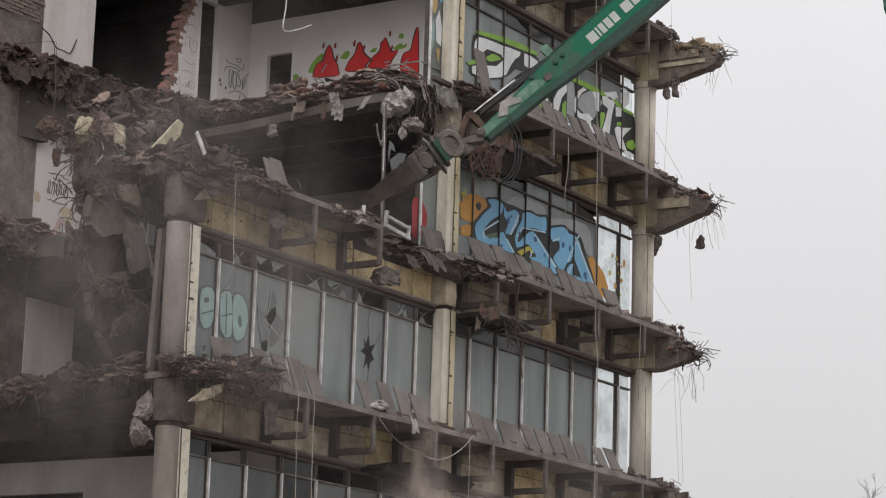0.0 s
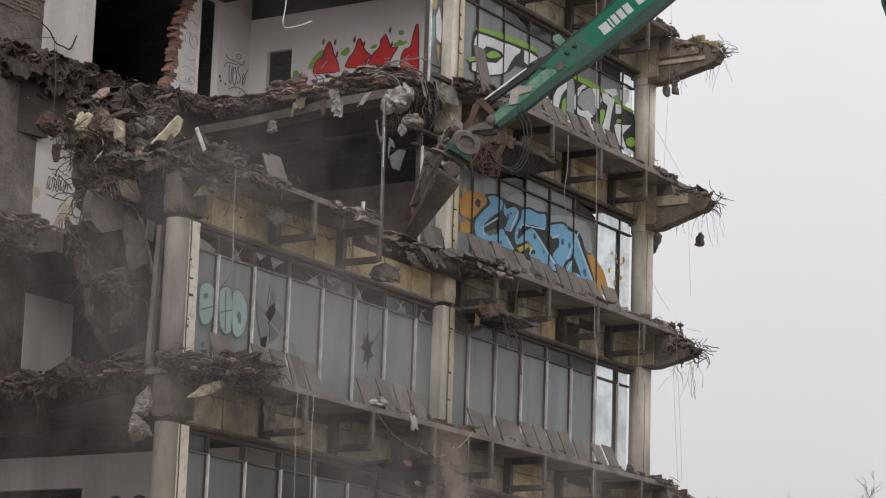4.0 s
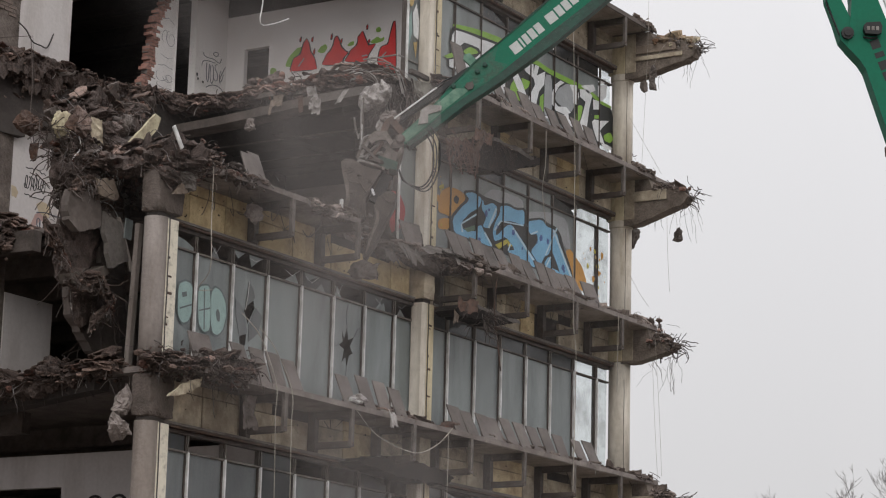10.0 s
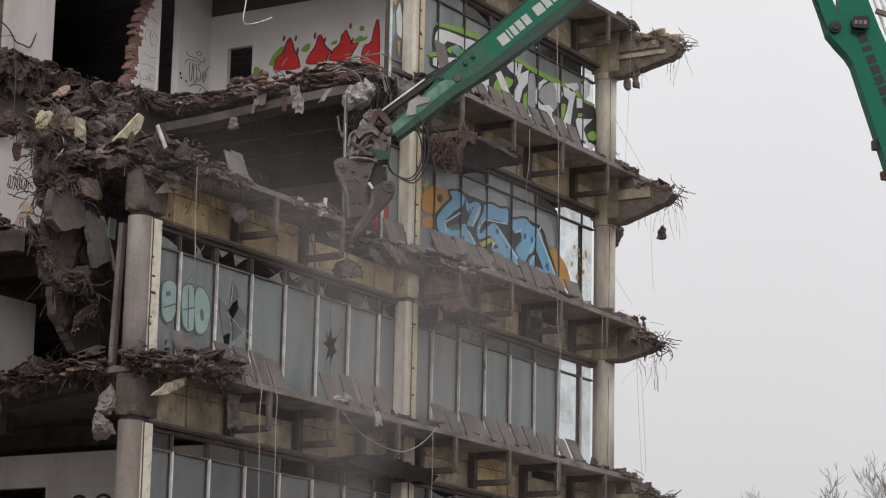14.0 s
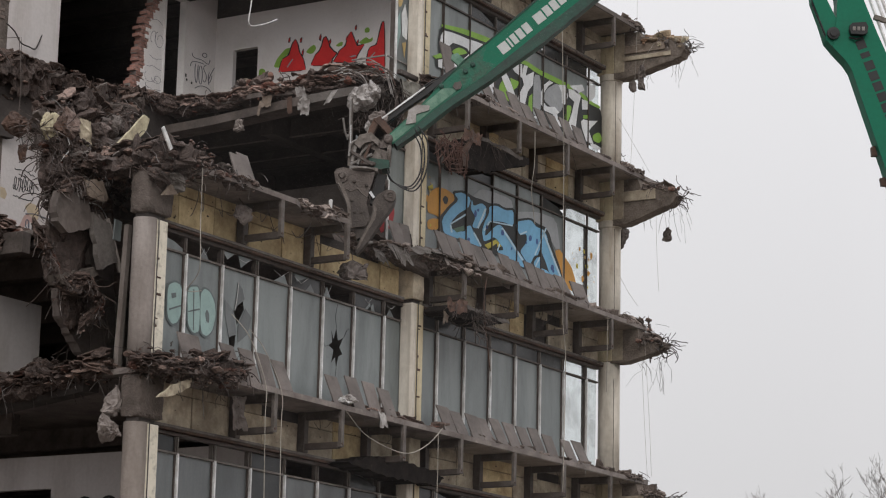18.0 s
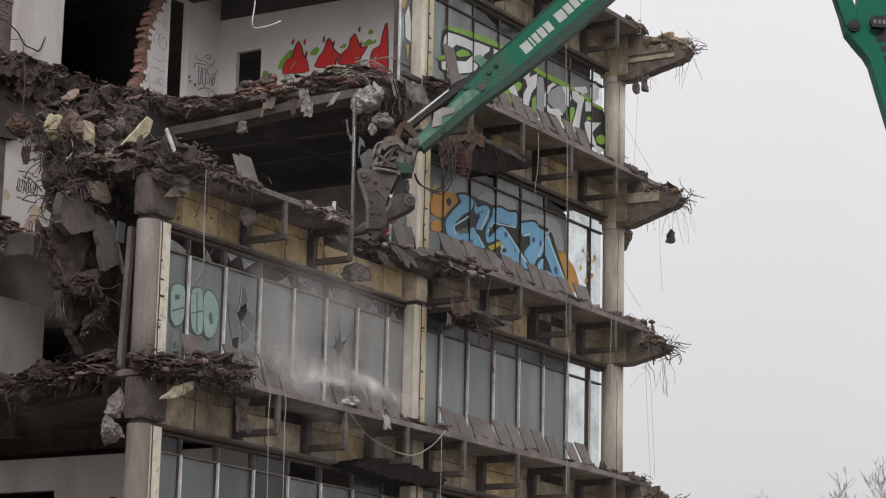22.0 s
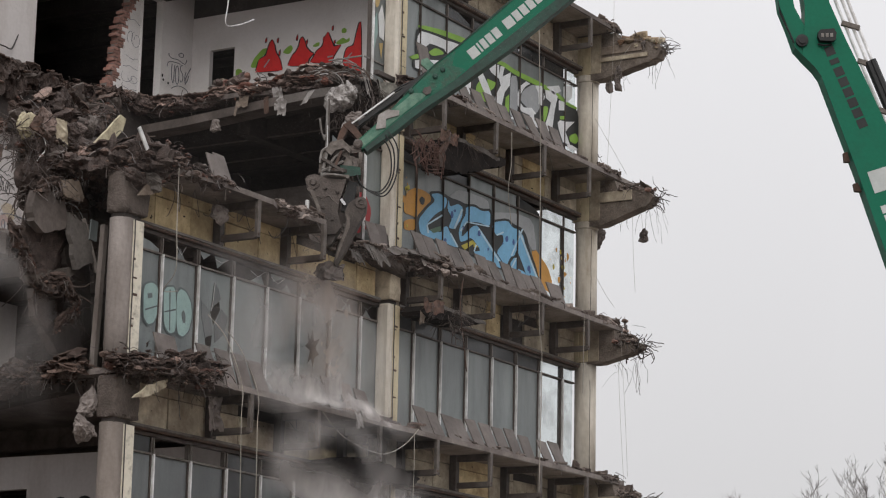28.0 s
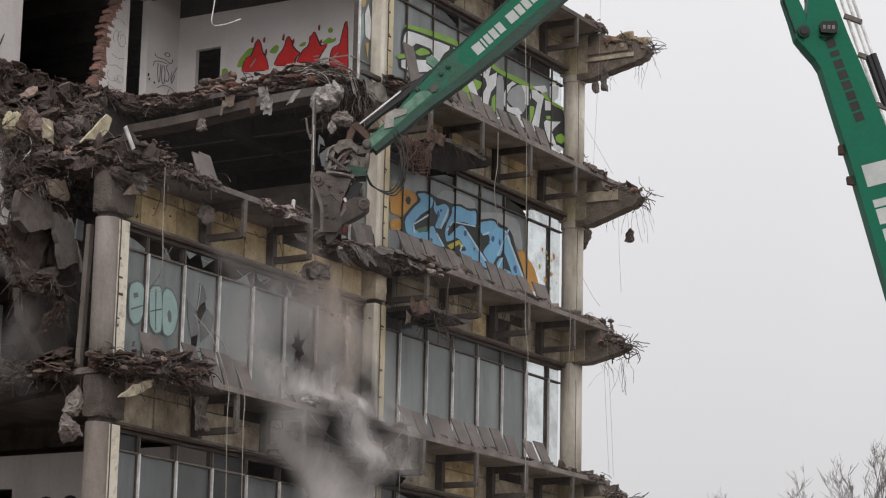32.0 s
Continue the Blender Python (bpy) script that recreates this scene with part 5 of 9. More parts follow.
spray(white_tag, "grey", 2, [(12.75, 16.85), (13.05, 16.9), (13.1, 16.18), (12.93, 15.92), (12.72, 15.93), (12.73, 16.42)])
spray(white_tag, "green", 3, [(12.53, 16.28), (12.68, 16.39), (12.69, 15.98), (12.49, 15.96)])
spray(white_tag, "white", 3, [(12.77, 15.9), (13.0, 15.95), (13.0, 16.08), (13.1, 16.11), (13.11, 15.92), (12.8, 15.85)])
spray(white_tag, "grey", 2, [(13.4, 16.7), (13.76, 16.9), (14.05, 16.9), (14.17, 16.53), (13.96, 16.26), (13.57, 16.29), (13.22, 16.37), (13.25, 16.56)])
spray(white_tag, "white", 3, [(13.07, 16.51), (13.21, 16.73), (13.45, 16.89), (13.63, 16.88), (13.4, 16.75), (13.19, 16.52), (13.17, 16.33), (13.36, 16.26), (13.72, 16.34), (13.94, 16.26), (13.68, 16.15), (13.26, 16.14), (13.07, 16.25)])
spray(white_tag, "white", 3, [(13.87, 16.9), (14.19, 16.97), (14.33, 16.75), (14.2, 16.51), (14.04, 16.51), (14.03, 16.76)])
spray(white_tag, "white", 3, [(13.62, 16.13), (13.83, 16.21), (13.86, 16.08), (14.05, 16.1), (14.08, 15.95), (13.84, 15.95), (13.68, 15.91)])
spray(white_tag, "green", 3, [(14.28, 16.53), (14.52, 16.56), (14.42, 16.27), (14.24, 16.04), (14.18, 16.21)])
spray(white_tag, "white", 3, [(14.35, 16.92), (14.73, 16.99), (14.95, 16.91), (14.82, 16.58), (14.69, 16.02), (14.29, 15.96), (14.52, 16.4), (14.63, 16.69), (14.38, 16.74)])
spray(white_tag, "white", 3, [(15.0, 16.84), (15.34, 16.87), (15.34, 16.68), (15.01, 16.6)])
spray(white_tag, "green", 3, [(15.07, 16.48), (15.34, 16.55), (15.32, 16.46), (15.07, 16.4)])
spray(white_tag, "white", 3, [(14.96, 16.3), (15.07, 16.38), (15.37, 16.42), (15.79, 16.52), (15.46, 16.28), (15.35, 16.17), (15.58, 15.91), (15.22, 15.9), (15.02, 16.15)])
spray(white_tag, "green", 3, [(15.52, 16.11), (15.85, 16.27), (16.02, 16.14), (15.86, 16.0), (15.58, 15.99)])
spray(white_tag, "white", 3, [(15.41, 15.89), (15.69, 15.93), (15.94, 15.91), (15.91, 15.85), (15.52, 15.81)])
spray(white_tag, "white", 3, [(14.4, 17.01), (15.0, 17.19), (15.11, 17.08), (14.78, 16.92)])
spray(white_tag, "white", 3, [(15.22, 17.22), (15.66, 17.36), (15.64, 17.06), (15.39, 16.88), (15.22, 16.98)])
spray(white_tag, "white", 3, [(15.22, 17.33), (15.55, 17.47), (15.66, 17.41), (15.33, 17.27)])

# teal_tag
spray(teal_tag, "halo", 1, [(-0.03, 9.79), (0.21, 9.9), (0.38, 9.87), (0.48, 9.72), (0.47, 9.38), (0.34, 9.13), (0.16, 9.07), (-0.0, 9.2)])
spray(teal_tag, "teal", 2, [(0.01, 9.77), (0.21, 9.86), (0.36, 9.84), (0.45, 9.7), (0.44, 9.39), (0.33, 9.17), (0.17, 9.11), (0.03, 9.23)])
spray(teal_tag, "halo", 1, [(0.54, 9.78), (0.65, 9.89), (0.91, 9.94), (0.97, 9.59), (0.99, 9.09), (0.79, 9.01), (0.59, 9.14)])
spray(teal_tag, "teal", 2, [(0.57, 9.76), (0.66, 9.86), (0.89, 9.9), (0.95, 9.58), (0.96, 9.12), (0.79, 9.05), (0.62, 9.18)])
spray(teal_tag, "halo", 1, [(0.91, 9.81), (1.04, 9.94), (1.24, 9.9), (1.4, 9.73), (1.46, 9.46), (1.36, 9.17), (1.18, 9.02), (1.01, 9.05), (0.93, 9.26)])
spray(teal_tag, "teal", 2, [(0.95, 9.79), (1.06, 9.9), (1.22, 9.87), (1.37, 9.71), (1.42, 9.46), (1.34, 9.19), (1.18, 9.06), (1.03, 9.09), (0.97, 9.28)])
spray(teal_tag, "halo", 3, [(1.15, 9.54), (1.22, 9.47), (1.23, 9.31), (1.15, 9.31), (1.1, 9.45)])
spray(teal_tag, "halo", 3, [(0.11, 9.64), (0.24, 9.68), (0.26, 9.6), (0.14, 9.56)])
spray(teal_tag, "halo", 3, [(0.07, 9.37), (0.4, 9.49), (0.4, 9.46), (0.07, 9.34)])
spray(teal_tag, "halo", 3, [(0.73, 9.83), (0.76, 9.83), (0.8, 9.11), (0.77, 9.1)])
spray(teal_tag, "halo", 3, [(0.61, 9.42), (0.93, 9.52), (0.94, 9.49), (0.62, 9.4)])

# red_tag
spray(red_tag, "black", 1, [(4.48, 16.58), (4.39, 16.88), (4.21, 16.96), (4.13, 17.21), (4.03, 17.31), (3.94, 17.16), (3.9, 16.99), (3.78, 16.8), (3.71, 16.53)])
spray(red_tag, "red", 2, [(4.45, 16.59), (4.36, 16.87), (4.18, 16.94), (4.1, 17.19), (4.03, 17.28), (3.97, 17.16), (3.93, 16.99), (3.8, 16.79), (3.73, 16.55)])
spray(red_tag, "black", 1, [(3.63, 16.62), (3.5, 16.87), (3.42, 16.93), (3.35, 17.04), (3.31, 17.21), (3.22, 17.26), (3.13, 17.1), (3.1, 17.0), (2.99, 16.88), (2.9, 16.83), (3.02, 16.7), (3.05, 16.54)])
spray(red_tag, "red", 2, [(3.6, 16.63), (3.48, 16.85), (3.39, 16.91), (3.32, 17.03), (3.28, 17.19), (3.23, 17.23), (3.16, 17.1), (3.13, 16.99), (3.01, 16.86), (2.93, 16.82), (3.05, 16.71), (3.07, 16.56)])
spray(red_tag, "black", 1, [(3.04, 16.62), (2.93, 16.79), (2.87, 16.88), (2.73, 16.96), (2.66, 17.18), (2.56, 17.28), (2.46, 17.07), (2.4, 16.93), (2.2, 16.93), (2.31, 16.78), (2.38, 16.69), (2.44, 16.51)])
spray(red_tag, "red", 2, [(3.01, 16.63), (2.9, 16.77), (2.85, 16.86), (2.7, 16.95), (2.64, 17.16), (2.57, 17.26), (2.49, 17.07), (2.41, 16.9), (2.22, 16.92), (2.33, 16.79), (2.4, 16.7), (2.45, 16.53)])
spray(red_tag, "black", 1, [(2.19, 16.49), (2.14, 16.75), (2.08, 16.85), (1.92, 16.88), (1.87, 17.11), (1.8, 17.37), (1.71, 17.37), (1.66, 16.15), (1.94, 16.24)])
spray(red_tag, "red", 2, [(2.16, 16.49), (2.11, 16.74), (2.06, 16.83), (1.9, 16.86), (1.84, 17.1), (1.77, 17.35), (1.73, 17.35), (1.68, 16.18), (1.93, 16.26)])
spray(red_tag, "green", 0, [(4.99, 16.72), (4.9, 16.74), (4.81, 16.69), (4.83, 16.48), (4.98, 16.48)])
spray(red_tag, "green", 0, [(4.6, 16.72), (4.51, 16.91), (4.4, 17.01), (4.28, 17.11), (4.15, 17.11), (4.19, 17.0), (4.36, 16.87), (4.4, 16.69)])
spray(red_tag, "green", 0, [(3.75, 16.95), (3.65, 17.05), (3.53, 17.1), (3.47, 17.01), (3.55, 16.9), (3.64, 16.9)])
spray(red_tag, "green", 0, [(2.97, 16.99), (2.88, 17.05), (2.78, 17.06), (2.79, 16.97), (2.91, 16.96)])
spray(red_tag, "green", 0, [(2.23, 17.26), (2.15, 17.3), (2.09, 17.24), (2.11, 17.17), (2.22, 17.18)])
spray(red_tag, "green", 0, [(2.38, 16.98), (2.27, 17.04), (2.18, 17.08), (2.09, 17.01), (2.01, 17.06), (2.01, 16.97), (2.12, 16.94), (2.29, 16.93)])
spray(red_tag, "black", 1, [(4.23, 17.24), (4.22, 17.32), (4.17, 17.37), (4.16, 17.28), (4.19, 17.22)])
spray(red_tag, "red", 2, [(4.21, 17.26), (4.21, 17.31), (4.19, 17.34), (4.18, 17.29), (4.19, 17.25)])
spray(red_tag, "black", 1, [(3.91, 17.2), (3.91, 17.28), (3.85, 17.32), (3.85, 17.24), (3.87, 17.17)])
spray(red_tag, "red", 2, [(3.9, 17.21), (3.89, 17.27), (3.87, 17.29), (3.87, 17.25), (3.88, 17.2)])
spray(red_tag, "black", 1, [(3.86, 16.9), (3.85, 16.99), (3.8, 17.05), (3.79, 16.95), (3.81, 16.87)])
spray(red_tag, "red", 2, [(3.84, 16.92), (3.83, 16.98), (3.81, 17.01), (3.81, 16.96), (3.82, 16.9)])
spray(red_tag, "black", 1, [(3.41, 17.18), (3.4, 17.27), (3.35, 17.33), (3.34, 17.23), (3.36, 17.15)])
spray(red_tag, "red", 2, [(3.39, 17.2), (3.38, 17.26), (3.36, 17.3), (3.36, 17.24), (3.37, 17.19)])
spray(red_tag, "black", 1, [(3.15, 17.06), (3.14, 17.13), (3.09, 17.18), (3.08, 17.09), (3.11, 17.03)])
spray(red_tag, "red", 2, [(3.13, 17.07), (3.13, 17.12), (3.11, 17.15), (3.1, 17.1), (3.11, 17.06)])
spray(red_tag, "black", 1, [(2.71, 17.07), (2.7, 17.15), (2.65, 17.19), (2.64, 17.11), (2.67, 17.04)])
spray(red_tag, "red", 2, [(2.69, 17.08), (2.69, 17.14), (2.67, 17.16), (2.66, 17.12), (2.67, 17.07)])
spray(red_tag, "black", 1, [(2.48, 17.28), (2.48, 17.36), (2.43, 17.4), (2.42, 17.32), (2.44, 17.25)])
spray(red_tag, "red", 2, [(2.47, 17.29), (2.46, 17.35), (2.44, 17.37), (2.44, 17.33), (2.45, 17.28)])
spray(red_tag, "black", 1, [(2.43, 16.96), (2.42, 17.03), (2.37, 17.06), (2.36, 16.99), (2.39, 16.94)])
spray(red_tag, "red", 2, [(2.41, 16.97), (2.41, 17.02), (2.38, 17.04), (2.38, 17.0), (2.39, 16.97)])
spray(red_tag, "grey", 3, [(4.23, 16.69), (4.21, 16.66), (4.07, 16.83), (4.09, 16.85)])
spray(red_tag, "grey", 3, [(2.05, 16.63), (2.03, 16.6), (1.93, 16.69), (1.94, 16.71)])
spray(red_tag, "grey", 3, [(1.93, 16.39), (1.91, 16.36), (1.8, 16.42), (1.82, 16.45)])
spray(red_tag, "grey", 3, [(2.58, 16.7), (2.55, 16.67), (2.42, 16.68), (2.43, 16.71)])


# smears on the leftover pane and splashes round the blue lettering
smear_tag = tag_thing("pale paint smears on the leftover pane beside the column")
for colour, outline in (("ochre", [(7.08, 17.1), (7.18, 17.5), (7.32, 17.35), (7.28, 16.9), (7.15, 16.8)]), ("white", [(7.25, 16.7), (7.38, 16.95), (7.5, 16.6), (7.48, 16.2), (7.3, 16.25)]),
                        ("teal", [(7.08, 16.5), (7.2, 16.75), (7.24, 16.3), (7.12, 15.9)]), ("blue", [(7.34, 17.5), (7.5, 17.75), (7.52, 17.2), (7.4, 17.1)]), ("ochre", [(7.3, 16.1), (7.45, 16.15), (7.4, 15.8)])):
    spray(smear_tag, colour, 1, outline)
rnd = random.Random(8)
for i in range(26):
    x, z, r = rnd.uniform(14.5, 15.7), rnd.uniform(12.0, 13.4), 0.015 + 0.07 * rnd.random() ** 3
    if i % 5 == 0:
        x, z = rnd.uniform(8.15, 8.6), rnd.uniform(12.4, 13.6)
    spray(blue_tag, rnd.choice(("orange", "orange", "ochre", "yellow")), 1, [(x + r * math.cos(a * 1.05) * rnd.uniform(0.7, 1.3), z + 1.3 * r * math.sin(a * 1.05) * rnd.uniform(0.7, 1.3)) for a in range(6)])

# ---- rubble and rebar ----
def rebar_bits(g, p, rnd, n, length, r=0.009, droop=0.5, out=(0, -1, 0)):
    for _ in range(n):
        d = (Vector((rnd.gauss(0, 0.7), rnd.gauss(0, 0.7), rnd.gauss(0, 0.6))) + Vector(out) * 0.8).normalized()
        q, pts = Vector(p) + Vector((rnd.gauss(0, 0.08), rnd.gauss(0, 0.08), rnd.gauss(0, 0.08))), []
        step = length * rnd.uniform(0.5, 1.3) / 6
        for i in range(7):
            pts.append(q.copy())
            d = (d + Vector((rnd.gauss(0, 0.28), rnd.gauss(0, 0.28), rnd.gauss(0, 0.28) - droop * 0.25))).normalized()
            q = q + d * step
        g.tube(pts, r * rnd.uniform(0.7, 1.2), 4)


def heap(path, width, height, count, lo, hi, seed, mat=None, label="heap of broken concrete, brick and bent rebar on the slab edge", bars=0, bar_len=0.6, name="rubble_heap", hang=0.0, layers=1.0):
    """Broken pieces strewn along a path: many small ones, few large, thickest in the middle."""
    rnd = random.Random(seed)
    pts = [Vector(p) for p in path]
    seg = [(b - a).length for a, b in zip(pts, pts[1:])]
    g, gb = Geo(), Geo()

    def at():
        t = rnd.random() * sum(seg)
        for a, b, s in zip(pts, pts[1:], seg):
            if t <= s:
                d = (b - a).normalized()
                return a.lerp(b, t / s), Vector((-d.y, d.x, 0))
            t -= s
        return pts[-1], Vector((0, 1, 0))

    # a matted, layered body of dust and crumbs
    total, ring = sum(seg), 26
    steps = max(6, int(total / 0.036))
    rows = []
    for i in range(steps + 1):
        d = total * i / steps
        for a, b, sl in zip(pts, pts[1:], seg):
            if d <= sl + 1e-6:
                break
            d -= sl
        c, way = a.lerp(b, min(1, d / sl)), (b - a).normalized()
        side = Vector((-way.y, way.x, 0))
        end = min(1.0, 0.25 + 3.5 * min(i, steps - i) / steps)
        lump = 0.55 + 0.45 * math.sin(c.x * 2.3 + c.y * 3.1 + seed)
        row = []
        for k in range(ring):
            t = k * math.tau / ring
            up = height * 0.98 * lump if math.sin(t) > 0 else hang * 0.75 + 0.03
            p = side * math.cos(t) * width * 0.98 + Vector((0, 0, math.sin(t) * up))
            q = c + p
            r = 0.72 + 0.75 * noise.noise(q * 2.6 + Vector((seed, 0, 0))) - 0.55 * abs(noise.noise(q * 7.0)) + 0.35 * noise.noise(Vector((q.x * 3, q.y * 3, q.z * 26)))
            p = p * max(0.15, r) * end + Vector(noise.noise_vector(q * 12.0)) * 0.045 + Vector(noise.noise_vector(q * 27.0)) * 0.022
            row.append(c + p)
        rows.append(row)
    vs = [p for row in rows for p in row]
    fs = [(i * ring + k, i * ring + (k + 1) % ring, (i + 1) * ring + (k + 1) % ring, (i + 1) * ring + k) for i in range(steps) for k in range(ring)]
    body = Geo().add(vs, fs + [tuple(range(ring))[::-1], tuple(steps * ring + k for k in range(ring))])

    for i in range(count // 9):
        # dusty rounded lumps bedded in the heap
        p, side = at()
        u = max(-1, min(1, rnd.gauss(0, 0.45)))
        size = hi * (0.22 + 0.5 * rnd.random() ** 2.2)
        vs, fs = LUMPS[rnd.randrange(len(LUMPS))]
        turn = Euler((rnd.uniform(0, 6.28), rnd.uniform(0, 6.28), rnd.uniform(0, 6.28))).to_matrix().to_4x4()
        drop = hang * rnd.random() ** 1.6 * 0.8
        g.add(vs, fs, Matrix.Translation(p + side * u * width + Vector((0, 0, height * (1 - abs(u)) * rnd.random() ** 0.7 - drop))) @ Matrix.Diagonal((rnd.uniform(0.9, 1.4), rnd.uniform(0.8, 1.3), rnd.uniform(0.5, 0.8), 1)) @ turn @ Matrix.Scale(size, 4))
    # ragged layers of screed, felt and board lying one on the other
    for j in range(int((5 + int(height * 6)) * layers)):
        d, end = rnd.uniform(-0.2, 0.3), 0.0
        while d < total - 0.1:
            end = min(total, d + rnd.uniform(0.25, 0.8))
            f = rnd.random()
            thick, reach, tilt, tilt_side = rnd.uniform(0.012, 0.035), width * (1.05 - 0.6 * f) * rnd.uniform(0.7, 1.1), rnd.uniform(-0.12, 0.12), rnd.gauss(0, 0.05)
            n = max(3, int((end - max(0, d)) / 0.055))
            strip = []
            for i in range(n + 1):
                e = max(0, d) + (end - max(0, d)) * i / n
                for a, b, sl in zip(pts, pts[1:], seg):
                    if e <= sl + 1e-6:
                        break
                    e -= sl
                c, way = a.lerp(b, min(1, e / sl)), (b - a).normalized()
                side = Vector((-way.y, way.x, 0))
                pinch = min(1.0, 0.3 + 3.0 * min(i, n - i) / n)
                z = height * 0.95 * f * (0.6 + 0.4 * math.sin(c.x * 2.3 + c.y * 3.1 + seed)) + tilt * (i / n - 0.5) + rnd.gauss(0, 0.006)
                for sgn in (-1, 1):
                    w = reach * pinch * rnd.uniform(0.7, 1.12)
                    droop = hang * 0.3 * (1 - f) * rnd.random() if sgn * side.y < 0 or sgn * side.x < 0 else 0.0
                    q = c + side * sgn * w + Vector((0, 0, z - droop + sgn * tilt_side))
                    strip += [q + Vector((0, 0, thick)), q]
            fs = []
            for i in range(n):
                k = i * 4
                fs += [(k, k + 2, k + 6, k + 4), (k + 1, k + 5, k + 7, k + 3), (k, k + 4, k + 5, k + 1), (k + 2, k + 3, k + 7, k + 6)]
            g.add(strip, fs + [(0, 1, 3, 2), (4 * n, 4 * n + 2, 4 * n + 3, 4 * n + 1)])
            d = end + rnd.uniform(-0.1, 0.35)
    lo, hi = lo * 0.3, hi * 0.32
    for i in range(int(count * 0.75)):
        p, side = at()
        size = lo + (hi - lo) * rnd.random() ** 3.4
        u = max(-1, min(1, rnd.gauss(0, 0.45)))
        lump = 0.6 + 0.4 * math.sin(p.x * 2.3 + p.y * 3.1 + seed)
        z = height * (1 - abs(u)) * lump * rnd.random() ** 0.8 - hang * rnd.random() ** 2
        g.chunk(p + side * u * width + Vector((0, 0, z * 0.9)), size, rnd, 0.75)
        if i % 9 == 0:
            # thin plates and shreds lying almost flat
            p, side = at()
            u = max(-1, min(1, rnd.gauss(0, 0.5)))
            drop = hang * rnd.random() ** 1.5
            turn = Euler((rnd.gauss(0, 0.16), rnd.gauss(0, 0.16) + drop * 0.8, rnd.uniform(0, 6.28))).to_matrix().to_4x4()
            sh, fc = HULLS[rnd.randrange(len(HULLS))]
            sz = rnd.uniform(0.05, 0.15) * (0.6 + hi * 3)
            g.add(sh, fc, Matrix.Translation(p + side * u * width + Vector((0, 0, height * (1 - abs(u)) * rnd.random() * 0.9 - drop))) @ turn @ Matrix.Diagonal((sz, sz * rnd.uniform(0.4, 0.8), rnd.uniform(0.012, 0.035), 1)))
    wires = Geo()
    for i in range(int(bars * 1.6)):
        p, side = at()
        q = p + side * rnd.uniform(-0.7, 0.7) * width + Vector((0, 0, height * rnd.uniform(-0.3, 0.7)))
        if i % 3:
            rebar_bits(wires, q, rnd, 1, bar_len * rnd.uniform(0.4, 1.1), 0.006, 1.1, (rnd.gauss(0, 0.6), -0.5, -0.1))
        else:
            rebar_bits(gb, q, rnd, 1, bar_len * 0.9, 0.010, 0.6, (rnd.gauss(0, 0.6), -0.7, -0.15))
    ob = tagged(g.emit(name, mat or RUBBLE), label, "rubble", "rubble heaps", kind="stuff")
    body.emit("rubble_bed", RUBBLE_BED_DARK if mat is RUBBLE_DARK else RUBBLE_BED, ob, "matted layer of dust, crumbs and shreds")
    if bars:
        gb.emit("rebar", REBAR, ob, "bent rusty reinforcing bars")
        wires.emit("wire", WIRE, ob, "thin tangled dark wires")
    return ob


def tangle(p, n, length, seed, r=0.009, droop=0.6, out=(0, -1, 0), label="tangle of bent reinforcing bars"):
    g = Geo()
    rebar_bits(g, p, random.Random(seed), n, length, r, droop, out)
    return tagged(g.emit("rebar_tangle", REBAR), label, "rebar", "rebar tangles", kind="stuff")


def block(p, size, seed, mat=None, label="broken grey concrete lump", name="concrete_lump", stretch=(1, 1, 1), turn=(0, 0, 0)):
    """A large broken piece: a hull with chipped facets."""
    rnd = random.Random(seed)
    bm = bmesh.new()
    for _ in range(26):
        v = Vector((rnd.uniform(-1, 1), rnd.uniform(-1, 1), rnd.uniform(-1, 1)))
        bm.verts.new(Vector((v.x * stretch[0], v.y * stretch[1], v.z * stretch[2])) * size)
    bmesh.ops.convex_hull(bm, input=bm.verts)
    bmesh.ops.delete(bm, geom=[v for v in bm.verts if not v.link_faces], context="VERTS")
    bmesh.ops.subdivide_edges(bm, edges=bm.edges, cuts=5 if size > 0.12 else 2, use_grid_fill=True)
    bm.normal_update()
    rough = size * min(1.0, min(stretch) * 1.4)
    for v in bm.verts:
        q = v.co / size + Vector((seed * 1.7, 0, 0))
        n = v.normal.copy()
        crack = abs(noise.noise(q * 2.1)) * 0.5 + abs(noise.noise(q * 5.0)) * 0.34 + abs(noise.noise(q * 11.0)) * 0.2
        ledge = round(noise.noise(Vector((q.x * 0.7, q.y * 0.7, q.z * 4.2 + seed))) * 3) / 3
        v.co += Vector(noise.noise_vector(q * 1.6)) * 0.24 * rough + n * (0.12 - crack * 0.5 + ledge * 0.12) * rough
    me = bpy.data.meshes.new(name)
    bm.to_mesh(me)
    bm.free()
    me.materials.append(mat or CONCRETE)
    ob = new(name, me)
    ob.matrix_world = Matrix.Translation(p) @ Euler([radians(a) for a in turn]).to_matrix().to_4x4()
    return tagged(ob, label, "concrete lump", "concrete lumps")


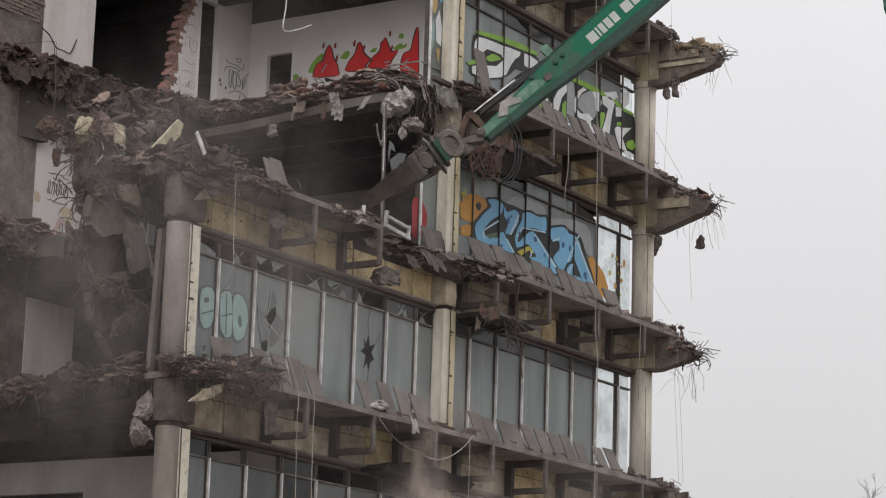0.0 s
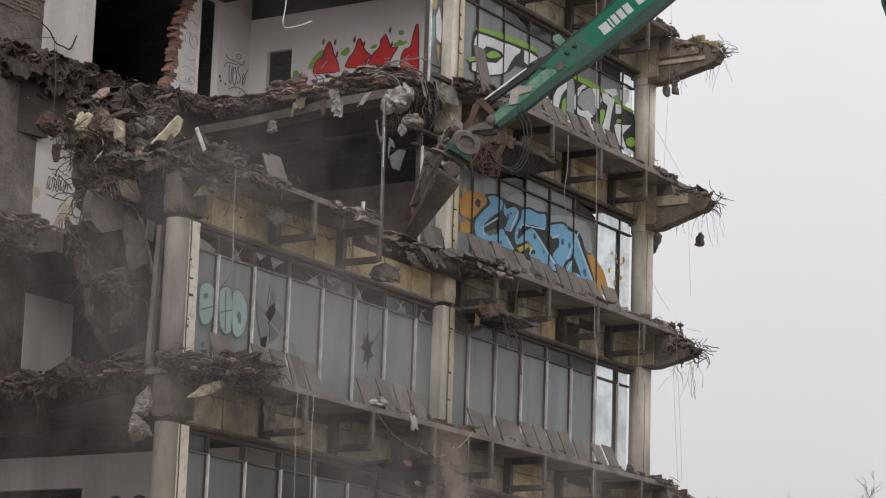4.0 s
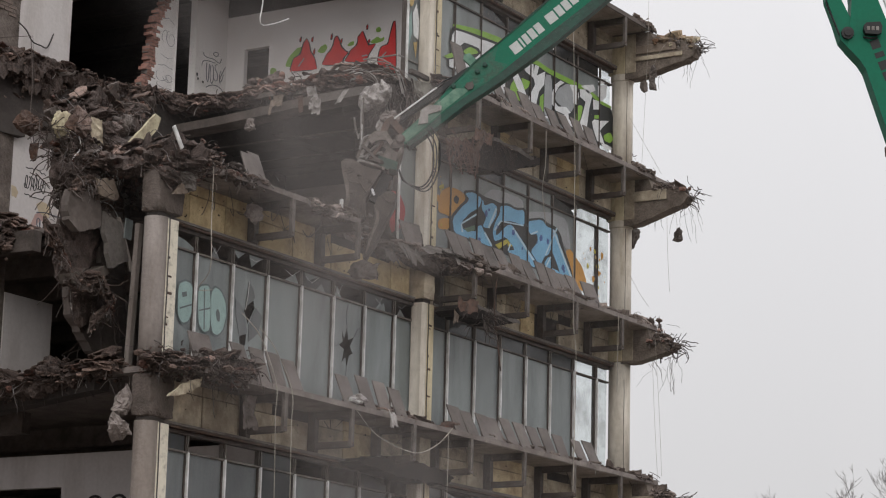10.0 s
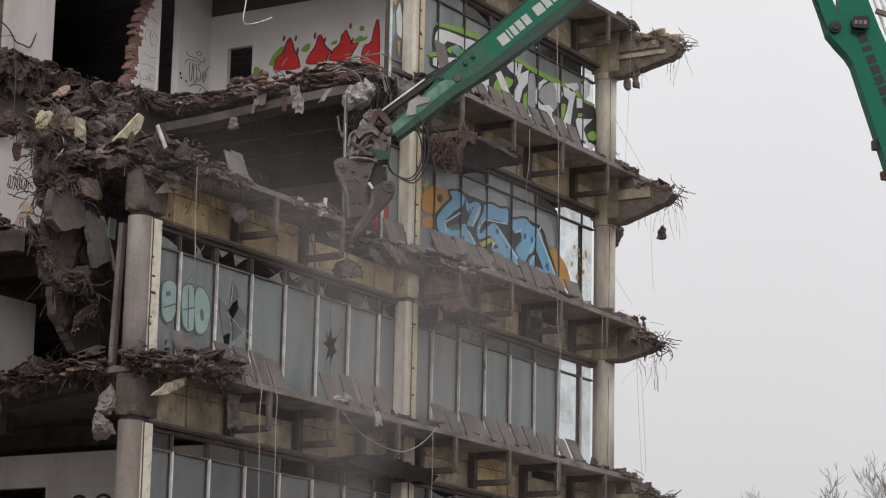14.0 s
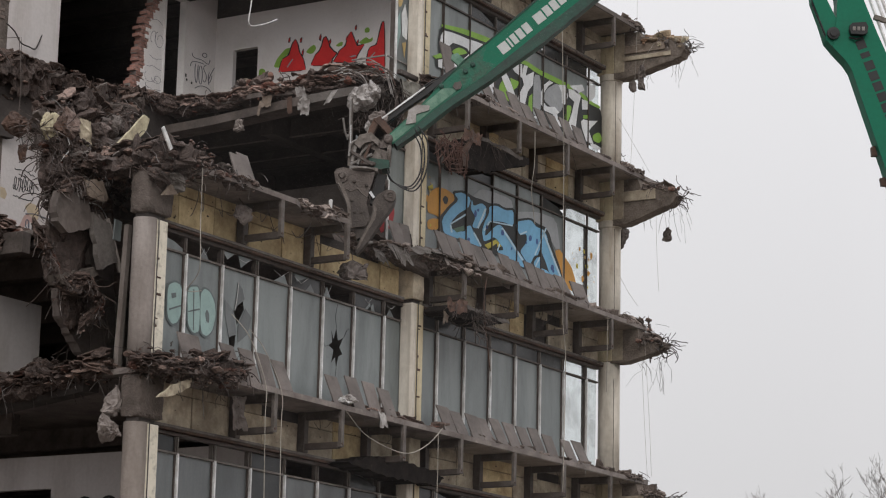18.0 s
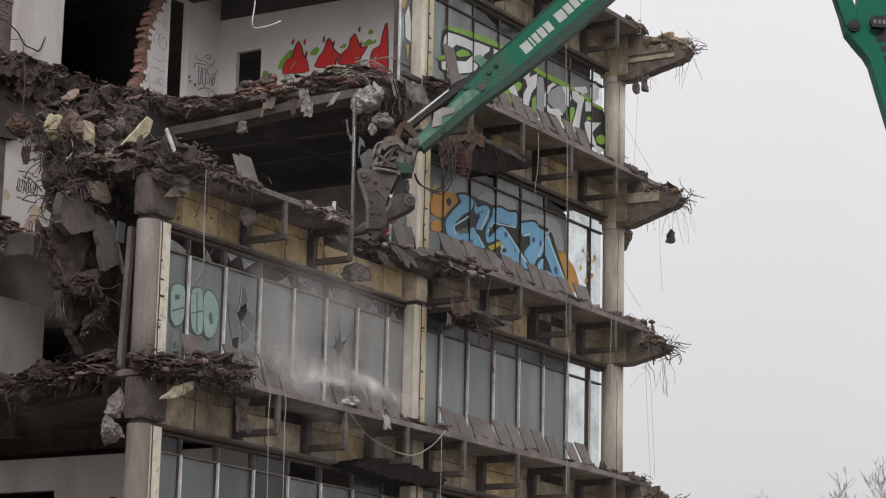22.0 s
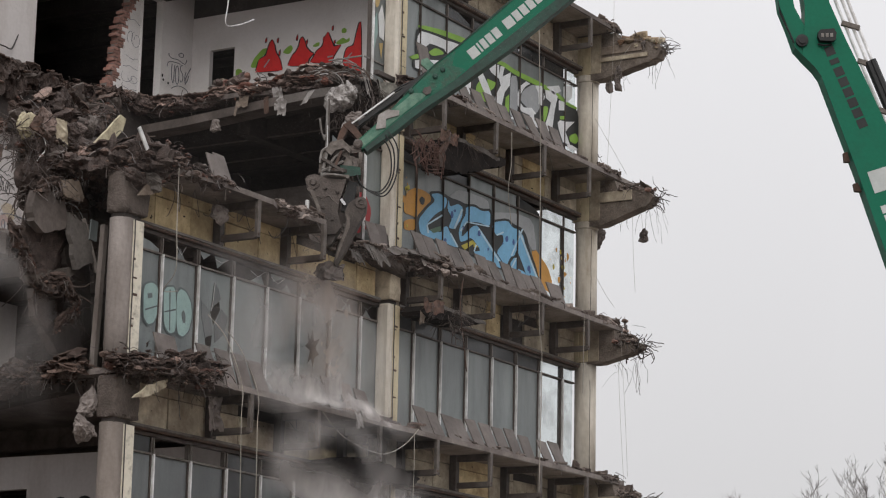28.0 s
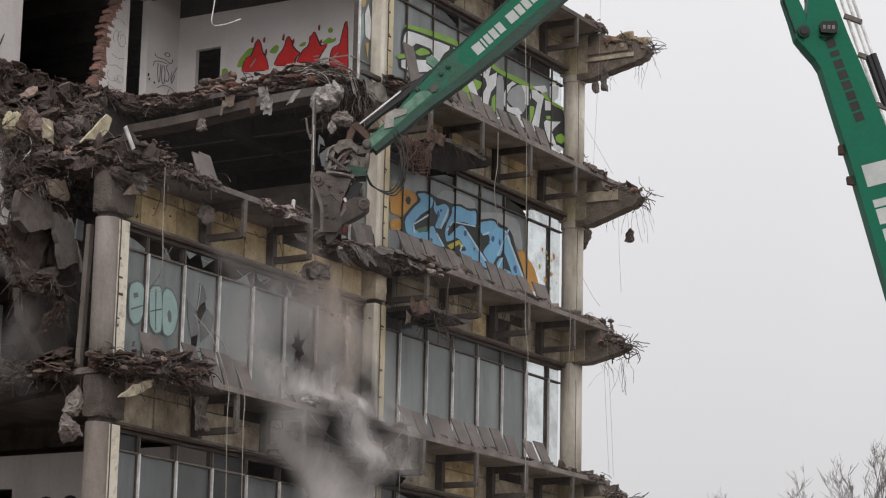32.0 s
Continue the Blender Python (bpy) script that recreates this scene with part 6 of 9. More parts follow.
def crumpled(p, size, seed, mat, label, name="sheeting", stretch=(1, 1, 1), turn=(0, 0, 0)):
    """A crumpled bundle of sheeting: sharp folds at three scales."""
    bm = bmesh.new()
    bmesh.ops.create_icosphere(bm, subdivisions=4, radius=1.0)
    off = Vector((seed * 3.3, seed * 1.9, 0))
    rnd = random.Random(seed)
    folds = [(Vector((rnd.gauss(0, 1), rnd.gauss(0, 1), rnd.gauss(0, 1))).normalized(), rnd.uniform(0.62, 1.0)) for _ in range(60)]
    for v in bm.verts:
        n = v.co.normalized()
        r = min([h / max(0.2, n.dot(f)) for f, h in folds] + [1.15])
        r += 0.28 * noise.noise(n * 1.6 + off) + 0.14 * noise.noise(n * 3.9 + off) - 0.13 * abs(noise.noise(n * 3.4 + off * 2)) - 0.05 * abs(noise.noise(n * 8 + off)) + 0.04
        v.co = Vector((n.x * stretch[0], n.y * stretch[1], n.z * stretch[2])) * r * size
    me = bpy.data.meshes.new(name)
    bm.to_mesh(me)
    bm.free()
    me.materials.append(mat)
    ob = new(name, me)
    ob.matrix_world = Matrix.Translation(p) @ Euler([radians(a) for a in turn]).to_matrix().to_4x4()
    return tagged(ob, label, "sheeting", "crumpled sheeting")


def drape(p, u, v, seed, mat, label, name="sheeting", amp=0.08, n=18, torn=0.12):
    """A thin torn sheet hanging from p, spanned by u and v, in folds."""
    p, u, v = Vector(p), Vector(u), Vector(v)
    nor = u.cross(v).normalized()
    rnd = random.Random(seed)
    top = []
    for i in range(n + 1):
        e = Vector((i * 6.0 / n, seed * 1.7, 0.3))
        cut0 = torn * (0.5 + 0.9 * noise.noise(e) + 0.25 * noise.noise(e * 3.1)) + rnd.uniform(0, 0.02)
        cut1 = 1 - torn * (0.5 + 0.9 * noise.noise(e + Vector((40, 0, 0))) + 0.3 * noise.noise(e * 3.7)) - rnd.uniform(0, 0.02)
        for j in range(n + 1):
            a, b = i / n, cut0 + (cut1 - cut0) * j / n
            q = p + u * a + v * b
            k = noise.noise(q * 2.2 + Vector((seed, 0, 0))) + 0.6 * abs(noise.noise(q * 5.5)) + 0.12 * noise.noise(q * 12)
            top.append(q + nor * k * amp + (u * noise.noise(q * 4) + v * noise.noise(q * 4.4)) * 0.06)
    m = n + 1
    vs = top + [q + nor * 0.006 for q in top]
    fs = []
    for i in range(n):
        for j in range(n):
            k = i * m + j
            fs += [(k, k + m, k + m + 1, k + 1), (m * m + k, m * m + k + 1, m * m + k + m + 1, m * m + k + m)]
    for i in range(n):
        for a, b in ((i, i + 1), (n * m + i, n * m + i + 1), (i * m, (i + 1) * m), (i * m + n, (i + 1) * m + n)):
            fs.append((a, b, m * m + b, m * m + a))
    return tagged(Geo().add(vs, fs).emit(name, mat), label, "sheeting", "crumpled sheeting")


L0, L1, L2, L3 = level(0), level(1), level(2), level(3)
# along the cut of the third level
heap([(7.1, 0.2, L2), (6.8, 1.4, L2), (6.6, 2.8, L2)], 0.45, 0.55, 620, 0.03, 0.24, 1, bars=16, bar_len=0.5, hang=0.3)
heap([(6.6, 2.8, L2), (6.6, 4.2, L2), (6.5, 5.3, L2), (5.2, 5.3, L2)], 0.3, 0.25, 300, 0.03, 0.2, 2, bars=18, hang=0.25)
heap([(5.6, 5.2, L2), (4.1, 5.6, L2 - 0.05), (2.6, 5.9, L2 - 0.05), (0, 6.7, L2)], 0.32, 0.28, 1250, 0.02, 0.2, 3, RUBBLE_DARK, bars=16, bar_len=0.6, hang=0.9)
# on the second level over the broken column
heap([(-0.2, -0.8, L1), (0.4, -0.85, L1), (1.1, -0.9, L1)], 0.18, 0.14, 200, 0.03, 0.2, 24, RUBBLE_DARK, bars=24, bar_len=0.35, hang=0.2, layers=0.4)
heap([(-1.3, 1.2, L1), (-0.95, 0.3, L1), (-0.55, -0.6, L1), (-0.05, -0.8, L1)], 0.42, 0.6, 1150, 0.02, 0.2, 4, RUBBLE_DARK, bars=55, bar_len=0.5, hang=0.35, layers=0.3)
heap([(2.4, 5.8, L1), (3.3, 5.6, L1)], 0.35, 0.25, 200, 0.03, 0.2, 5, bars=15, hang=0.35)
heap([(5.6, 0.1, L1 - 0.05), (6.6, 0.05, L1 - 0.05), (7.7, -0.4, L1 - 0.05), (8.9, -0.8, L1 - 0.05)], 0.35, 0.3, 420, 0.03, 0.22, 6, RUBBLE_PALE, bars=9, bar_len=0.5, hang=0.25)
heap([(2.6, -0.8, L1), (4.3, -0.8, L1)], 0.2, 0.12, 160, 0.02, 0.14, 7, RUBBLE_PALE, bars=8, bar_len=0.4, hang=0.15)
# on the first level round the broken column
heap([(0.6, 5.6, L0), (0.0, 3.6, L0), (-0.6, 1.8, L0), (-1.1, 0.4, L0)], 0.4, 0.35, 1000, 0.02, 0.18, 8, RUBBLE_DARK, bars=44, bar_len=0.7, hang=0.3)
heap([(-1.2, -0.2, L0), (-0.6, -0.8, L0), (0.5, -0.9, L0), (1.1, -0.9, L0)], 0.35, 0.42, 900, 0.02, 0.22, 9, RUBBLE_DARK, bars=60, bar_len=0.5, hang=0.3)
heap([(4.0, -0.8, L0), (6.0, -0.8, L0), (8.4, -0.8, L0)], 0.15, 0.12, 240, 0.02, 0.12, 10, bars=10, bar_len=0.3, hang=0.05)
heap([(7.4, -0.4, L2), (8.2, -0.7, L2), (9.1, -0.85, L2)], 0.25, 0.2, 260, 0.02, 0.16, 11, RUBBLE_DARK, bars=16, bar_len=0.4, hang=0.12)
heap([(9.0, -0.86, L1), (12.5, -0.88, L1), (15.9, -0.86, L1)], 0.1, 0.06, 160, 0.02, 0.11, 21, RUBBLE_PALE, label="crumbs strewn along the walkway edge", bars=6, bar_len=0.25, hang=0.05)
heap([(8.9, -0.86, L0), (12.5, -0.88, L0), (15.9, -0.86, L0)], 0.1, 0.06, 180, 0.02, 0.11, 22, RUBBLE_PALE, label="crumbs strewn along the walkway edge", bars=6, bar_len=0.25, hang=0.05)
heap([(9.2, -0.86, L2), (12.5, -0.88, L2), (15.9, -0.86, L2)], 0.1, 0.05, 140, 0.02, 0.1, 23, RUBBLE_PALE, label="crumbs strewn along the walkway edge", bars=4, bar_len=0.25, hang=0.05)
# broken ends past the last column
for k, zz, tip in ((0, L0, 1.6), (1, L1, 1.55), (2, L2, 1.86), (3, L3, 2.03)):
    heap([(16.05, -1.1, zz - 0.36), (16.1, -1.45, zz - 0.40), (16.12, -tip, zz - 0.50)], 0.16, 0.15, 220, 0.02, 0.2, 30 + k, RUBBLE_PALE if k < 3 else CREAM_CRUMBS, bars=14, bar_len=0.35, hang=0.12)
    heap([(15.2, -0.92, zz), (15.9, -0.95, zz), (16.3, -0.95, zz - 0.02)], 0.1, 0.09, 90, 0.02, 0.12, 130 + k, RUBBLE_PALE, label="crumbs at the broken slab corner", bars=8, bar_len=0.25, hang=0.05)
    tangle((16.15, -tip - 0.08, zz - 0.52), 20, 0.36, 50 + k, 0.010, 0.35, (0.1, -1.6, 0.15))
    tangle((16.15, -tip + 0.05, zz - 0.60), 12, 0.30, 57 + k, 0.012, 0.2, (0.1, -1.4, -0.3))
    tangle((16.2, -tip + 0.1, zz - 0.75), 9, 0.8, 55 + k, 0.004, 1.8, (0.2, -0.3, -0.6))
    tangle((16.3, -0.95, zz - 0.85), 8, 0.45, 60 + k, 0.004, 1.0, (0.1, -0.3, -0.5))

# ---- excavator: stick, crusher and boom move in one upright plane ----
RIGHT, AHEAD = Vector((0.5227, -0.8525, 0)), Vector((0.8525, 0.5227, 0))
PLANE_AT = Vector((5.633, -2.128, 0))
S = 0.01082
BASE = PLANE_AT + RIGHT * 11.9


def in_plane(u, v, angle, spin=0.0):
    """A pose in the excavator's space: u to the right and v up in its plane, turned by angle; spin about its own long axis."""
    x, y = RIGHT, Vector((0, 0, 1))
    m = Matrix.Identity(4)
    m.col[0], m.col[1], m.col[2] = (*x, 0), (*y, 0), (*(-AHEAD), 0)
    m.translation = PLANE_AT + RIGHT * u + Vector((0, 0, v)) - BASE
    return m @ pose(0, 0, 0, 0, 0, angle) @ pose(0, 0, 0, spin, 0, 0)


excavator = thing("excavator", "dark green high-reach demolition excavator with a crusher", "excavator", at=BASE)


def sp(s, n):
    return (s - 53.8) * S, (n - 8.7) * S


def flat(g, pts, z0, z1, f=sp):
    """Outline in the side view, between depths z0 (far) and z1 (near)."""
    return g.prism([f(*p) for p in pts], z1 - z0, Matrix.Translation((0, 0, z1)))


def bar(g, a, b, w, z0, z1, f=sp):
    """A straight strip from a to b, w wide."""
    a, b = Vector(f(*a)), Vector(f(*b))
    d = (b - a).normalized()
    n = Vector((-d.y, d.x)) * w * 0.5
    return g.prism([a - n, b - n, b + n, a + n], z1 - z0, Matrix.Translation((0, 0, z1)))


STICK_OUT = [(-4, -6), (40, -4), (94, 0), (201, -4), (316, 1), (430, 5), (800, 22), (860, 50), (800, 84), (358, 50), (246, 41), (190, 39), (150, 34), (112, 27), (73, 20), (40, 16), (0, 12)]
stick = part("stick", flat(Geo(), STICK_OUT, -0.16, 0.16), GREEN, excavator, "dark green welded box-section stick")
part("scraped_tip", flat(Geo(), [(-3, -5), (94, 1), (201, -3), (230, 0), (214, 20), (236, 38), (190, 38), (112, 26), (40, 15), (1, 11)], 0.1602, 0.1642), GREEN_TIP, stick, "scraped dirty green paint on the stick end")
part("worn_tip", flat(Geo(), [(-2, -4), (40, -2), (94, 2), (150, 4), (128, 22), (104, 20), (73, 18), (40, 14), (2, 10)], 0.1645, 0.170), GREEN_WORN, stick, "rubbed pale green paint near the tip")
part("bottom_flange", flat(Geo(), [(0, -14), (60, -15), (123, -13), (201, -17), (316, -18), (430, -12), (800, 4), (800, 22), (430, 5), (316, 1), (201, -4), (94, 0), (40, -4), (0, -6)], -0.17, 0.17), GREEN_DARK, stick, "dark underside flange")
part("top_flange", flat(Geo(), [(112, 27), (190, 39), (246, 41), (358, 50), (800, 84), (800, 87), (358, 53), (246, 43), (190, 41), (112, 29)], -0.18, 0.18), GREEN_DARK, stick)
part("side_plate", flat(Geo(), [(36, 8), (52, 0), (62, 12), (84, 4), (90, 10), (74, 24), (56, 26)], 0.17, 0.20), PALE_PLATE, stick, "pale bent cover plate")
part("lug", flat(Geo(), [(178, 34), (194, 28), (190, 60), (180, 64), (174, 58)], -0.05, 0.05), GREEN_WORN, stick, "pale green lug with a hose clamp")
part("bolt_block", flat(Geo(), [(144, 5), (152, 2), (158, 6), (160, 13), (154, 15), (150, 17), (143, 13)], 0.161, 0.2), STEEL, stick, "dark bolted bracket")
for s_, n_ in ((178, 22), (196, 24), (128, 26)):
    part("bolt", Geo().lathe([(0.05, 0.16), (0.05, 0.2), (0.03, 0.21)], pose(*sp(s_, n_), 0), 8), GREEN_DARK, stick)
part("guide_rod", bar(Geo(), (10, 43), (104, 43), 0.026, 0.1, 0.15), ALU, stick, "bright worn guide rail")
part("hose_guard", flat(Geo(), [(18, 33), (60, 33), (100, 31), (150, 35), (172, 41), (150, 42), (96, 40), (20, 40)], -0.1, 0.1), RUBBER, stick, "black hose guard")
part("linkage", flat(Geo(), [(-3, 51), (11, 49), (12, 28), (11, 6), (2, 8), (0, 30)], -0.12, 0.12), RUST, stick, "rusty crusher linkage")
part("linkage", flat(Geo(), [(-3, 51), (0, 40), (-20, 30), (-40, 16), (-58, 13), (-57, 28), (-32, 33), (-16, 45)], -0.1, 0.1), RUST, stick, "rusty crusher linkage")
part("linkage", flat(Geo(), [(11, 6), (-10, -8), (-36, 8), (-58, 14), (-40, 20), (-12, 10)], -0.15, 0.15), CRUSHER, stick, "worn crusher hinge plate")
part("pin", Geo().lathe([(0.09, -0.2), (0.09, 0.2), (0.05, 0.22)], pose(*sp(-4, 6), 0), 12), CRUSHER, stick)
for zz in (-0.1, 0.05):
    part("hose", Geo().tube([(*sp(150 - i * 14, 40 + 7 * math.sin(i * 0.5)), zz + 0.03 * math.sin(i)) for i in range(11)], 0.018, 6), RUBBER, stick)


def spline(points, steps=7):
    """A smooth line through the points."""
    pts, out = [Vector(p) for p in points], []
    for i in range(len(pts) - 1):
        a, b, c, d = pts[max(0, i - 1)], pts[i], pts[i + 1], pts[min(len(pts) - 1, i + 2)]
        for j in range(steps):
            t = j / steps
            out.append(0.5 * ((2 * b) + (c - a) * t + (2 * a - 5 * b + 4 * c - d) * t * t + (3 * b - a - 3 * c + d) * t ** 3))
    return out + [pts[-1]]


for j, k in enumerate((0, 6, 13)):
    loop = [(38 + k, -10), (32 + k, -40 - k * 0.3), (6 + k * 0.4, -74 - k * 0.7), (-26, -84 - k), (-44, -58 - k * 0.4), (-40, -38)]
    part("hose_loop", Geo().tube(spline([(*sp(*q), 0.12 + 0.06 * j) for q in loop]), 0.015, 6), RUBBER, stick, "hanging black hydraulic hose")
# the fleet lettering is kept as plain pale blocks
s0 = 250
for i, wd in enumerate((18, 4, 10, 12, 13, 0, 19, 13, 13, 13, 11, 13)):
    if wd:
        c = s0 + wd / 2
        h = 9.5
        up = 4.5 + 0.075 * (c - 250)
        part("letter_block", flat(Geo(), [(c - wd / 2, 11 + up - h), (c + wd / 2, 11 + up - h), (c + wd / 2, 11 + up + h), (c - wd / 2, 11 + up + h)], 0.161, 0.165), LETTER, stick)
    s0 += (wd or 7) + 3.2


def cp(s, n):
    return s * S, n * S


# crusher: its long axis is local x, from the rotator to the jaw tips
crusher = part("crusher", flat(Geo(), [(-20, -18), (-10, -32), (14, -34), (30, -34), (34, 26), (18, 30), (0, 22), (-14, 12)], -0.16, 0.16, cp), CAST, excavator, "worn grey-brown demolition crusher with a dusty cast head")
part("rotator", Geo().lathe([(0.2, 0.0), (0.24, 0.02), (0.24, 0.08), (0.2, 0.1)], pose(0.22, 0, 0, 0, 90, 0), 20), CRUSHER, crusher)
part("collar", flat(Geo(), [(14, 2), (16, 38), (30, 40), (36, 8)], -0.17, 0.17, cp), GREEN_DARK, crusher, "dark green rotator collar")
part("rim", flat(Geo(), [(30, -30), (32, 20), (38, 20), (36, -30)], -0.19, 0.19, cp), STEEL_LIT, crusher, "bright worn flange")
for j, (a, b) in enumerate((((-14, -20), (24, -26)), ((-10, 4), (26, -8)), ((6, -30), (28, 10)))):
    part("hydraulic_pipe", bar(Geo(), a, b, 0.05, 0.16 + 0.02 * j, 0.21 + 0.02 * j, cp), (STEEL_LIT, RUST, STEEL)[j], crusher)
for zz in (-0.2, 0.13):
    part("cheek_plate", flat(Geo(), [(38, -52), (34, -40), (40, -14), (40, 15), (56, 12), (76, 6), (98, 4), (124, 12), (136, 4), (140, -24), (100, -30), (82, -38), (62, -46), (52, -54), (44, -56)], zz, zz + 0.07, cp), CRUSHER, crusher, "worn steel cheek plate")
part("fixed_jaw", flat(Geo(), [(90, -26), (126, -22), (142, -15), (158, -10), (154, -3), (140, 3), (124, 10), (96, 4)], -0.13, 0.13, cp), CRUSHER_DARK, crusher, "scuffed lower jaw")
moving_jaw = part("moving_jaw", flat(Geo(), [(70, 36), (70, 46), (78, 54), (90, 53), (108, 46), (134, 35), (164, 24), (192, 9), (186, 4), (160, 9), (132, 17), (112, 20), (98, 16), (82, 22)], -0.19, 0.19, cp), CRUSHER_DARK, crusher, "scuffed curved moving jaw")
part("scuffed_edge", flat(Geo(), [(100, 18), (112, 22), (132, 19), (160, 11), (184, 6), (180, 10), (150, 18), (124, 27), (106, 26)], 0.1905, 0.197, cp), CAST, moving_jaw, "bright rubbed edge of the jaw")
part("jaw_boss", Geo().lathe([(0.11, 0.19), (0.11, 0.215), (0.06, 0.22), (0.06, 0.2), (0.035, 0.2), (0.035, 0.225)], pose(*cp(80, 44), 0), 16), CRUSHER, moving_jaw, "round pin boss of the jaw")
for s_, n_ in ((118, 14), (140, 13), (160, 10)):
    part("tooth", Geo().lathe([(0.05, 0), (0.02, 0.09)], pose(*cp(s_, n_), 0, -90, 0, 0), 6), STEEL_LIT, crusher)
part("wear_plate", flat(Geo(), [(80, -36), (100, -29), (140, -23), (136, 3), (124, 11), (98, 3), (84, 5), (76, -6), (72, -20), (74, -32)], 0.2005, 0.212, cp), CRUSHER_DARK, crusher, "darker scuffed wear plate")
part("boss", Geo().lathe([(0.12, 0.2), (0.12, 0.225), (0.07, 0.23), (0.07, 0.205), (0.045, 0.205), (0.045, 0.24)], pose(*cp(50, -42), 0), 18), CRUSHER, crusher, "round pin boss")
# flat black patches paint the shade of recesses on the head
for rec in ([(-8, -22), (4, -26), (8, -14), (-3, -10)], [(12, -2), (22, -10), (26, 4), (15, 10)], [(-4, 2), (6, -2), (6, 10), (0, 12)]):
    part("head_recess", flat(Geo(), rec, 0.1605, 0.166, cp), SHADE_AND_SCAR, crusher, "flat black patch painted as a shaded recess of the head")
part("valve_block", flat(Geo(), [(-4, 20), (12, 24), (20, 40), (2, 38)], -0.14, 0.16, cp), CRUSHER, crusher, "dusty valve block")
part("side_ring", Geo().lathe([(0.08, 0), (0.2, 0), (0.22, 0.03), (0.2, 0.07), (0.12, 0.07), (0.1, 0.02)], pose(*cp(4, 34), 0, -90, 0, 0), 20), CAST, crusher, "pale cast ring on the head")
part("side_ring", Geo().lathe([(0.06, 0), (0.13, 0), (0.14, 0.02), (0.12, 0.05), (0.08, 0.05)], pose(*cp(58, 34), 0, -90, 0, 0), 16), CRUSHER, crusher, "worn ring round the cylinder end")
# ridges in paler steel, so that edge highlights are in the colour
for rib in ([(-18, -16, 0.17), (-8, -30, 0.18), (14, -32, 0.18)], [(-14, 10, 0.17), (6, -10, 0.2), (28, -16, 0.2)], [(8, 8, 0.19), (20, -12, 0.2), (28, -28, 0.19)]):
    part("cast_rib", Geo().tube(spline([(*cp(a, b), c) for a, b, c in rib], 5), 0.025, 6), STEEL_LIT, crusher)
part("cylinder", bar(Geo(), (40, 27), (94, 18), 0.2, -0.08, 0.08, cp), RUBBER, crusher, "black hydraulic cylinder")
part("cylinder_rod", bar(Geo(), (74, 8), (84, 16), 0.05, 0.1, 0.16, cp), CHROME, crusher, "bright hydraulic rod")
for s_, n_ in ((48, -42),):
    part("pin", Geo().lathe([(0.07, -0.22), (0.07, 0.22), (0.03, 0.23)], pose(*cp(s_, n_), 0), 12), CRUSHER_DARK, crusher)
# edge plates, bolts and a hollow on the wedge-shaped body
for zz in (-0.19, 0.19):
    part("edge_plate", flat(Geo(), [(44, -56), (52, -54), (82, -38), (100, -30), (140, -24), (140, -19), (100, -24), (80, -32), (52, -47)], zz - 0.03, zz + 0.03, cp), CAST, crusher, "rubbed edge of the cheek plate")
part("scalloped_edge", Geo().tube(spline([(*cp(72, -34), 0.213), (*cp(76, -24), 0.213), (*cp(71, -14), 0.213), (*cp(78, -6), 0.213), (*cp(85, 4), 0.213)], 5), 0.012, 5), CAST, crusher, "worn weld edge of the wear plate")
for s_, n_ in ((58, -20), (64, 2), (112, -16), (112, -4), (92, -22)):
    part("bolt", Geo().lathe([(0.035, 0.2), (0.035, 0.235), (0.02, 0.24)], pose(*cp(s_, n_), 0), 6), CRUSHER_DARK, crusher)
part("yoke", flat(Geo(), [(-30, 4), (-24, -16), (-8, -24), (0, -14), (-10, -6), (-14, 8), (-6, 18), (-16, 20)], 0.1, 0.24, cp), CAST, crusher, "pale cast yoke arm")
part("yoke", flat(Geo(), [(-30, 4), (-24, -16), (-8, -24), (0, -14), (-10, -6), (-14, 8), (-6, 18), (-16, 20)], -0.24, -0.1, cp), CAST, crusher, "pale cast yoke arm")
part("wear_disc", Geo().lathe([(0.27, 0.0), (0.3, 0.015), (0.3, 0.04), (0.26, 0.055)], pose(*cp(33, -6), 0, 0, 90, 0), 24), STEEL_LIT, crusher, "bright rubbed turntable flange")
# wide at the head, narrowing to the tips
for ob in (crusher, *crusher.children, *moving_jaw.children):
    for v in ob.data.vertices:
        v.co.z *= 1.36 - 0.72 * max(0.0, min(1.0, (v.co.x / S - 40) / 150))


def bp(x, y):
    """Boom outline, from the pin, right and down."""
    return (x - 1416) * S, (63 - y) * S


BOOM_OUT = [(1405, -340), (1412, -200), (1420, -60), (1426, 0), (1424, 34), (1418, 88), (1440, 112), (1450, 128), (1505, 300), (1568, 515), (1700, 960), (1830, 1400),
            (1930, 1400), (1810, 960), (1672, 500), (1600, 300), (1568, 236), (1525, 128), (1496, 60), (1470, -8), (1450, -200), (1430, -345)]
boom = part("boom", flat(Geo(), BOOM_OUT, -0.22, 0.22, bp), GREEN, excavator, "dark green box-section main boom")
part("head_strut", flat(Geo(), [(1374, -340), (1362, -200), (1382, 0), (1396, 40), (1406, 74), (1418, 88), (1428, 60), (1424, 34), (1408, 0), (1398, -60), (1393, -200), (1400, -340)], -0.2, 0.2, bp), GREEN, boom, "green strut of the boom head")
part("pin_boss", Geo().lathe([(0.12, 0.2), (0.12, 0.27), (0.07, 0.275), (0.07, 0.3)], pose(*bp(1418, 63), 0), 16), RUBBER, boom)
lamp = part("lamp_housing", flat(Geo(), [(1446, 50), (1450, 46), (1474, 44), (1478, 52), (1476, 64), (1470, 67), (1448, 66), (1445, 58)], 0.22, 0.36, bp), RUBBER, boom, "black work lamp housing")
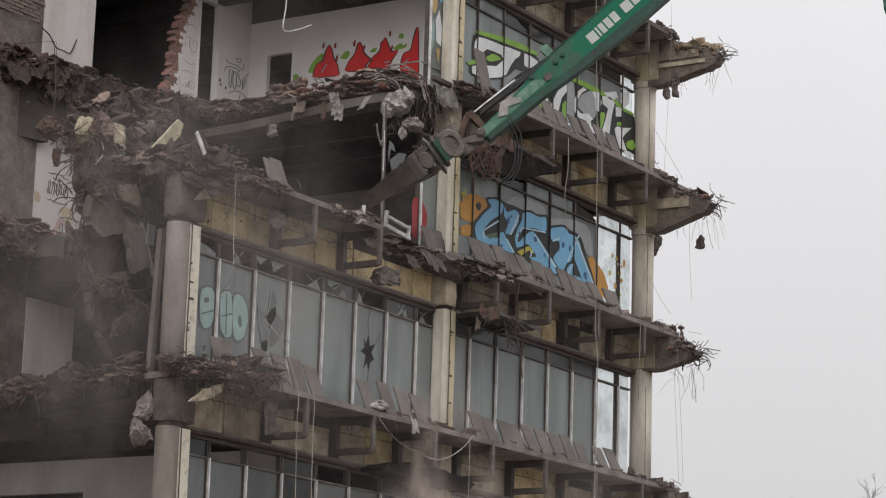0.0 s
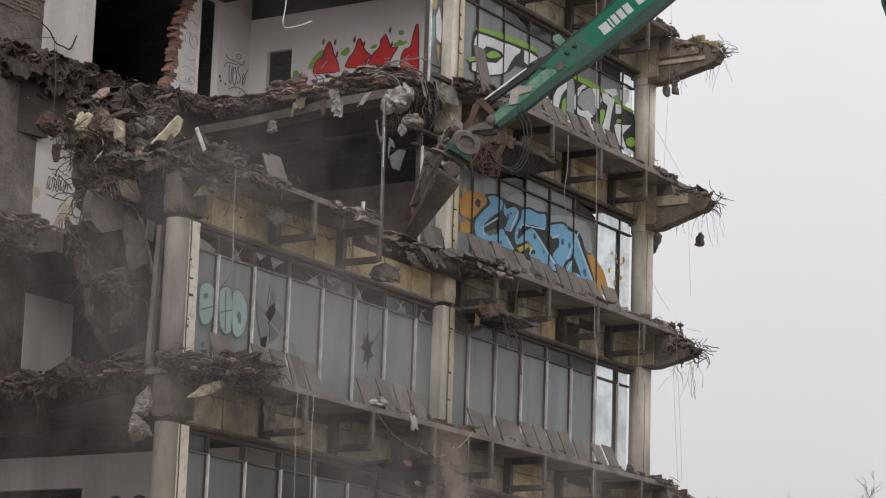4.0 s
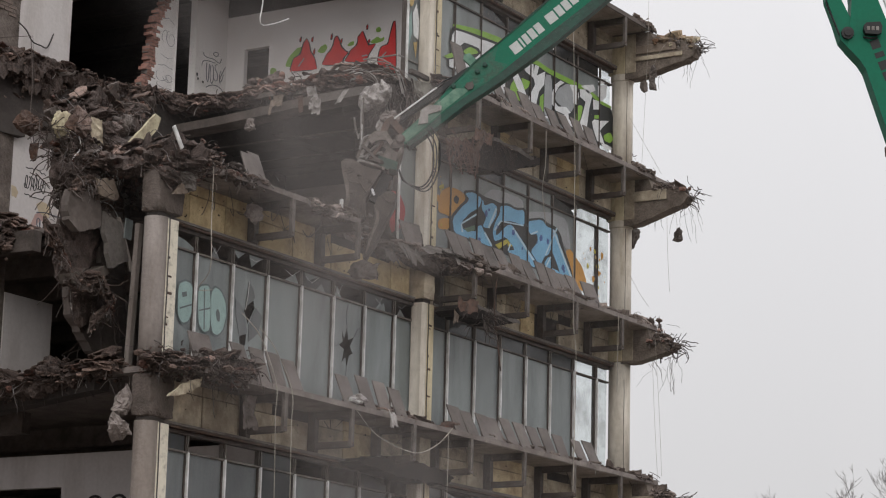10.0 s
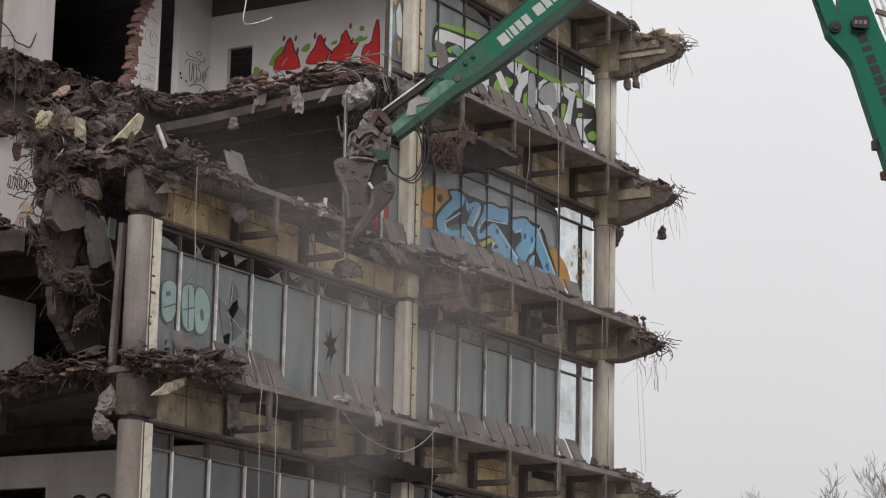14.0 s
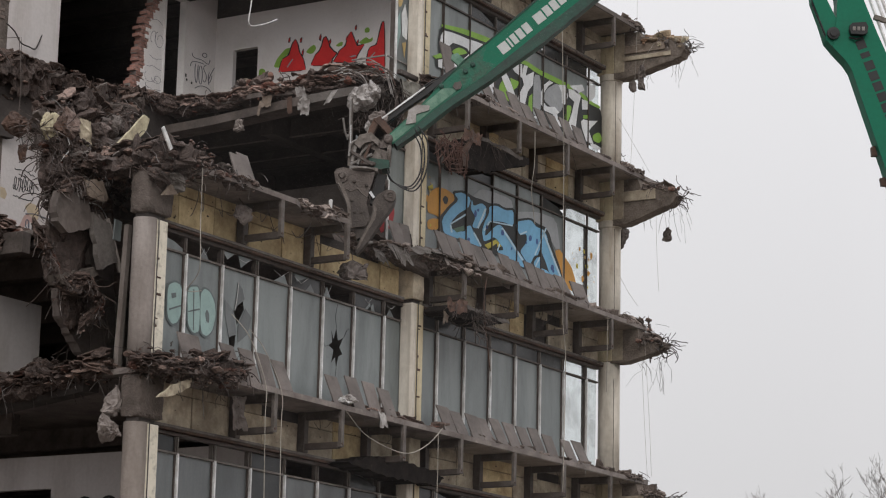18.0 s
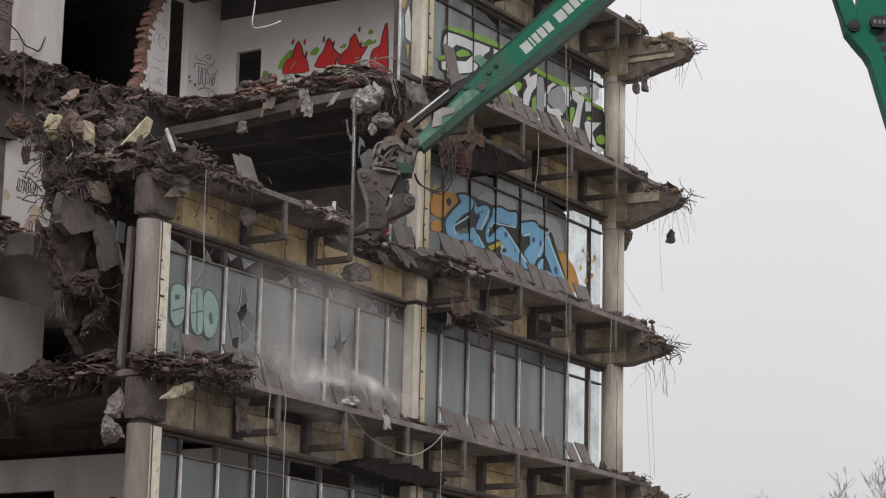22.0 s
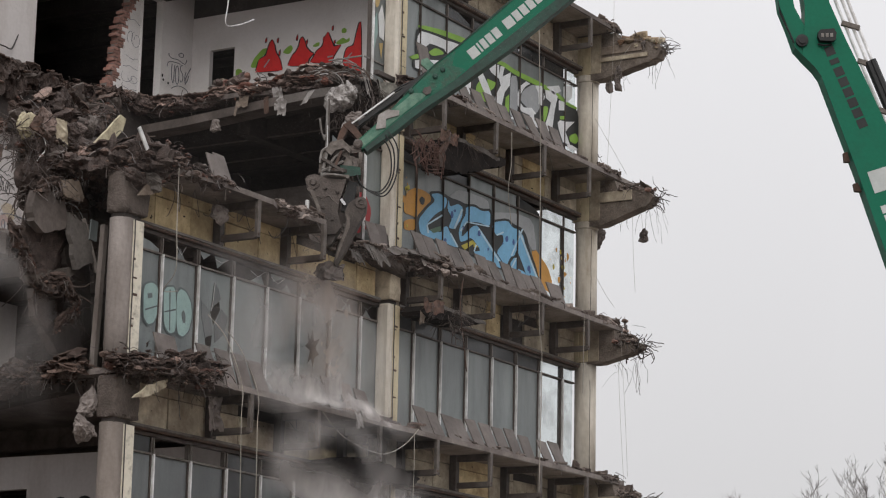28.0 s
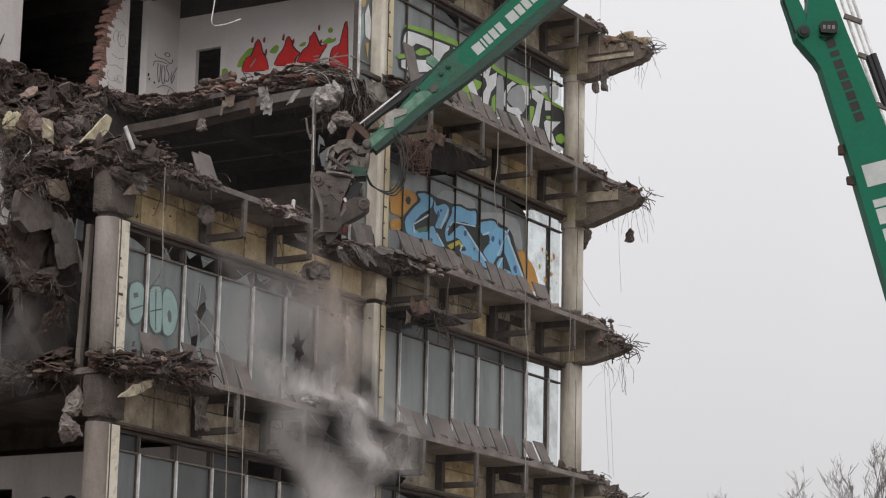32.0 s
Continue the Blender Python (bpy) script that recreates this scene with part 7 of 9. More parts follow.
for lx in (1453, 1461, 1469):
    part("lens", flat(Geo(), [(lx - 2.5, 53), (lx + 2.5, 53), (lx + 2.5, 60), (lx - 2.5, 60)], 0.361, 0.366, bp), STEEL_LIT, lamp, "dull lamp lens")
part("bracket", Geo().tube([(*bp(1446, 70), 0.24), (*bp(1456, 74), 0.3), (*bp(1470, 70), 0.24)], 0.02, 5), RUBBER, lamp)
part("pod", flat(Geo(), [(1485, 264), (1492, 262), (1496, 280), (1486, 280)], -0.06, 0.06, bp), RUST, boom)
part("pod", flat(Geo(), [(1500, 320), (1508, 318), (1514, 334), (1502, 333)], -0.06, 0.06, bp), RUST, boom)
for x in (1486, 1498, 1508):
    part("pipe", Geo().tube([(*bp(x - 30, -100), 0.1), (*bp(x + 2, 2), 0.1), (*bp(x + 38, 105), 0.1), (*bp(x + 78, 215), 0.1), (*bp(x + 180, 480), 0.1)], 0.035, 6), ALU, boom, "pale hydraulic pipe")
for x, y0, y1 in ((1500, 100, 190), (1509, 96, 186)):
    part("hose", Geo().tube([(*bp(x + 0.36 * (y - 2), y), 0.12) for y in (y0, (y0 + y1) / 2, y1)], 0.075, 8), RUBBER, boom, "black hydraulic hose bundle")
for y in (28, 98, 188):
    part("clamp", Geo().box(-0.02, -0.05, -0.02, 0.34, 0.05, 0.06, 0.01, pose(*bp(1484 + 0.36 * (y - 2), y), 0.1, 0, 0, -18)), CAST, boom, "pipe clamp")
part("hose", Geo().tube([(*bp(1380, -60), 0.1), (*bp(1383, 10), 0.15), (*bp(1396, 44), 0.2), (*bp(1404, 66), 0.2)], 0.02, 6), RUBBER, boom)
for i in range(8):
    cx, cy = 1467 + i * 7.2, 82 + i * 18.9
    ux, uy = 0.36, 0.93
    wl, hl = 8.4, 8.2 if i != 1 else 5.0
    q = [(cx - wl * uy - hl * ux, cy + wl * ux - hl * uy), (cx + wl * uy - hl * ux, cy - wl * ux - hl * uy), (cx + wl * uy + hl * ux, cy - wl * ux + hl * uy), (cx - wl * uy + hl * ux, cy + wl * ux + hl * uy)]
    part("letter_block", flat(Geo(), q, 0.221, 0.225, bp), LETTER_DARK, boom)
for i, wd in enumerate((40, 14, 28, 32, 34)):
    cx, cy = 1552 + sum((40, 14, 28, 32, 34)[:i]) * 0.33 + i * 3, 315 + sum((40, 14, 28, 32, 34)[:i]) + i * 9
    ux, uy = 0.29, 0.957
    a, b = 25, wd / 2
    q = [(cx - a * uy - b * ux, cy + a * ux - b * uy), (cx + a * uy - b * ux, cy - a * ux - b * uy), (cx + a * uy + b * ux, cy - a * ux + b * uy), (cx - a * uy + b * ux, cy + a * ux + b * uy)]
    part("letter_block", flat(Geo(), q, 0.221, 0.225, bp), LETTER, boom)
m = in_plane(11.9, 0, 0)
part("carriage", Geo().box(-2.2, 1.2, -1.5, 2.6, 2.6, 1.5, 0.15, m), GREEN, excavator)
for zz in (-1.9, 1.2):
    part("track", Geo().box(-2.8, 0.0, zz, 2.8, 0.95, zz + 0.7, 0.3, m), RUBBER, excavator)

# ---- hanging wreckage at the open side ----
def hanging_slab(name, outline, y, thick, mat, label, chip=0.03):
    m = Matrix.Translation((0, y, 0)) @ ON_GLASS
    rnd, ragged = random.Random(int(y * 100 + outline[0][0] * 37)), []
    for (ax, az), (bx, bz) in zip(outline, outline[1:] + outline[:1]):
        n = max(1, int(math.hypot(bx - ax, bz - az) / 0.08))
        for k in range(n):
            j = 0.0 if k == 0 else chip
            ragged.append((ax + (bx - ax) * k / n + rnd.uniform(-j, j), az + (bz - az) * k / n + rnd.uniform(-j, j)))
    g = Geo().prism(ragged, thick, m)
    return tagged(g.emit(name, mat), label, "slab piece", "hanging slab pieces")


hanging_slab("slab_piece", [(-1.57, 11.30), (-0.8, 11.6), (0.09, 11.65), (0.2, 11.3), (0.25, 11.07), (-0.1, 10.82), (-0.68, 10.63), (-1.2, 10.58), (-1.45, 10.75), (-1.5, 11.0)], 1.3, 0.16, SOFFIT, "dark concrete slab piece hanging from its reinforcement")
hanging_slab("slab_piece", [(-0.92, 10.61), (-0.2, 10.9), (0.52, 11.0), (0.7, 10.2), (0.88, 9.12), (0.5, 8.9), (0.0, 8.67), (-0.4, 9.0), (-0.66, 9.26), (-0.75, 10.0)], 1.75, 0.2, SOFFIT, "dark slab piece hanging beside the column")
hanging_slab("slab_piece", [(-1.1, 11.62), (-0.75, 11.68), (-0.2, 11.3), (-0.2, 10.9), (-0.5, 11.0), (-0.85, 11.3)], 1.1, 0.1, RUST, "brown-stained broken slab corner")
tagged(Geo().box(-0.06, 0, 0, 0.06, 0.1, 2.6, 0.01, pose(-0.66, 0.42, 8.15, 1, 1.5, 0)).emit("timber_post", COLUMN_GREY), "slender grey-brown post leaning beside the column", "post")
hanging_slab("plank", [(-1.15, 11.88), (-0.2, 12.82), (-0.05, 12.78), (-0.13, 12.55), (-0.85, 11.82)], 0.5, 0.05, CLOTH, "pale cream broken plank sticking out of rubble", 0.006)
tagged(Geo().box(0, 0, 0, 0.09, 0.03, 0.42, 0.006, pose(-1.02, -0.75, 11.84, 0, -38, 0)).emit("plank", WHITE_BIT), "short white broken batten", "plank")
tagged(Geo().box(0, 0, 0, 0.2, 0.03, 0.36, 0.006, pose(-0.72, 0.636, 10.5, 0, 4, 0)).emit("facade_panel", PANE_FILM), "narrow blue-grey panel strip behind the column", "panel")
crumpled((-1.93, 1.15, 12.30), 0.27, 3, CLOTH, "crumpled cream insulation foil", "insulation_scrap", (1, 0.5, 1.25), (0, 40, 0))
# a dark lump stands in for the shade inside the foil
block((-1.86, 0.95, 12.27), 0.17, 25, RUST, "dark brown lump standing in for the shaded hollow of the foil", "insulation_scrap", (0.7, 0.5, 1.1), (0, 20, 0))
block((-1.45, 1.1, 12.42), 0.26, 5, RUBBLE, "pinkish torn fibre insulation", "insulation_scrap", (0.8, 0.5, 1), (0, 10, 0))
block((-0.5, -0.5, 11.40), 0.22, 6, SLAB_DIM, "broken concrete lump on the column head", "concrete_lump", (1.1, 0.8, 0.9), (0, 0, 20))
block((0.45, 4.0, 13.2), 0.27, 7, RUST, "brown angular lump hanging on a wire", "concrete_lump", (1.1, 0.8, 0.9), (0, 20, 0))
block((0.62, 4.0, 12.72), 0.13, 17, RUST, "small brown lump hanging on a wire", "concrete_lump", (0.5, 0.6, 1.4))
block((-1.03, 0.2, 7.58), 0.2, 8, CONCRETE, "pale concrete lump hanging below the slab", "concrete_lump", (0.8, 0.8, 1.3), (0, 20, 0))
block((-1.22, 0.2, 7.16), 0.22, 9, CONCRETE, "pale concrete lump hanging below the slab", "concrete_lump", (1.3, 0.8, 0.8), (0, 30, 0))
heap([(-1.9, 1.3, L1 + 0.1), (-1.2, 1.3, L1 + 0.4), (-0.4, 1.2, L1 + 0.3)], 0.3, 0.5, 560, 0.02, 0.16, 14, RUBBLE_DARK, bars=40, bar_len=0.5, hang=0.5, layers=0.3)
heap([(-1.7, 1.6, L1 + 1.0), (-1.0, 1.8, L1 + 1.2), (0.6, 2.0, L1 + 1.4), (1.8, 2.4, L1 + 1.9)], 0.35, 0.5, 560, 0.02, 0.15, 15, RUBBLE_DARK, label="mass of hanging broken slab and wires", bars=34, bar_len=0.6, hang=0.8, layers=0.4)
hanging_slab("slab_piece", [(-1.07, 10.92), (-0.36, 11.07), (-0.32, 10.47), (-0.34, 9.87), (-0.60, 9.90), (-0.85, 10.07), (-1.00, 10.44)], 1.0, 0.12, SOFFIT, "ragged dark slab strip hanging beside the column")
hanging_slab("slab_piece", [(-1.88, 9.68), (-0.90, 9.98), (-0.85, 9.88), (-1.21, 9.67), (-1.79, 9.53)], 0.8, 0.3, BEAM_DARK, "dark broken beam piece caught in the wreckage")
tagged(Geo().tube([(-0.84, 0.7, 10.84), (-0.41, 0.7, 9.98)], 0.05, 4).emit("timber_bar", COLUMN_GREY), "brown bar leaning in the wreckage", "bar")
heap([(-2.4, 1.0, 10.5), (-2.1, 1.0, 10.2), (-1.8, 0.95, 9.8), (-1.6, 0.9, 9.5)], 0.14, 0.16, 160, 0.03, 0.2, 71, RUBBLE_DARK, label="crumbs and wires hanging off the slab piece", bars=22, bar_len=0.4, hang=0.25)
heap([(-1.9, 0.9, 9.55), (-1.2, 0.75, 9.7), (-0.8, 0.75, 9.3), (-1.3, 0.8, 8.9)], 0.12, 0.14, 160, 0.03, 0.18, 72, RUBBLE_DARK, label="crumbs and wires hanging off the slab piece", bars=26, bar_len=0.45, hang=0.3)
heap([(-3.2, 5.85, L1 - 0.25), (0.5, 5.75, L1 - 0.25), (2.3, 5.5, L1 - 0.25)], 0.16, 0.2, 420, 0.03, 0.24, 73, RUBBLE_DARK, label="crumbling underside of the broken slab edge", bars=12, bar_len=0.4, hang=0.55)
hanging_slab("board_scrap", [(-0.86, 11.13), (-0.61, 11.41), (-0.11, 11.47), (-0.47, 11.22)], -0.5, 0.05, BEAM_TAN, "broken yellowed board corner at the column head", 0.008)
drape((-1.42, 1.0, 11.38), (0.5, 0.0, 0.08), (0.22, 0, -0.26), 22, BEAM_TAN, "tan broken board in the wreckage", "board_scrap", amp=0.03, n=8)
crumpled((-0.92, 0.85, 11.93), 0.30, 23, PLASTER_DIM_DIRTY, "pale plaster lump in the wreckage", "plaster_lump", (1.25, 0.6, 0.5), (0, -22, 0))
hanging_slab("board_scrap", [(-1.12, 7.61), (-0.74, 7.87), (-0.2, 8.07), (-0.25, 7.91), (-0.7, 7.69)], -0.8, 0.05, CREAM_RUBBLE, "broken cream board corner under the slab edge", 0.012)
drape((1.05, -0.7, 7.98), (0.42, 0.0, 0.06), (0.12, 0, -0.66), 25, SOFFIT, "dark torn cloth hanging from the slab edge", amp=0.14)
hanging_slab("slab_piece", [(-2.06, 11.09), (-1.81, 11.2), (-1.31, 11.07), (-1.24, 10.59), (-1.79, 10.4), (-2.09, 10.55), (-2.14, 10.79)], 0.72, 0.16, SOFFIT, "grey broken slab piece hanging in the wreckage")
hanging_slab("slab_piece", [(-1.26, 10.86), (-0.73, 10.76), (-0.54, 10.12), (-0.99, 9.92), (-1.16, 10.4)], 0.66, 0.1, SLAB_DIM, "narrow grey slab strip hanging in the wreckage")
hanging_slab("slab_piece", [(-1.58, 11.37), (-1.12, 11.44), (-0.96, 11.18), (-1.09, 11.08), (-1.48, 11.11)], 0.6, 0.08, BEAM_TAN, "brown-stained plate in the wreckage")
heap([(-2.1, 0.68, 11.1), (-1.7, 0.66, 11.3), (-1.4, 0.68, 11.1)], 0.1, 0.1, 90, 0.02, 0.12, 74, RUBBLE_DARK, label="crumbs and wires on the hanging slab piece", bars=14, bar_len=0.35, hang=0.2)
drape((-1.65, 1.15, 12.72), (0.45, 0.0, 0.1), (0.1, 0.1, -0.75), 26, RUBBLE_BED, "pinkish torn fibre mat hanging in the wreckage", amp=0.16)
drape((-1.35, 1.05, 12.6), (0.3, 0.0, 0.0), (0.15, 0.0, -0.5), 27, CREAM_RUBBLE, "cream torn fibre mat hanging in the wreckage", amp=0.12)
for i in range(1, 5):
    rr = random.Random(700 + i)
    drape((-2.0 + 0.42 * i, 1.0 + 0.1 * i, 11.6 + 0.12 * i), (0.4, 0.1, rr.uniform(-0.1, 0.1)), (rr.uniform(-0.15, 0.15), 0.1, -rr.uniform(0.5, 0.95)), 30 + i, (SOFFIT, RUBBLE_BED_DARK, BEAM_DARK, SOFFIT, RUBBLE_BED_DARK)[i], "dark torn membrane and plaster hanging in the wreckage", amp=0.18, torn=0.3)
for i in range(7):
    rr = random.Random(720 + i)
    tangle((-2.2 + 0.28 * i + rr.gauss(0, 0.1), 0.95 + rr.uniform(-0.1, 0.3), 12.2 - 0.25 * i + rr.gauss(0, 0.25)), 22, 0.6, 730 + i, 0.007, 0.5, (rr.uniform(-0.8, 0.5), -0.1, rr.uniform(-0.3, 0.3)), "curled dark wires in the wreckage")
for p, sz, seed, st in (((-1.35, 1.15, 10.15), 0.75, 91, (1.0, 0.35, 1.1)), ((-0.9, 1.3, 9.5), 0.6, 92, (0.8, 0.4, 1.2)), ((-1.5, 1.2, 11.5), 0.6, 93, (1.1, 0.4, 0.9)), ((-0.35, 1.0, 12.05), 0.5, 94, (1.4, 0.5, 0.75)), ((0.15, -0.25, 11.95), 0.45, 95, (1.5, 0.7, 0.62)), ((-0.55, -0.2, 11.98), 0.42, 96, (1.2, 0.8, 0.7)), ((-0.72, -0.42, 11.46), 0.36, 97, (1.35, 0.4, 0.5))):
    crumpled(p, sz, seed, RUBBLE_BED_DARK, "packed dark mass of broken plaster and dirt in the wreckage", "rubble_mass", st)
tangle((-1.75, 1.2, 11.75), 60, 0.55, 101, 0.010, 0.4, (-0.4, 0, 0))
tangle((-1.8, 1.2, 11.1), 40, 0.5, 102, 0.010, 0.4, (-0.6, 0, 0))
tangle((-0.3, 1.1, 11.9), 40, 0.6, 103, 0.009, 0.5, (0, 0, 0.2))
tangle((-0.4, 1.9, 10.0), 9, 1.0, 104, 0.008, 1.2, (0, 0, -0.6))
tangle((0.3, 1.8, 9.4), 7, 1.0, 105, 0.008, 1.0, (0, 0, -0.4))
hung = [((0.45, 4.0, 13.2), (0.4, 4.05, 14.9)), ((0.62, 4.0, 12.75), (0.48, 4.0, 13.2)), ((-1.22, 0.2, 7.16), (-1.0, 0.2, 7.9)), ((-1.03, 0.2, 7.58), (-0.9, 0.2, 8.05)), ((1.45, -0.5, 11.28), (1.45, -0.4, 11.58)), ((4.8, -0.6, 10.82), (4.75, -0.3, 11.58))]
# sheeting, lumps and strips under and on the cut of the third level
drape((6.4, 2.02, 15.25), (0.0, -0.28, -0.06), (0.05, -0.12, -0.58), 3, SHEETING, "crumpled silver sheeting hanging from the cut slab", amp=0.09)
drape((6.38, 1.80, 14.98), (0.0, -0.22, -0.05), (0.0, 0.02, -0.40), 4, SHEETING, "crumpled silver sheeting hanging from the cut slab", amp=0.08)
drape((6.38, 1.24, 14.72), (0.0, -0.14, 0.02), (0.0, -0.22, 0.28), 5, SHEETING, "pale folded sheeting hanging from the cut slab", amp=0.05)
drape((6.36, 2.73, 15.14), (0.0, -0.25, -0.02), (0.0, 0.04, -0.30), 6, BEAM_TAN, "tan board scrap hanging from the cut slab", "board_scrap", amp=0.02, n=8)
drape((6.36, 2.80, 15.02), (0.0, -0.06, 0.0), (0.0, 0.07, -0.36), 7, BEAM_TAN, "thin splinter hanging from the cut slab", "board_scrap", amp=0.02, n=8)
drape((6.4, 2.16, 15.02), (0.0, -0.12, 0.02), (0.0, -0.04, -0.40), 8, RUST, "rust-brown plate hanging from the cut slab", "steel_plate", amp=0.02, n=8)
crumpled((6.45, 0.36, 14.74), 0.40, 11, SHEETING, "bundle of crumpled silver sheeting at the cut slab", stretch=(0.8, 0.95, 0.85))
crumpled((6.4, 0.06, 14.86), 0.24, 12, SHEETING, "crumpled dusty foil at the cut slab", stretch=(0.8, 0.9, 1.0))
crumpled((6.5, -0.02, 14.32), 0.24, 13, CONCRETE, "dusty bundle hanging on wires under the cut", stretch=(0.9, 1.1, 0.8))
crumpled((6.4, 0.14, 14.15), 0.13, 14, SHEETING, "small pale bundle hanging under the cut", stretch=(0.8, 0.8, 1.3))
drape((6.75, -0.35, 15.22), (0.7, -0.05, -0.02), (0.08, -0.1, -0.42), 15, WEATHERED, "grey-green torn membrane draped beside the column", amp=0.10)
drape((6.5, -0.15, 15.15), (0.45, -0.1, 0.1), (0.22, -0.08, -0.62), 16, SHADE_AND_SCAR, "dark torn membrane hanging beside the column", amp=0.12)
block((6.4, 3.31, 14.56), 0.13, 44, CONCRETE, "small pale concrete lump dangling on a wire", "concrete_lump", (0.8, 0.8, 1.1))
hung.append(((6.4, 3.31, 14.56), (6.6, 3.35, 14.95)))
for p in ((6.5, 0.36, 14.74), (6.5, -0.02, 14.32), (6.45, 0.14, 14.15)):
    hung.append((p, (p[0] + 0.25, p[1] + 0.05, 15.1)))
tangle((6.6, 0.35, 14.5), 30, 0.45, 109, 0.007, 0.8, (-0.3, -0.2, -0.2))
tangle((6.9, 0.2, 15.2), 24, 0.6, 110, 0.010, 1.0, (0.2, -0.5, 0.1))
tangle((6.8, -0.2, 14.9), 40, 0.7, 111, 0.008, 1.2, (0.1, -0.2, -0.6))
tagged(Geo().box(6.72, 0.0, 15.675, 6.745, 0.8, 15.705, 0.004).emit("window_rail", STEEL_LIT), "pale leftover window rail in the gutted room", "window rail")
tagged(Geo().box(6.77, -0.03, 15.675, 7.5, 0.0, 15.705, 0.004).emit("window_rail", STEEL_LIT), "pale leftover window rail beside the column", "window rail")
tagged(Geo().box(6.85, -0.3, 15.30, 7.5, -0.2, 15.40, 0.01, pose(0, 0, 0)).emit("window_rail", STEEL), "dark broken sill beam beside the column", "window rail")
# curled plates on the rubble beside the middle column
for p, u, v, sd, mt in (((6.0, -0.62, 11.72), (0.55, -0.1, -0.05), (0.25, -0.1, -0.42), 61, SLAB_DIM), ((6.7, -0.7, 11.75), (0.5, -0.05, 0.08), (0.15, -0.15, -0.2), 62, SLAB_DIM), ((7.3, -0.75, 11.82), (0.6, -0.1, 0.02), (0.1, -0.16, -0.18), 63, SLAB_DIM),
                        ((7.75, -0.85, 11.72), (0.55, -0.05, -0.05), (0.05, -0.12, -0.22), 64, CONCRETE), ((5.75, -0.4, 11.62), (0.4, -0.1, -0.1), (0.1, -0.1, -0.34), 65, SLAB_DIM)):
    drape(p, u, v, sd, mt, "curled dusty plate on the rubble", "steel_plate", amp=0.09, n=12, torn=0.3)

drape((6.5, 0.0, 14.5), (0.55, -0.05, 0.12), (0.1, 0.0, -0.34), 17, BEAM_DARK, "dark torn rag of felt under the cut", amp=0.12, torn=0.35)
# bricks and plates piled at the edge before the doorway
rnd = random.Random(131)
for i in range(14):
    p = Vector((6.75 + rnd.uniform(-0.15, 0.25), rnd.uniform(2.98, 3.66), 15.34 + 0.22 * rnd.random() + (0.1 if i < 5 else 0)))
    block(p, rnd.uniform(0.12, 0.24), 860 + i, rnd.choice((BRICK_DUSTY, BRICK, RUBBLE_BED, CONCRETE, BEAM_TAN, SOFFIT)), "broken brick or plate piled on the slab edge", "brick_piece", (1.3, 0.9, 0.5), (rnd.uniform(-25, 25), rnd.uniform(-25, 25), rnd.uniform(0, 180)))

# torn beam stubs at the middle column, black painted for their hollows' shade
hanging_slab("beam_stub", [(8.34, 14.00), (8.73, 14.36), (9.28, 14.38), (9.94, 14.32), (11.02, 14.45), (11.02, 14.29), (9.72, 13.88), (9.26, 13.71), (8.40, 13.67)], -0.9, 0.5, SHADE_AND_SCAR, "torn beam stub under the walkway, blackened as a shaded hollow")
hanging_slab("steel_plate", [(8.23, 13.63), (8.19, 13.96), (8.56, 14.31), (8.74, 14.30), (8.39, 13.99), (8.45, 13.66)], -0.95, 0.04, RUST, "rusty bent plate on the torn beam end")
hanging_slab("beam_stub", [(4.84, 7.26), (5.57, 7.43), (6.56, 7.52), (8.01, 7.43), (8.34, 7.34), (8.03, 7.17), (6.58, 7.14), (5.39, 7.20)], -0.6, 0.5, SHADE_AND_SCAR, "dark torn slab fragment under the walkway")
net = random.Random(112)
mesh = thing("wire_mesh", "rust-red crumpled wire mesh hanging from the beam stub", "wire mesh")
for i in range(34):
    x, z = 7.35 + net.random() * 1.1, 14.1 + net.uniform(-0.1, 0.12)
    part("wire", Geo().tube(spline([(x, -0.9 + net.gauss(0, 0.06), z), (x + net.gauss(0.05, 0.1), -0.92 + net.gauss(0, 0.06), z - 0.2), (x + net.gauss(0.1, 0.15), -0.9, z - net.uniform(0.3, 0.75))], 4), net.uniform(0.006, 0.014), 4), MESH_RED, mesh)
for i in range(9):
    z = 13.5 + i * 0.075
    part("wire", Geo().tube(spline([(7.3 + net.random() * 0.3, -0.9, z + 0.1), (7.8, -0.95, z - 0.05 + net.gauss(0, 0.05)), (8.5, -0.9, z + 0.08)], 4), 0.008, 4), MESH_RED, mesh)
for x, z, seed in ((7.7, 10.86, 41), (8.15, 14.44, 43)):
    drape((x, -1.02, z), (0.75, 0.0, 0.03), (0.02, 0.05, -0.30), seed, TORN_RUST, "torn rust-brown plate sagging under the walkway", "steel_plate", amp=0.05, n=20, torn=0.25)
    drape((x + 0.7, -1.03, z - 0.02), (1.7, 0.0, -0.03), (0.05, 0.05, -0.13), seed + 10, SLAB_DIM, "thin torn sheet edge sagging under the walkway", "steel_plate", amp=0.05, n=24, torn=0.45)
    tangle((x + 1.1, -1.05, z - 0.08), 16, 0.55, seed + 20, 0.004, 0.9, (0.9, -0.1, -0.2), "fine bent wires along the torn edge")
    tangle((x + 0.2, -1.05, z - 0.1), 12, 0.35, seed + 30, 0.004, 1.2, (0.1, -0.1, -0.8), "fine bent wires along the torn edge")
drape((7.72, -0.9, 10.72), (0.22, 0.0, 0.05), (0.05, 0.05, -0.42), 42, BEAM_TAN, "torn shred hanging under the walkway", amp=0.06, torn=0.3)
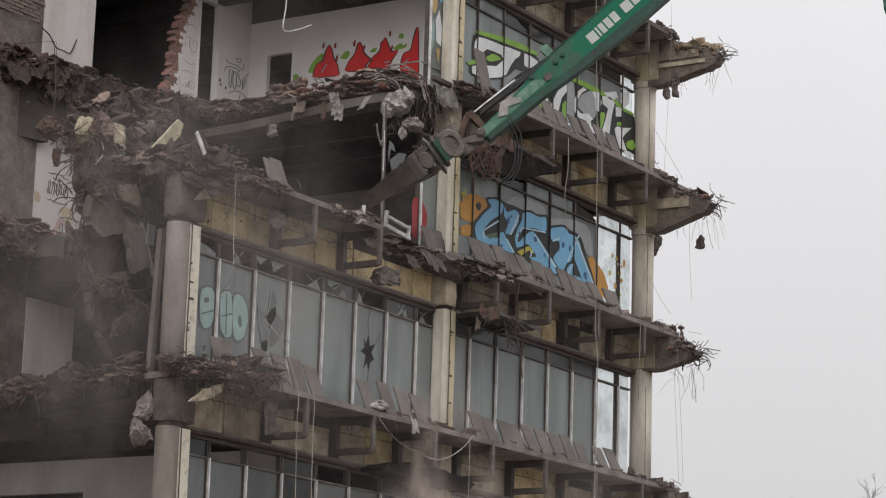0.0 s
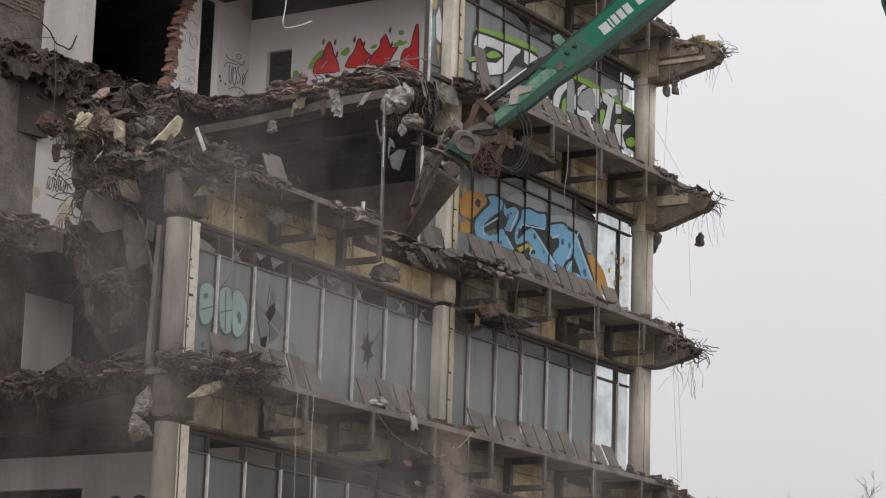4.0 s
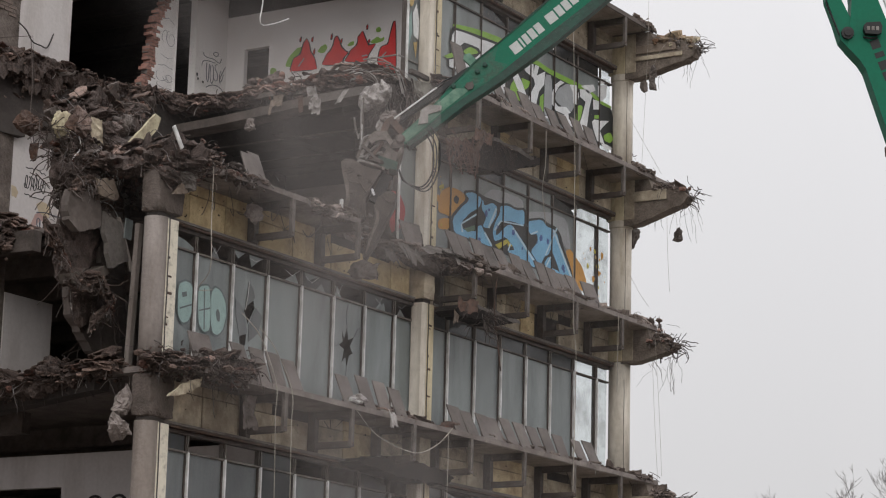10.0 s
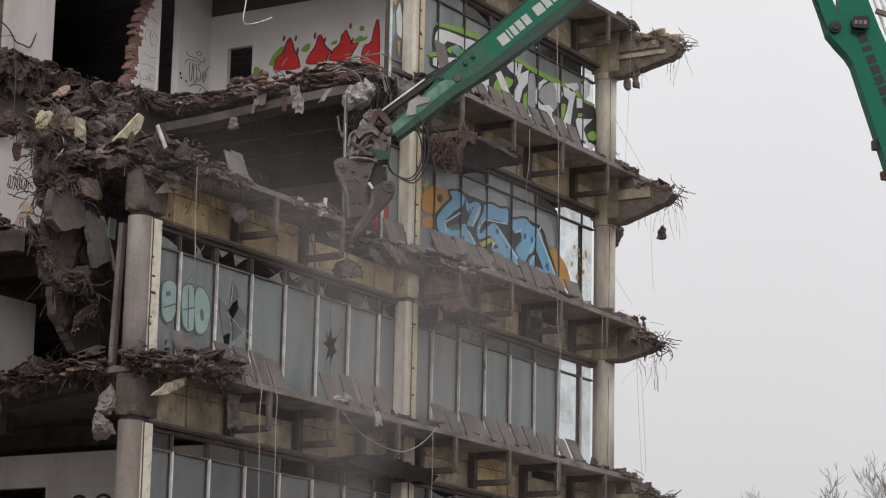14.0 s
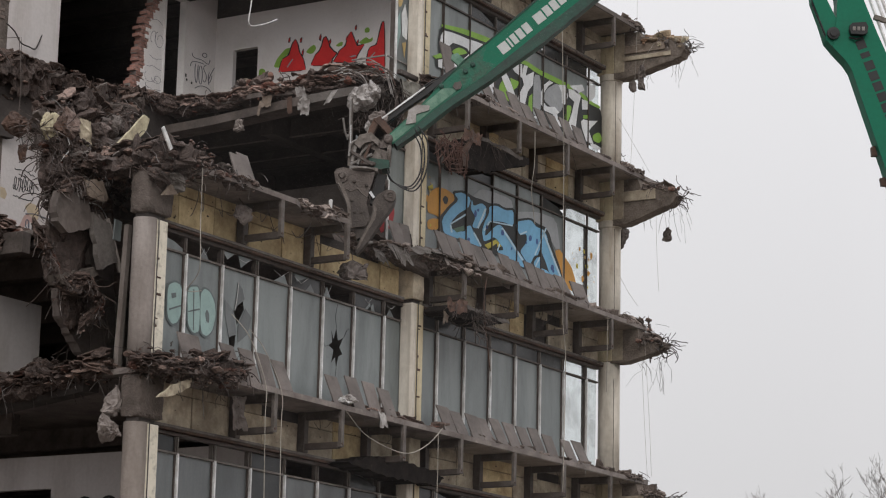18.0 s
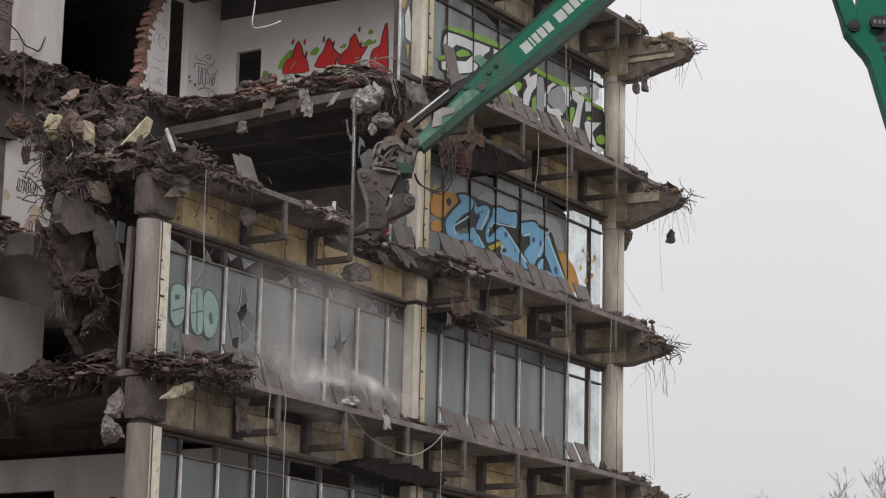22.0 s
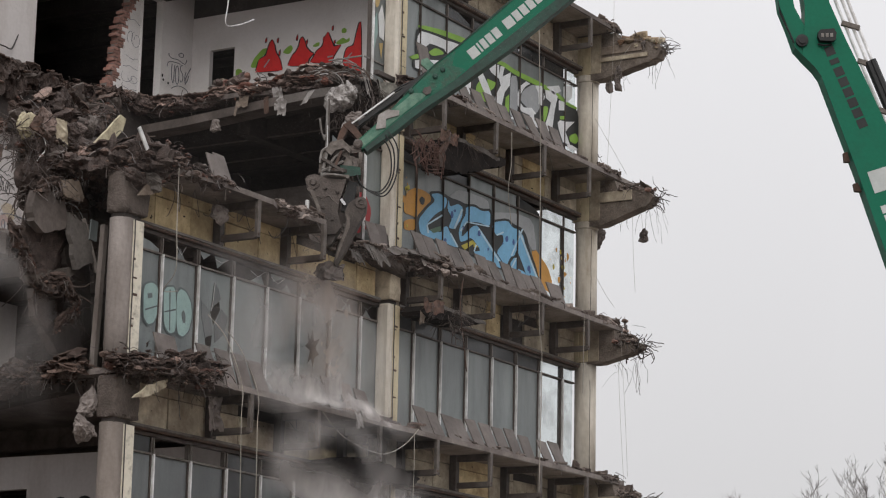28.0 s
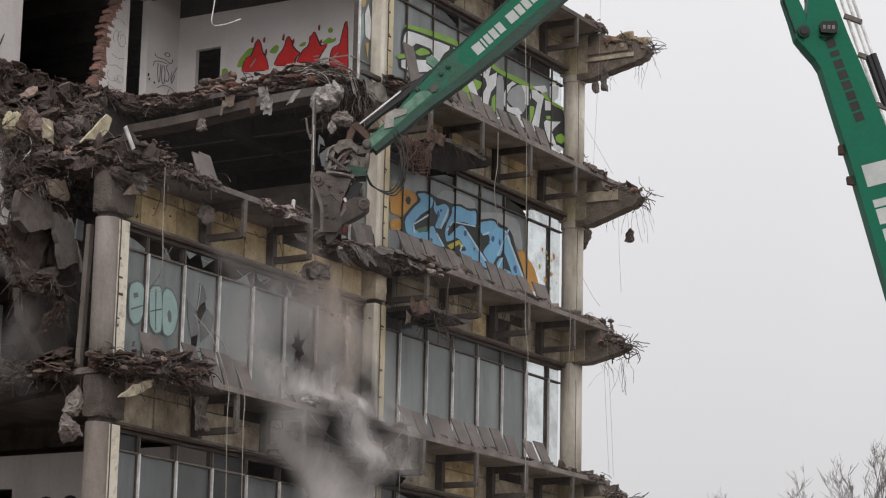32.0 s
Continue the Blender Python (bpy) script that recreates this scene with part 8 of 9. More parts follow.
hanging_slab("beam_stub", [(7.75, 10.6), (7.95, 10.74), (8.46, 10.80), (9.13, 10.83), (10.05, 10.83), (10.10, 10.74), (9.37, 10.57), (8.81, 10.57), (8.04, 10.53)], -0.9, 0.5, SHADE_AND_SCAR, "dark torn slab fragment under the walkway")
tangle((8.9, -0.9, 10.62), 26, 0.5, 113, 0.008, 1.0, (0.5, -0.1, -0.5))
block((4.8, -0.6, 10.82), 0.25, 64, SOFFIT, "dark lump caught on the bracket", "concrete_lump", (1.5, 0.8, 0.8))
block((1.45, -0.5, 11.28), 0.2, 65, CONCRETE, "pale cloth-like lump hanging on the boards", "concrete_lump", (1.1, 0.5, 0.9))
block((4.3, -0.9, 8.3), 0.2, 66, WHITE_BIT, "crumpled white plastic scrap on the slab edge", "plastic_scrap", (1.6, 0.6, 0.35))
crumpled((4.35, -0.98, 8.33), 0.17, 68, SHEETING, "crumpled silver foil scrap on the slab edge", "plastic_scrap", (1.5, 0.6, 0.5))
drape((5.2, -1.03, 8.28), (0.3, 0.0, -0.02), (0.12, -0.02, -0.36), 69, SHEETING, "silver foil scrap hanging over the slab edge", "plastic_scrap", amp=0.08, n=14, torn=0.3)
block((7.3, -0.35, 11.5), 0.4, 67, SOFFIT, "dark broken slab end under rubble", "concrete_lump", (1.7, 0.8, 0.3), (0, 8, 0))
heap([(6.2, -0.1, L1 - 0.1), (7.4, -0.5, L1 - 0.1), (8.8, -0.9, L1 - 0.1)], 0.3, 0.25, 360, 0.02, 0.2, 17, RUBBLE_PALE, bars=8, bar_len=0.35, hang=0.25)
heap([(-2.5, 5.95, L1), (0.5, 5.8, L1), (2.3, 5.55, L1)], 0.3, 0.25, 420, 0.03, 0.22, 18, RUBBLE, bars=14, bar_len=0.4, hang=0.5)
for i, (p, sz) in enumerate((((15.5, -1.3, 17.46), 0.13), ((15.5, -1.3, 17.17), 0.13), ((15.05, -1.3, 17.0), 0.12), ((16.83, -1.3, 13.92), 0.15), ((16.62, -0.2, 13.9), 0.26))):
    block(p, sz, 80 + i, SOFFIT, "small dark lump dangling on a wire" if i < 4 else "dark brick lump on the column side", "concrete_lump", (0.7, 0.7, 1.2))
tagged(Geo().box(0, 0, 0, 0.06, 0.06, 0.42, 0.01, pose(4.2, -0.5, 11.72, 0, 3, 0)).emit("pipe_stub", WHITE_BIT), "short white pipe stub standing on the slab", "pipe")
spray(tag_thing("dusty red paint on the leftover pane"), "dullred", 1, [(6.60, 12.87), (6.95, 12.90), (7.2, 12.60), (7.1, 12.23), (6.63, 11.99)])

# ---- loose cables and wires ----
def cable(points, r=0.008, mat=None, label="pale cable hanging down the facade"):
    out = spline(points, 8)
    return tagged(Geo().tube(out, r, 5).emit("cable", mat or CABLE), label, "cable", "hanging cables")


YF = -1.05
cable([(0.4, 4.05, 14.9), (0.5, 5.4, 15.05), (0.6, 6.95, 15.12)], 0.005, REBAR, "bent wire leading back to the slab edge")
for a, b in hung:
    cable([a, ((a[0] + b[0]) / 2 + 0.04, a[1], (a[2] + b[2]) / 2), b], 0.008, REBAR, "bent bar holding a hanging lump")
cable([(-0.50, YF, 11.62), (-0.49, YF, 10.64), (-0.47, YF, 9.86), (-0.2, -0.6, 9.6), (0.6, -0.3, 9.75)])
cable([(1.1, -0.6, 9.4), (1.27, -0.9, 8.98), (1.57, YF, 8.2), (1.59, YF, 7.6), (1.65, YF, 6.0)])
cable([(1.5, -0.7, 9.2), (1.71, -0.9, 8.85), (2.05, YF, 8.15), (2.08, YF, 7.5), (2.12, YF, 6.0)])
cable([(12.09, YF, 18.6), (12.2, YF, 16.5), (12.29, YF, 14.5), (12.32, YF, 11.3), (12.47, YF, 10.3), (12.41, YF, 7.5)], 0.009)
cable([(11.0, YF, 15.0), (11.0, YF, 14.3), (10.89, YF, 13.7), (11.05, YF, 13.0)])
cable([(4.12, YF, 8.08), (4.86, YF, 7.71), (6.14, YF, 7.55), (6.95, YF, 7.81), (7.5, YF, 8.2)], 0.010)
cable([(14.4, YF, 11.63), (14.38, YF, 11.0), (14.36, YF, 9.9)])
cable([(7.35, YF, 8.1), (7.36, YF, 7.4), (7.34, YF, 6.5)])
cable([(9.1, YF, 11.5), (9.0, YF, 10.9), (9.15, YF, 10.2), (9.3, YF, 9.6)], 0.012, RUST, "rusty bar hanging from the beam stub")
THIN = 0.0035
for pts in ([(15.25, -1.3, 19.2), (15.21, -1.3, 17.8), (14.96, -1.3, 15.07)], [(16.25, -1.3, 14.3), (16.3, -1.3, 13.4), (16.41, -1.3, 12.5)], [(15.7, -1.3, 11.3), (15.94, -1.3, 9.56), (16.07, -1.3, 8.24)],
            [(15.57, -1.3, 10.8), (15.7, -1.3, 9.5), (15.87, -1.3, 8.16)], [(14.34, -1.3, 16.1), (15.2, -1.3, 15.6), (15.95, -1.3, 15.16)], [(14.44, -1.3, 12.51), (14.9, -1.3, 12.2), (15.36, -1.3, 11.97)],
            [(16.3, -1.4, 14.9), (16.7, -1.3, 14.4), (16.83, -1.3, 13.9)], [(15.5, -1.3, 17.5), (15.5, -1.3, 17.3), (15.5, -1.3, 17.1)], [(16.0, -1.4, 18.3), (15.6, -1.35, 17.85), (15.5, -1.3, 17.5)], [(0.4, 4.0, 14.9), (0.5, 4.0, 14.0), (0.45, 4.0, 13.2), (0.62, 4.0, 12.72)]):
    cable(pts, THIN, CABLE_DARK if pts[0][0] < 3 else CABLE, "thin wire dangling from the broken end")
cable([(6.85, 2.6, 18.64), (6.2, 2.55, 18.6), (5.6, 2.5, 18.45), (5.54, 2.5, 16.92), (5.48, 2.5, 16.36), (5.9, 2.5, 16.45), (6.45, 2.5, 16.72)], 0.014, WHITE_BIT, "white cable hanging from the ceiling")
cable([(2.3, 6.1, 16.0), (2.55, 6.1, 15.9), (2.75, 6.1, 15.72), (3.0, 6.1, 15.7), (3.26, 6.15, 15.74), (3.49, 6.21, 16.10)], 0.016, CABLE_DARK, "dark cable looped over the wall")
cable([(-1.6, 1.1, 12.3), (-1.45, 1.1, 12.0), (-1.6, 1.1, 11.8), (-1.75, 1.1, 11.6)], 0.012, WHITE_BIT, "bent white wire in the wreckage")
cable([(-1.1, 1.0, 11.1), (-0.7, 1.0, 11.12), (-0.45, 1.0, 10.9), (-0.35, 1.0, 10.6)], 0.012, WHITE_BIT, "bent white wire in the wreckage")

# torn sheet-metal strips draped over the cut beside the middle column
strips = thing("metal_strips", "tangled dull metal strips draped over the cut slab", "metal strips", at=(6.8, 0.1, 15.2))
rnd = random.Random(52)
for i in range(34):
    x, y, z = rnd.uniform(-0.55, 0.35), rnd.uniform(-0.25, 0.6), rnd.uniform(0.0, 0.26)
    d = rnd.uniform(0.3, 0.85)
    path = spline([(x - 0.5 * d, y + 0.3, z - 0.05), (x - 0.1, y + 0.1, z + 0.03), (x + 0.25 * d, y - 0.1, z - 0.2 * d), (x + 0.45 * d, y - 0.2, z - 0.85 * d)], 5)
    part("strip", Geo().tube(path, rnd.uniform(0.007, 0.016), 4), rnd.choice((STEEL, STEEL_LIT, SHEETING, RUST, STEEL)), strips)

# thin dark wires torn out of the ceiling boards
rnd = random.Random(63)
for i in range(30):
    k = rnd.choice((0, 0, 1, 1, 1, 2))
    x = rnd.uniform(-0.3, 7.0) if k < 2 and i % 3 else rnd.uniform(8.3, 15.5)
    y, z, d = rnd.uniform(-0.85, -0.15), level(k) - 0.15, rnd.uniform(0.2, 0.6)
    sway = rnd.gauss(0, 0.25)
    cable([(x, y, z), (x + sway * 0.3, y - 0.03, z - d * 0.5), (x + sway, y, z - d), (x + sway + rnd.gauss(0, 0.15), y, z - d * rnd.uniform(0.6, 1.2))], rnd.uniform(0.004, 0.007), CABLE_DARK, "thin dark wire torn out under the walkway")

# rounded dirty lumps caught in the wreckage and on the broken beam ends
rnd = random.Random(41)
for i in range(22):
    t = rnd.random()
    p = Vector((-1.65, 1.35, L1 + 0.95)).lerp(Vector((1.2, 1.9, L1 + 1.5)), t) + Vector((rnd.gauss(0, 0.1), rnd.uniform(-0.5, 0.0), rnd.uniform(-1.05, 0.0) * (1 - 0.4 * t)))
    block(p, rnd.uniform(0.1, 0.22), 500 + i, rnd.choice((SOFFIT, RUBBLE_BED, RUBBLE_BED_DARK, RUBBLE_BED_DARK, SHADE_AND_SCAR)), "dirty concrete lump caught in the wreckage", "concrete_lump", (rnd.uniform(0.7, 1.3), 0.6, rnd.uniform(0.6, 1.2)), (0, rnd.uniform(-40, 40), rnd.uniform(0, 90)))
for k, zz, tip in ((0, L0, 1.6), (1, L1, 1.55), (2, L2, 1.86), (3, L3, 2.03)):
    for i in range(9):
        block((16.08 + rnd.gauss(0, 0.07), -tip + rnd.uniform(-0.08, 0.6), zz - 0.42 + rnd.uniform(-0.08, 0.08)), rnd.uniform(0.04, 0.10), 540 + 7 * k + i, rnd.choice((RUBBLE_BED, BRICK_DUSTY, CREAM_RUBBLE, CREAM_RUBBLE, SOFFIT) if k == 3 else (RUBBLE_BED, SOFFIT, BRICK_DUSTY)), "crumbling lump at the broken beam end", "concrete_lump", (1, 0.8, rnd.uniform(0.5, 0.9)))
heap([(16.28, -1.1, L1 + 0.12), (16.3, -1.14, L1 - 0.3), (16.3, -1.16, L1 - 0.85)], 0.08, 0.1, 90, 0.03, 0.14, 201, RUBBLE, label="crumbs hanging down the slab corner on wires", bars=14, bar_len=0.3, hang=0.1)

# broken slab plates lying in and hanging from the wreckage
rnd = random.Random(77)
for p, sz in (((0.6, 6.5, 15.1), 0.4), ((1.9, 6.1, 15.05), 0.4), ((3.2, 5.7, 15.05), 0.4), ((4.4, 5.4, 15.0), 0.35), ((5.3, 5.1, 14.95), 0.3), ((-0.9, 0.4, 11.95), 0.4), ((-0.2, -0.3, 11.9), 0.42),
              ((0.4, -0.7, 11.85), 0.3), ((-1.3, 1.2, 11.9), 0.45), ((-1.7, 1.5, 12.5), 0.4), ((-0.7, 1.6, 12.7), 0.4), ((0.3, 1.9, 13.0), 0.45), ((1.3, 2.3, 13.5), 0.45), ((-0.9, 0.9, 8.25), 0.3), ((-0.3, 2.4, 8.25), 0.35),
              ((0.1, -0.8, 8.3), 0.28), ((6.9, 0.0, 11.6), 0.3), ((8.3, -0.6, 11.6), 0.3), ((-1.6, 1.6, 12.1), 0.3), ((-1.5, 1.3, 10.9), 0.28), ((-0.1, 1.4, 11.3), 0.35)):
    block(p, sz * 0.72, int(p[0] * 31 + p[2] * 7) % 997, rnd.choice((SOFFIT, SOFFIT, CONCRETE, RUBBLE_DARK)), "broken dark concrete plate in the wreckage", "concrete_lump", (1.2, 0.8, 0.3), (rnd.uniform(-25, 25), rnd.uniform(-30, 30), rnd.uniform(0, 180)))
heap([(-0.9, 0.3, L1 - 0.1), (-0.2, 1.0, L1 - 0.1), (1.1, 2.1, L1 - 0.1), (2.2, 4.4, L1 - 0.1)], 0.15, 0.15, 320, 0.03, 0.2, 16, RUBBLE_DARK, bars=20, bar_len=0.4, hang=0.3)


# ---- dust: billows of torn veils, one behind the other, that drift ----
def dust(label, size, veils, seed, mat=None):
    """size: half extents; each veil is a rumpled sheet that fills the puff."""
    g = Geo()
    n = 22
    for k in range(veils):
        rnd = random.Random(seed * 13 + k)
        ph = [rnd.uniform(0, 6.28) for _ in range(4)]
        mid = ((k + 0.5) / veils * 2 - 1) * 0.75
        vs = []
        for i in range(n + 1):
            for j in range(n + 1):
                x, z = i / n * 2 - 1, j / n * 2 - 1
                y = mid + 0.22 * math.sin(3.1 * x + ph[0] + 1.7 * z) + 0.16 * math.sin(5.3 * z + ph[1] - 2.2 * x) + 0.08 * math.sin(9 * x + ph[2]) * math.sin(8 * z + ph[3])
                vs.append((x * size[0], max(-1, min(1, y)) * size[1], z * size[2]))
        g.add(vs, [(i * (n + 1) + j, (i + 1) * (n + 1) + j, (i + 1) * (n + 1) + j + 1, i * (n + 1) + j + 1) for i in range(n) for j in range(n)])
    ob = g.emit("dust_cloud", mat or DUST, smooth=True)
    return tagged(ob, label, "dust", kind="stuff")


haze = dust("thin grey dust haze drifting before the facade", (10.5, 1.2, 7.5), 1, 1, DUST_HAZE)
fall_puffs = [dust("brown dust falling with the rubble", (1.9, 0.45, 2.1), 1, 10 + i, DUST_BROWN) for i in range(5)]
window_dust = dust("pale dust hanging before the windows", (4.6, 0.5, 2.1), 1, 3)
roll_dust = dust("pale dust rolling over the slab edge", (1.9, 0.6, 1.2), 2, 4, DUST_THICK)
settling_dust = dust("thin dust settling before the windows", (10, 0.9, 7), 1, 21, DUST_SETTLING)
late_brown = dust("brown dust pouring down past the windows", (1.5, 0.4, 2.2), 1, 35, DUST_TAN)
late_roll = dust("pale dust rolling over the slab edge", (1.9, 0.6, 1.1), 2, 27, DUST_THICK)
# standing veil added before the building to lift the blacks
air = dust("faint haze veil before the building that lifts dark tones", (17, 1.5, 13), 1, 9, AIR_VEIL)
air.location = (7, -4.5, 11.5)
late_dust = dust("tan dust falling past the windows", (1.7, 0.4, 2.3), 1, 5, DUST_TAN)
edge_dust = dust("pale dust spilling along the slab edge", (3.6, 0.4, 0.9), 1, 6, DUST_THICK)
low_dust = dust("grey dust before the lower storey", (2.4, 0.6, 2.2), 1, 7, DUST_TAN)
late_low = dust("thin dust rolling below the slab edge", (2.9, 0.6, 1.6), 1, 37, DUST_LOW)
mid_dust = dust("thin dust drifting before the lower windows", (7.5, 0.8, 4.2), 1, 33, DUST_MID)
left_dust = dust("grey dust hanging before the dark rooms", (3.2, 0.8, 2.8), 1, 8)

# ---- fragments that fall while the crusher works ----
fragments = []
rnd = random.Random(31)
for i in range(96):
    fragments.append(block((0, 0, 0), 0.022 + 0.11 * rnd.random() ** 2.4, 300 + i, rnd.choice((CONCRETE, RUBBLE_BED_DARK, RUBBLE_BED, BRICK_DUSTY)), "small falling piece of broken masonry", "masonry_fragment", (1, 0.8, 0.7)))
frame_scrap = thing("window_frame_scrap", "bent white window frame torn out of the facade", "window frame")
part("rail", Geo().box(-0.45, -0.03, -0.03, 0.45, 0.03, 0.05, 0.006), WHITE_BIT, frame_scrap)
part("rail", Geo().box(-0.42, -0.03, 0.17, 0.40, 0.03, 0.23, 0.006), WHITE_BIT, frame_scrap)
part("stile", Geo().box(-0.45, -0.03, 0.05, -0.38, 0.03, 0.30, 0.006), WHITE_BIT, frame_scrap)
part("stile", Geo().box(0.36, -0.03, 0.05, 0.42, 0.03, 0.26, 0.006), WHITE_BIT, frame_scrap)

# ---- bare trees behind ----
def bare_tree(x, y, height, seed):
    rnd = random.Random(seed)
    t = thing("bare_tree", "bare winter tree with fine grey twigs", "tree", "bare trees", at=(x, y, 0))
    trunk, crown = Geo(), Geo()
    trunk.tube([(0, 0, 0), (0.1, 0, height * 0.2), (0.0, 0.1, height * 0.45)], 0.24, 8, 0.6)

    def grow(p, d, length, r, depth):
        pts, n = [p], 4 if depth > 1 else 2
        for i in range(n):
            d = (d + Vector((rnd.gauss(0, 0.15), rnd.gauss(0, 0.15), rnd.gauss(0.07, 0.08)))).normalized()
            pts.append(pts[-1] + d * length / n)
        crown.tube(pts, r, 5 if depth > 3 else 3, 0.55)
        if depth:
            for i in range(3 if depth > 3 else 4):
                t = rnd.uniform(0.12, 0.96) * n
                j = min(n - 1, int(t))
                q = pts[j].lerp(pts[j + 1], t - j)
                e = (d + Vector((rnd.gauss(0, 0.5), rnd.gauss(0, 0.5), rnd.gauss(0.1, 0.2)))).normalized()
                grow(q, e, length * rnd.uniform(0.42, 0.68), max(r * 0.55, 0.007), depth - 1)

    for i in range(7):
        a = i * math.tau / 7 + rnd.random()
        grow(Vector((0, 0.08, height * rnd.uniform(0.3, 0.45))), Vector((math.cos(a) * 0.24, math.sin(a) * 0.24, 0.9)).normalized(), height * 0.30, 0.06, 5)
    part("trunk", trunk, BARK, t)
    part("crown", crown, BARK, t)
    return t


def at_view(px, depth):
    """Ground point: metres to the right of the view's middle at a distance ahead."""
    return EYE + AHEAD * depth + RIGHT * px


for i, (r, d, h) in enumerate(((13.3, 82, 12.6), (16.3, 83, 14.0), (18.6, 80, 14.4), (21.6, 86, 15.7), (24.2, 82, 15.8), (17.6, 90, 14.3), (20.2, 84, 14.9))):
    p = at_view(r, d)
    bare_tree(p.x, p.y, h, 70 + i)


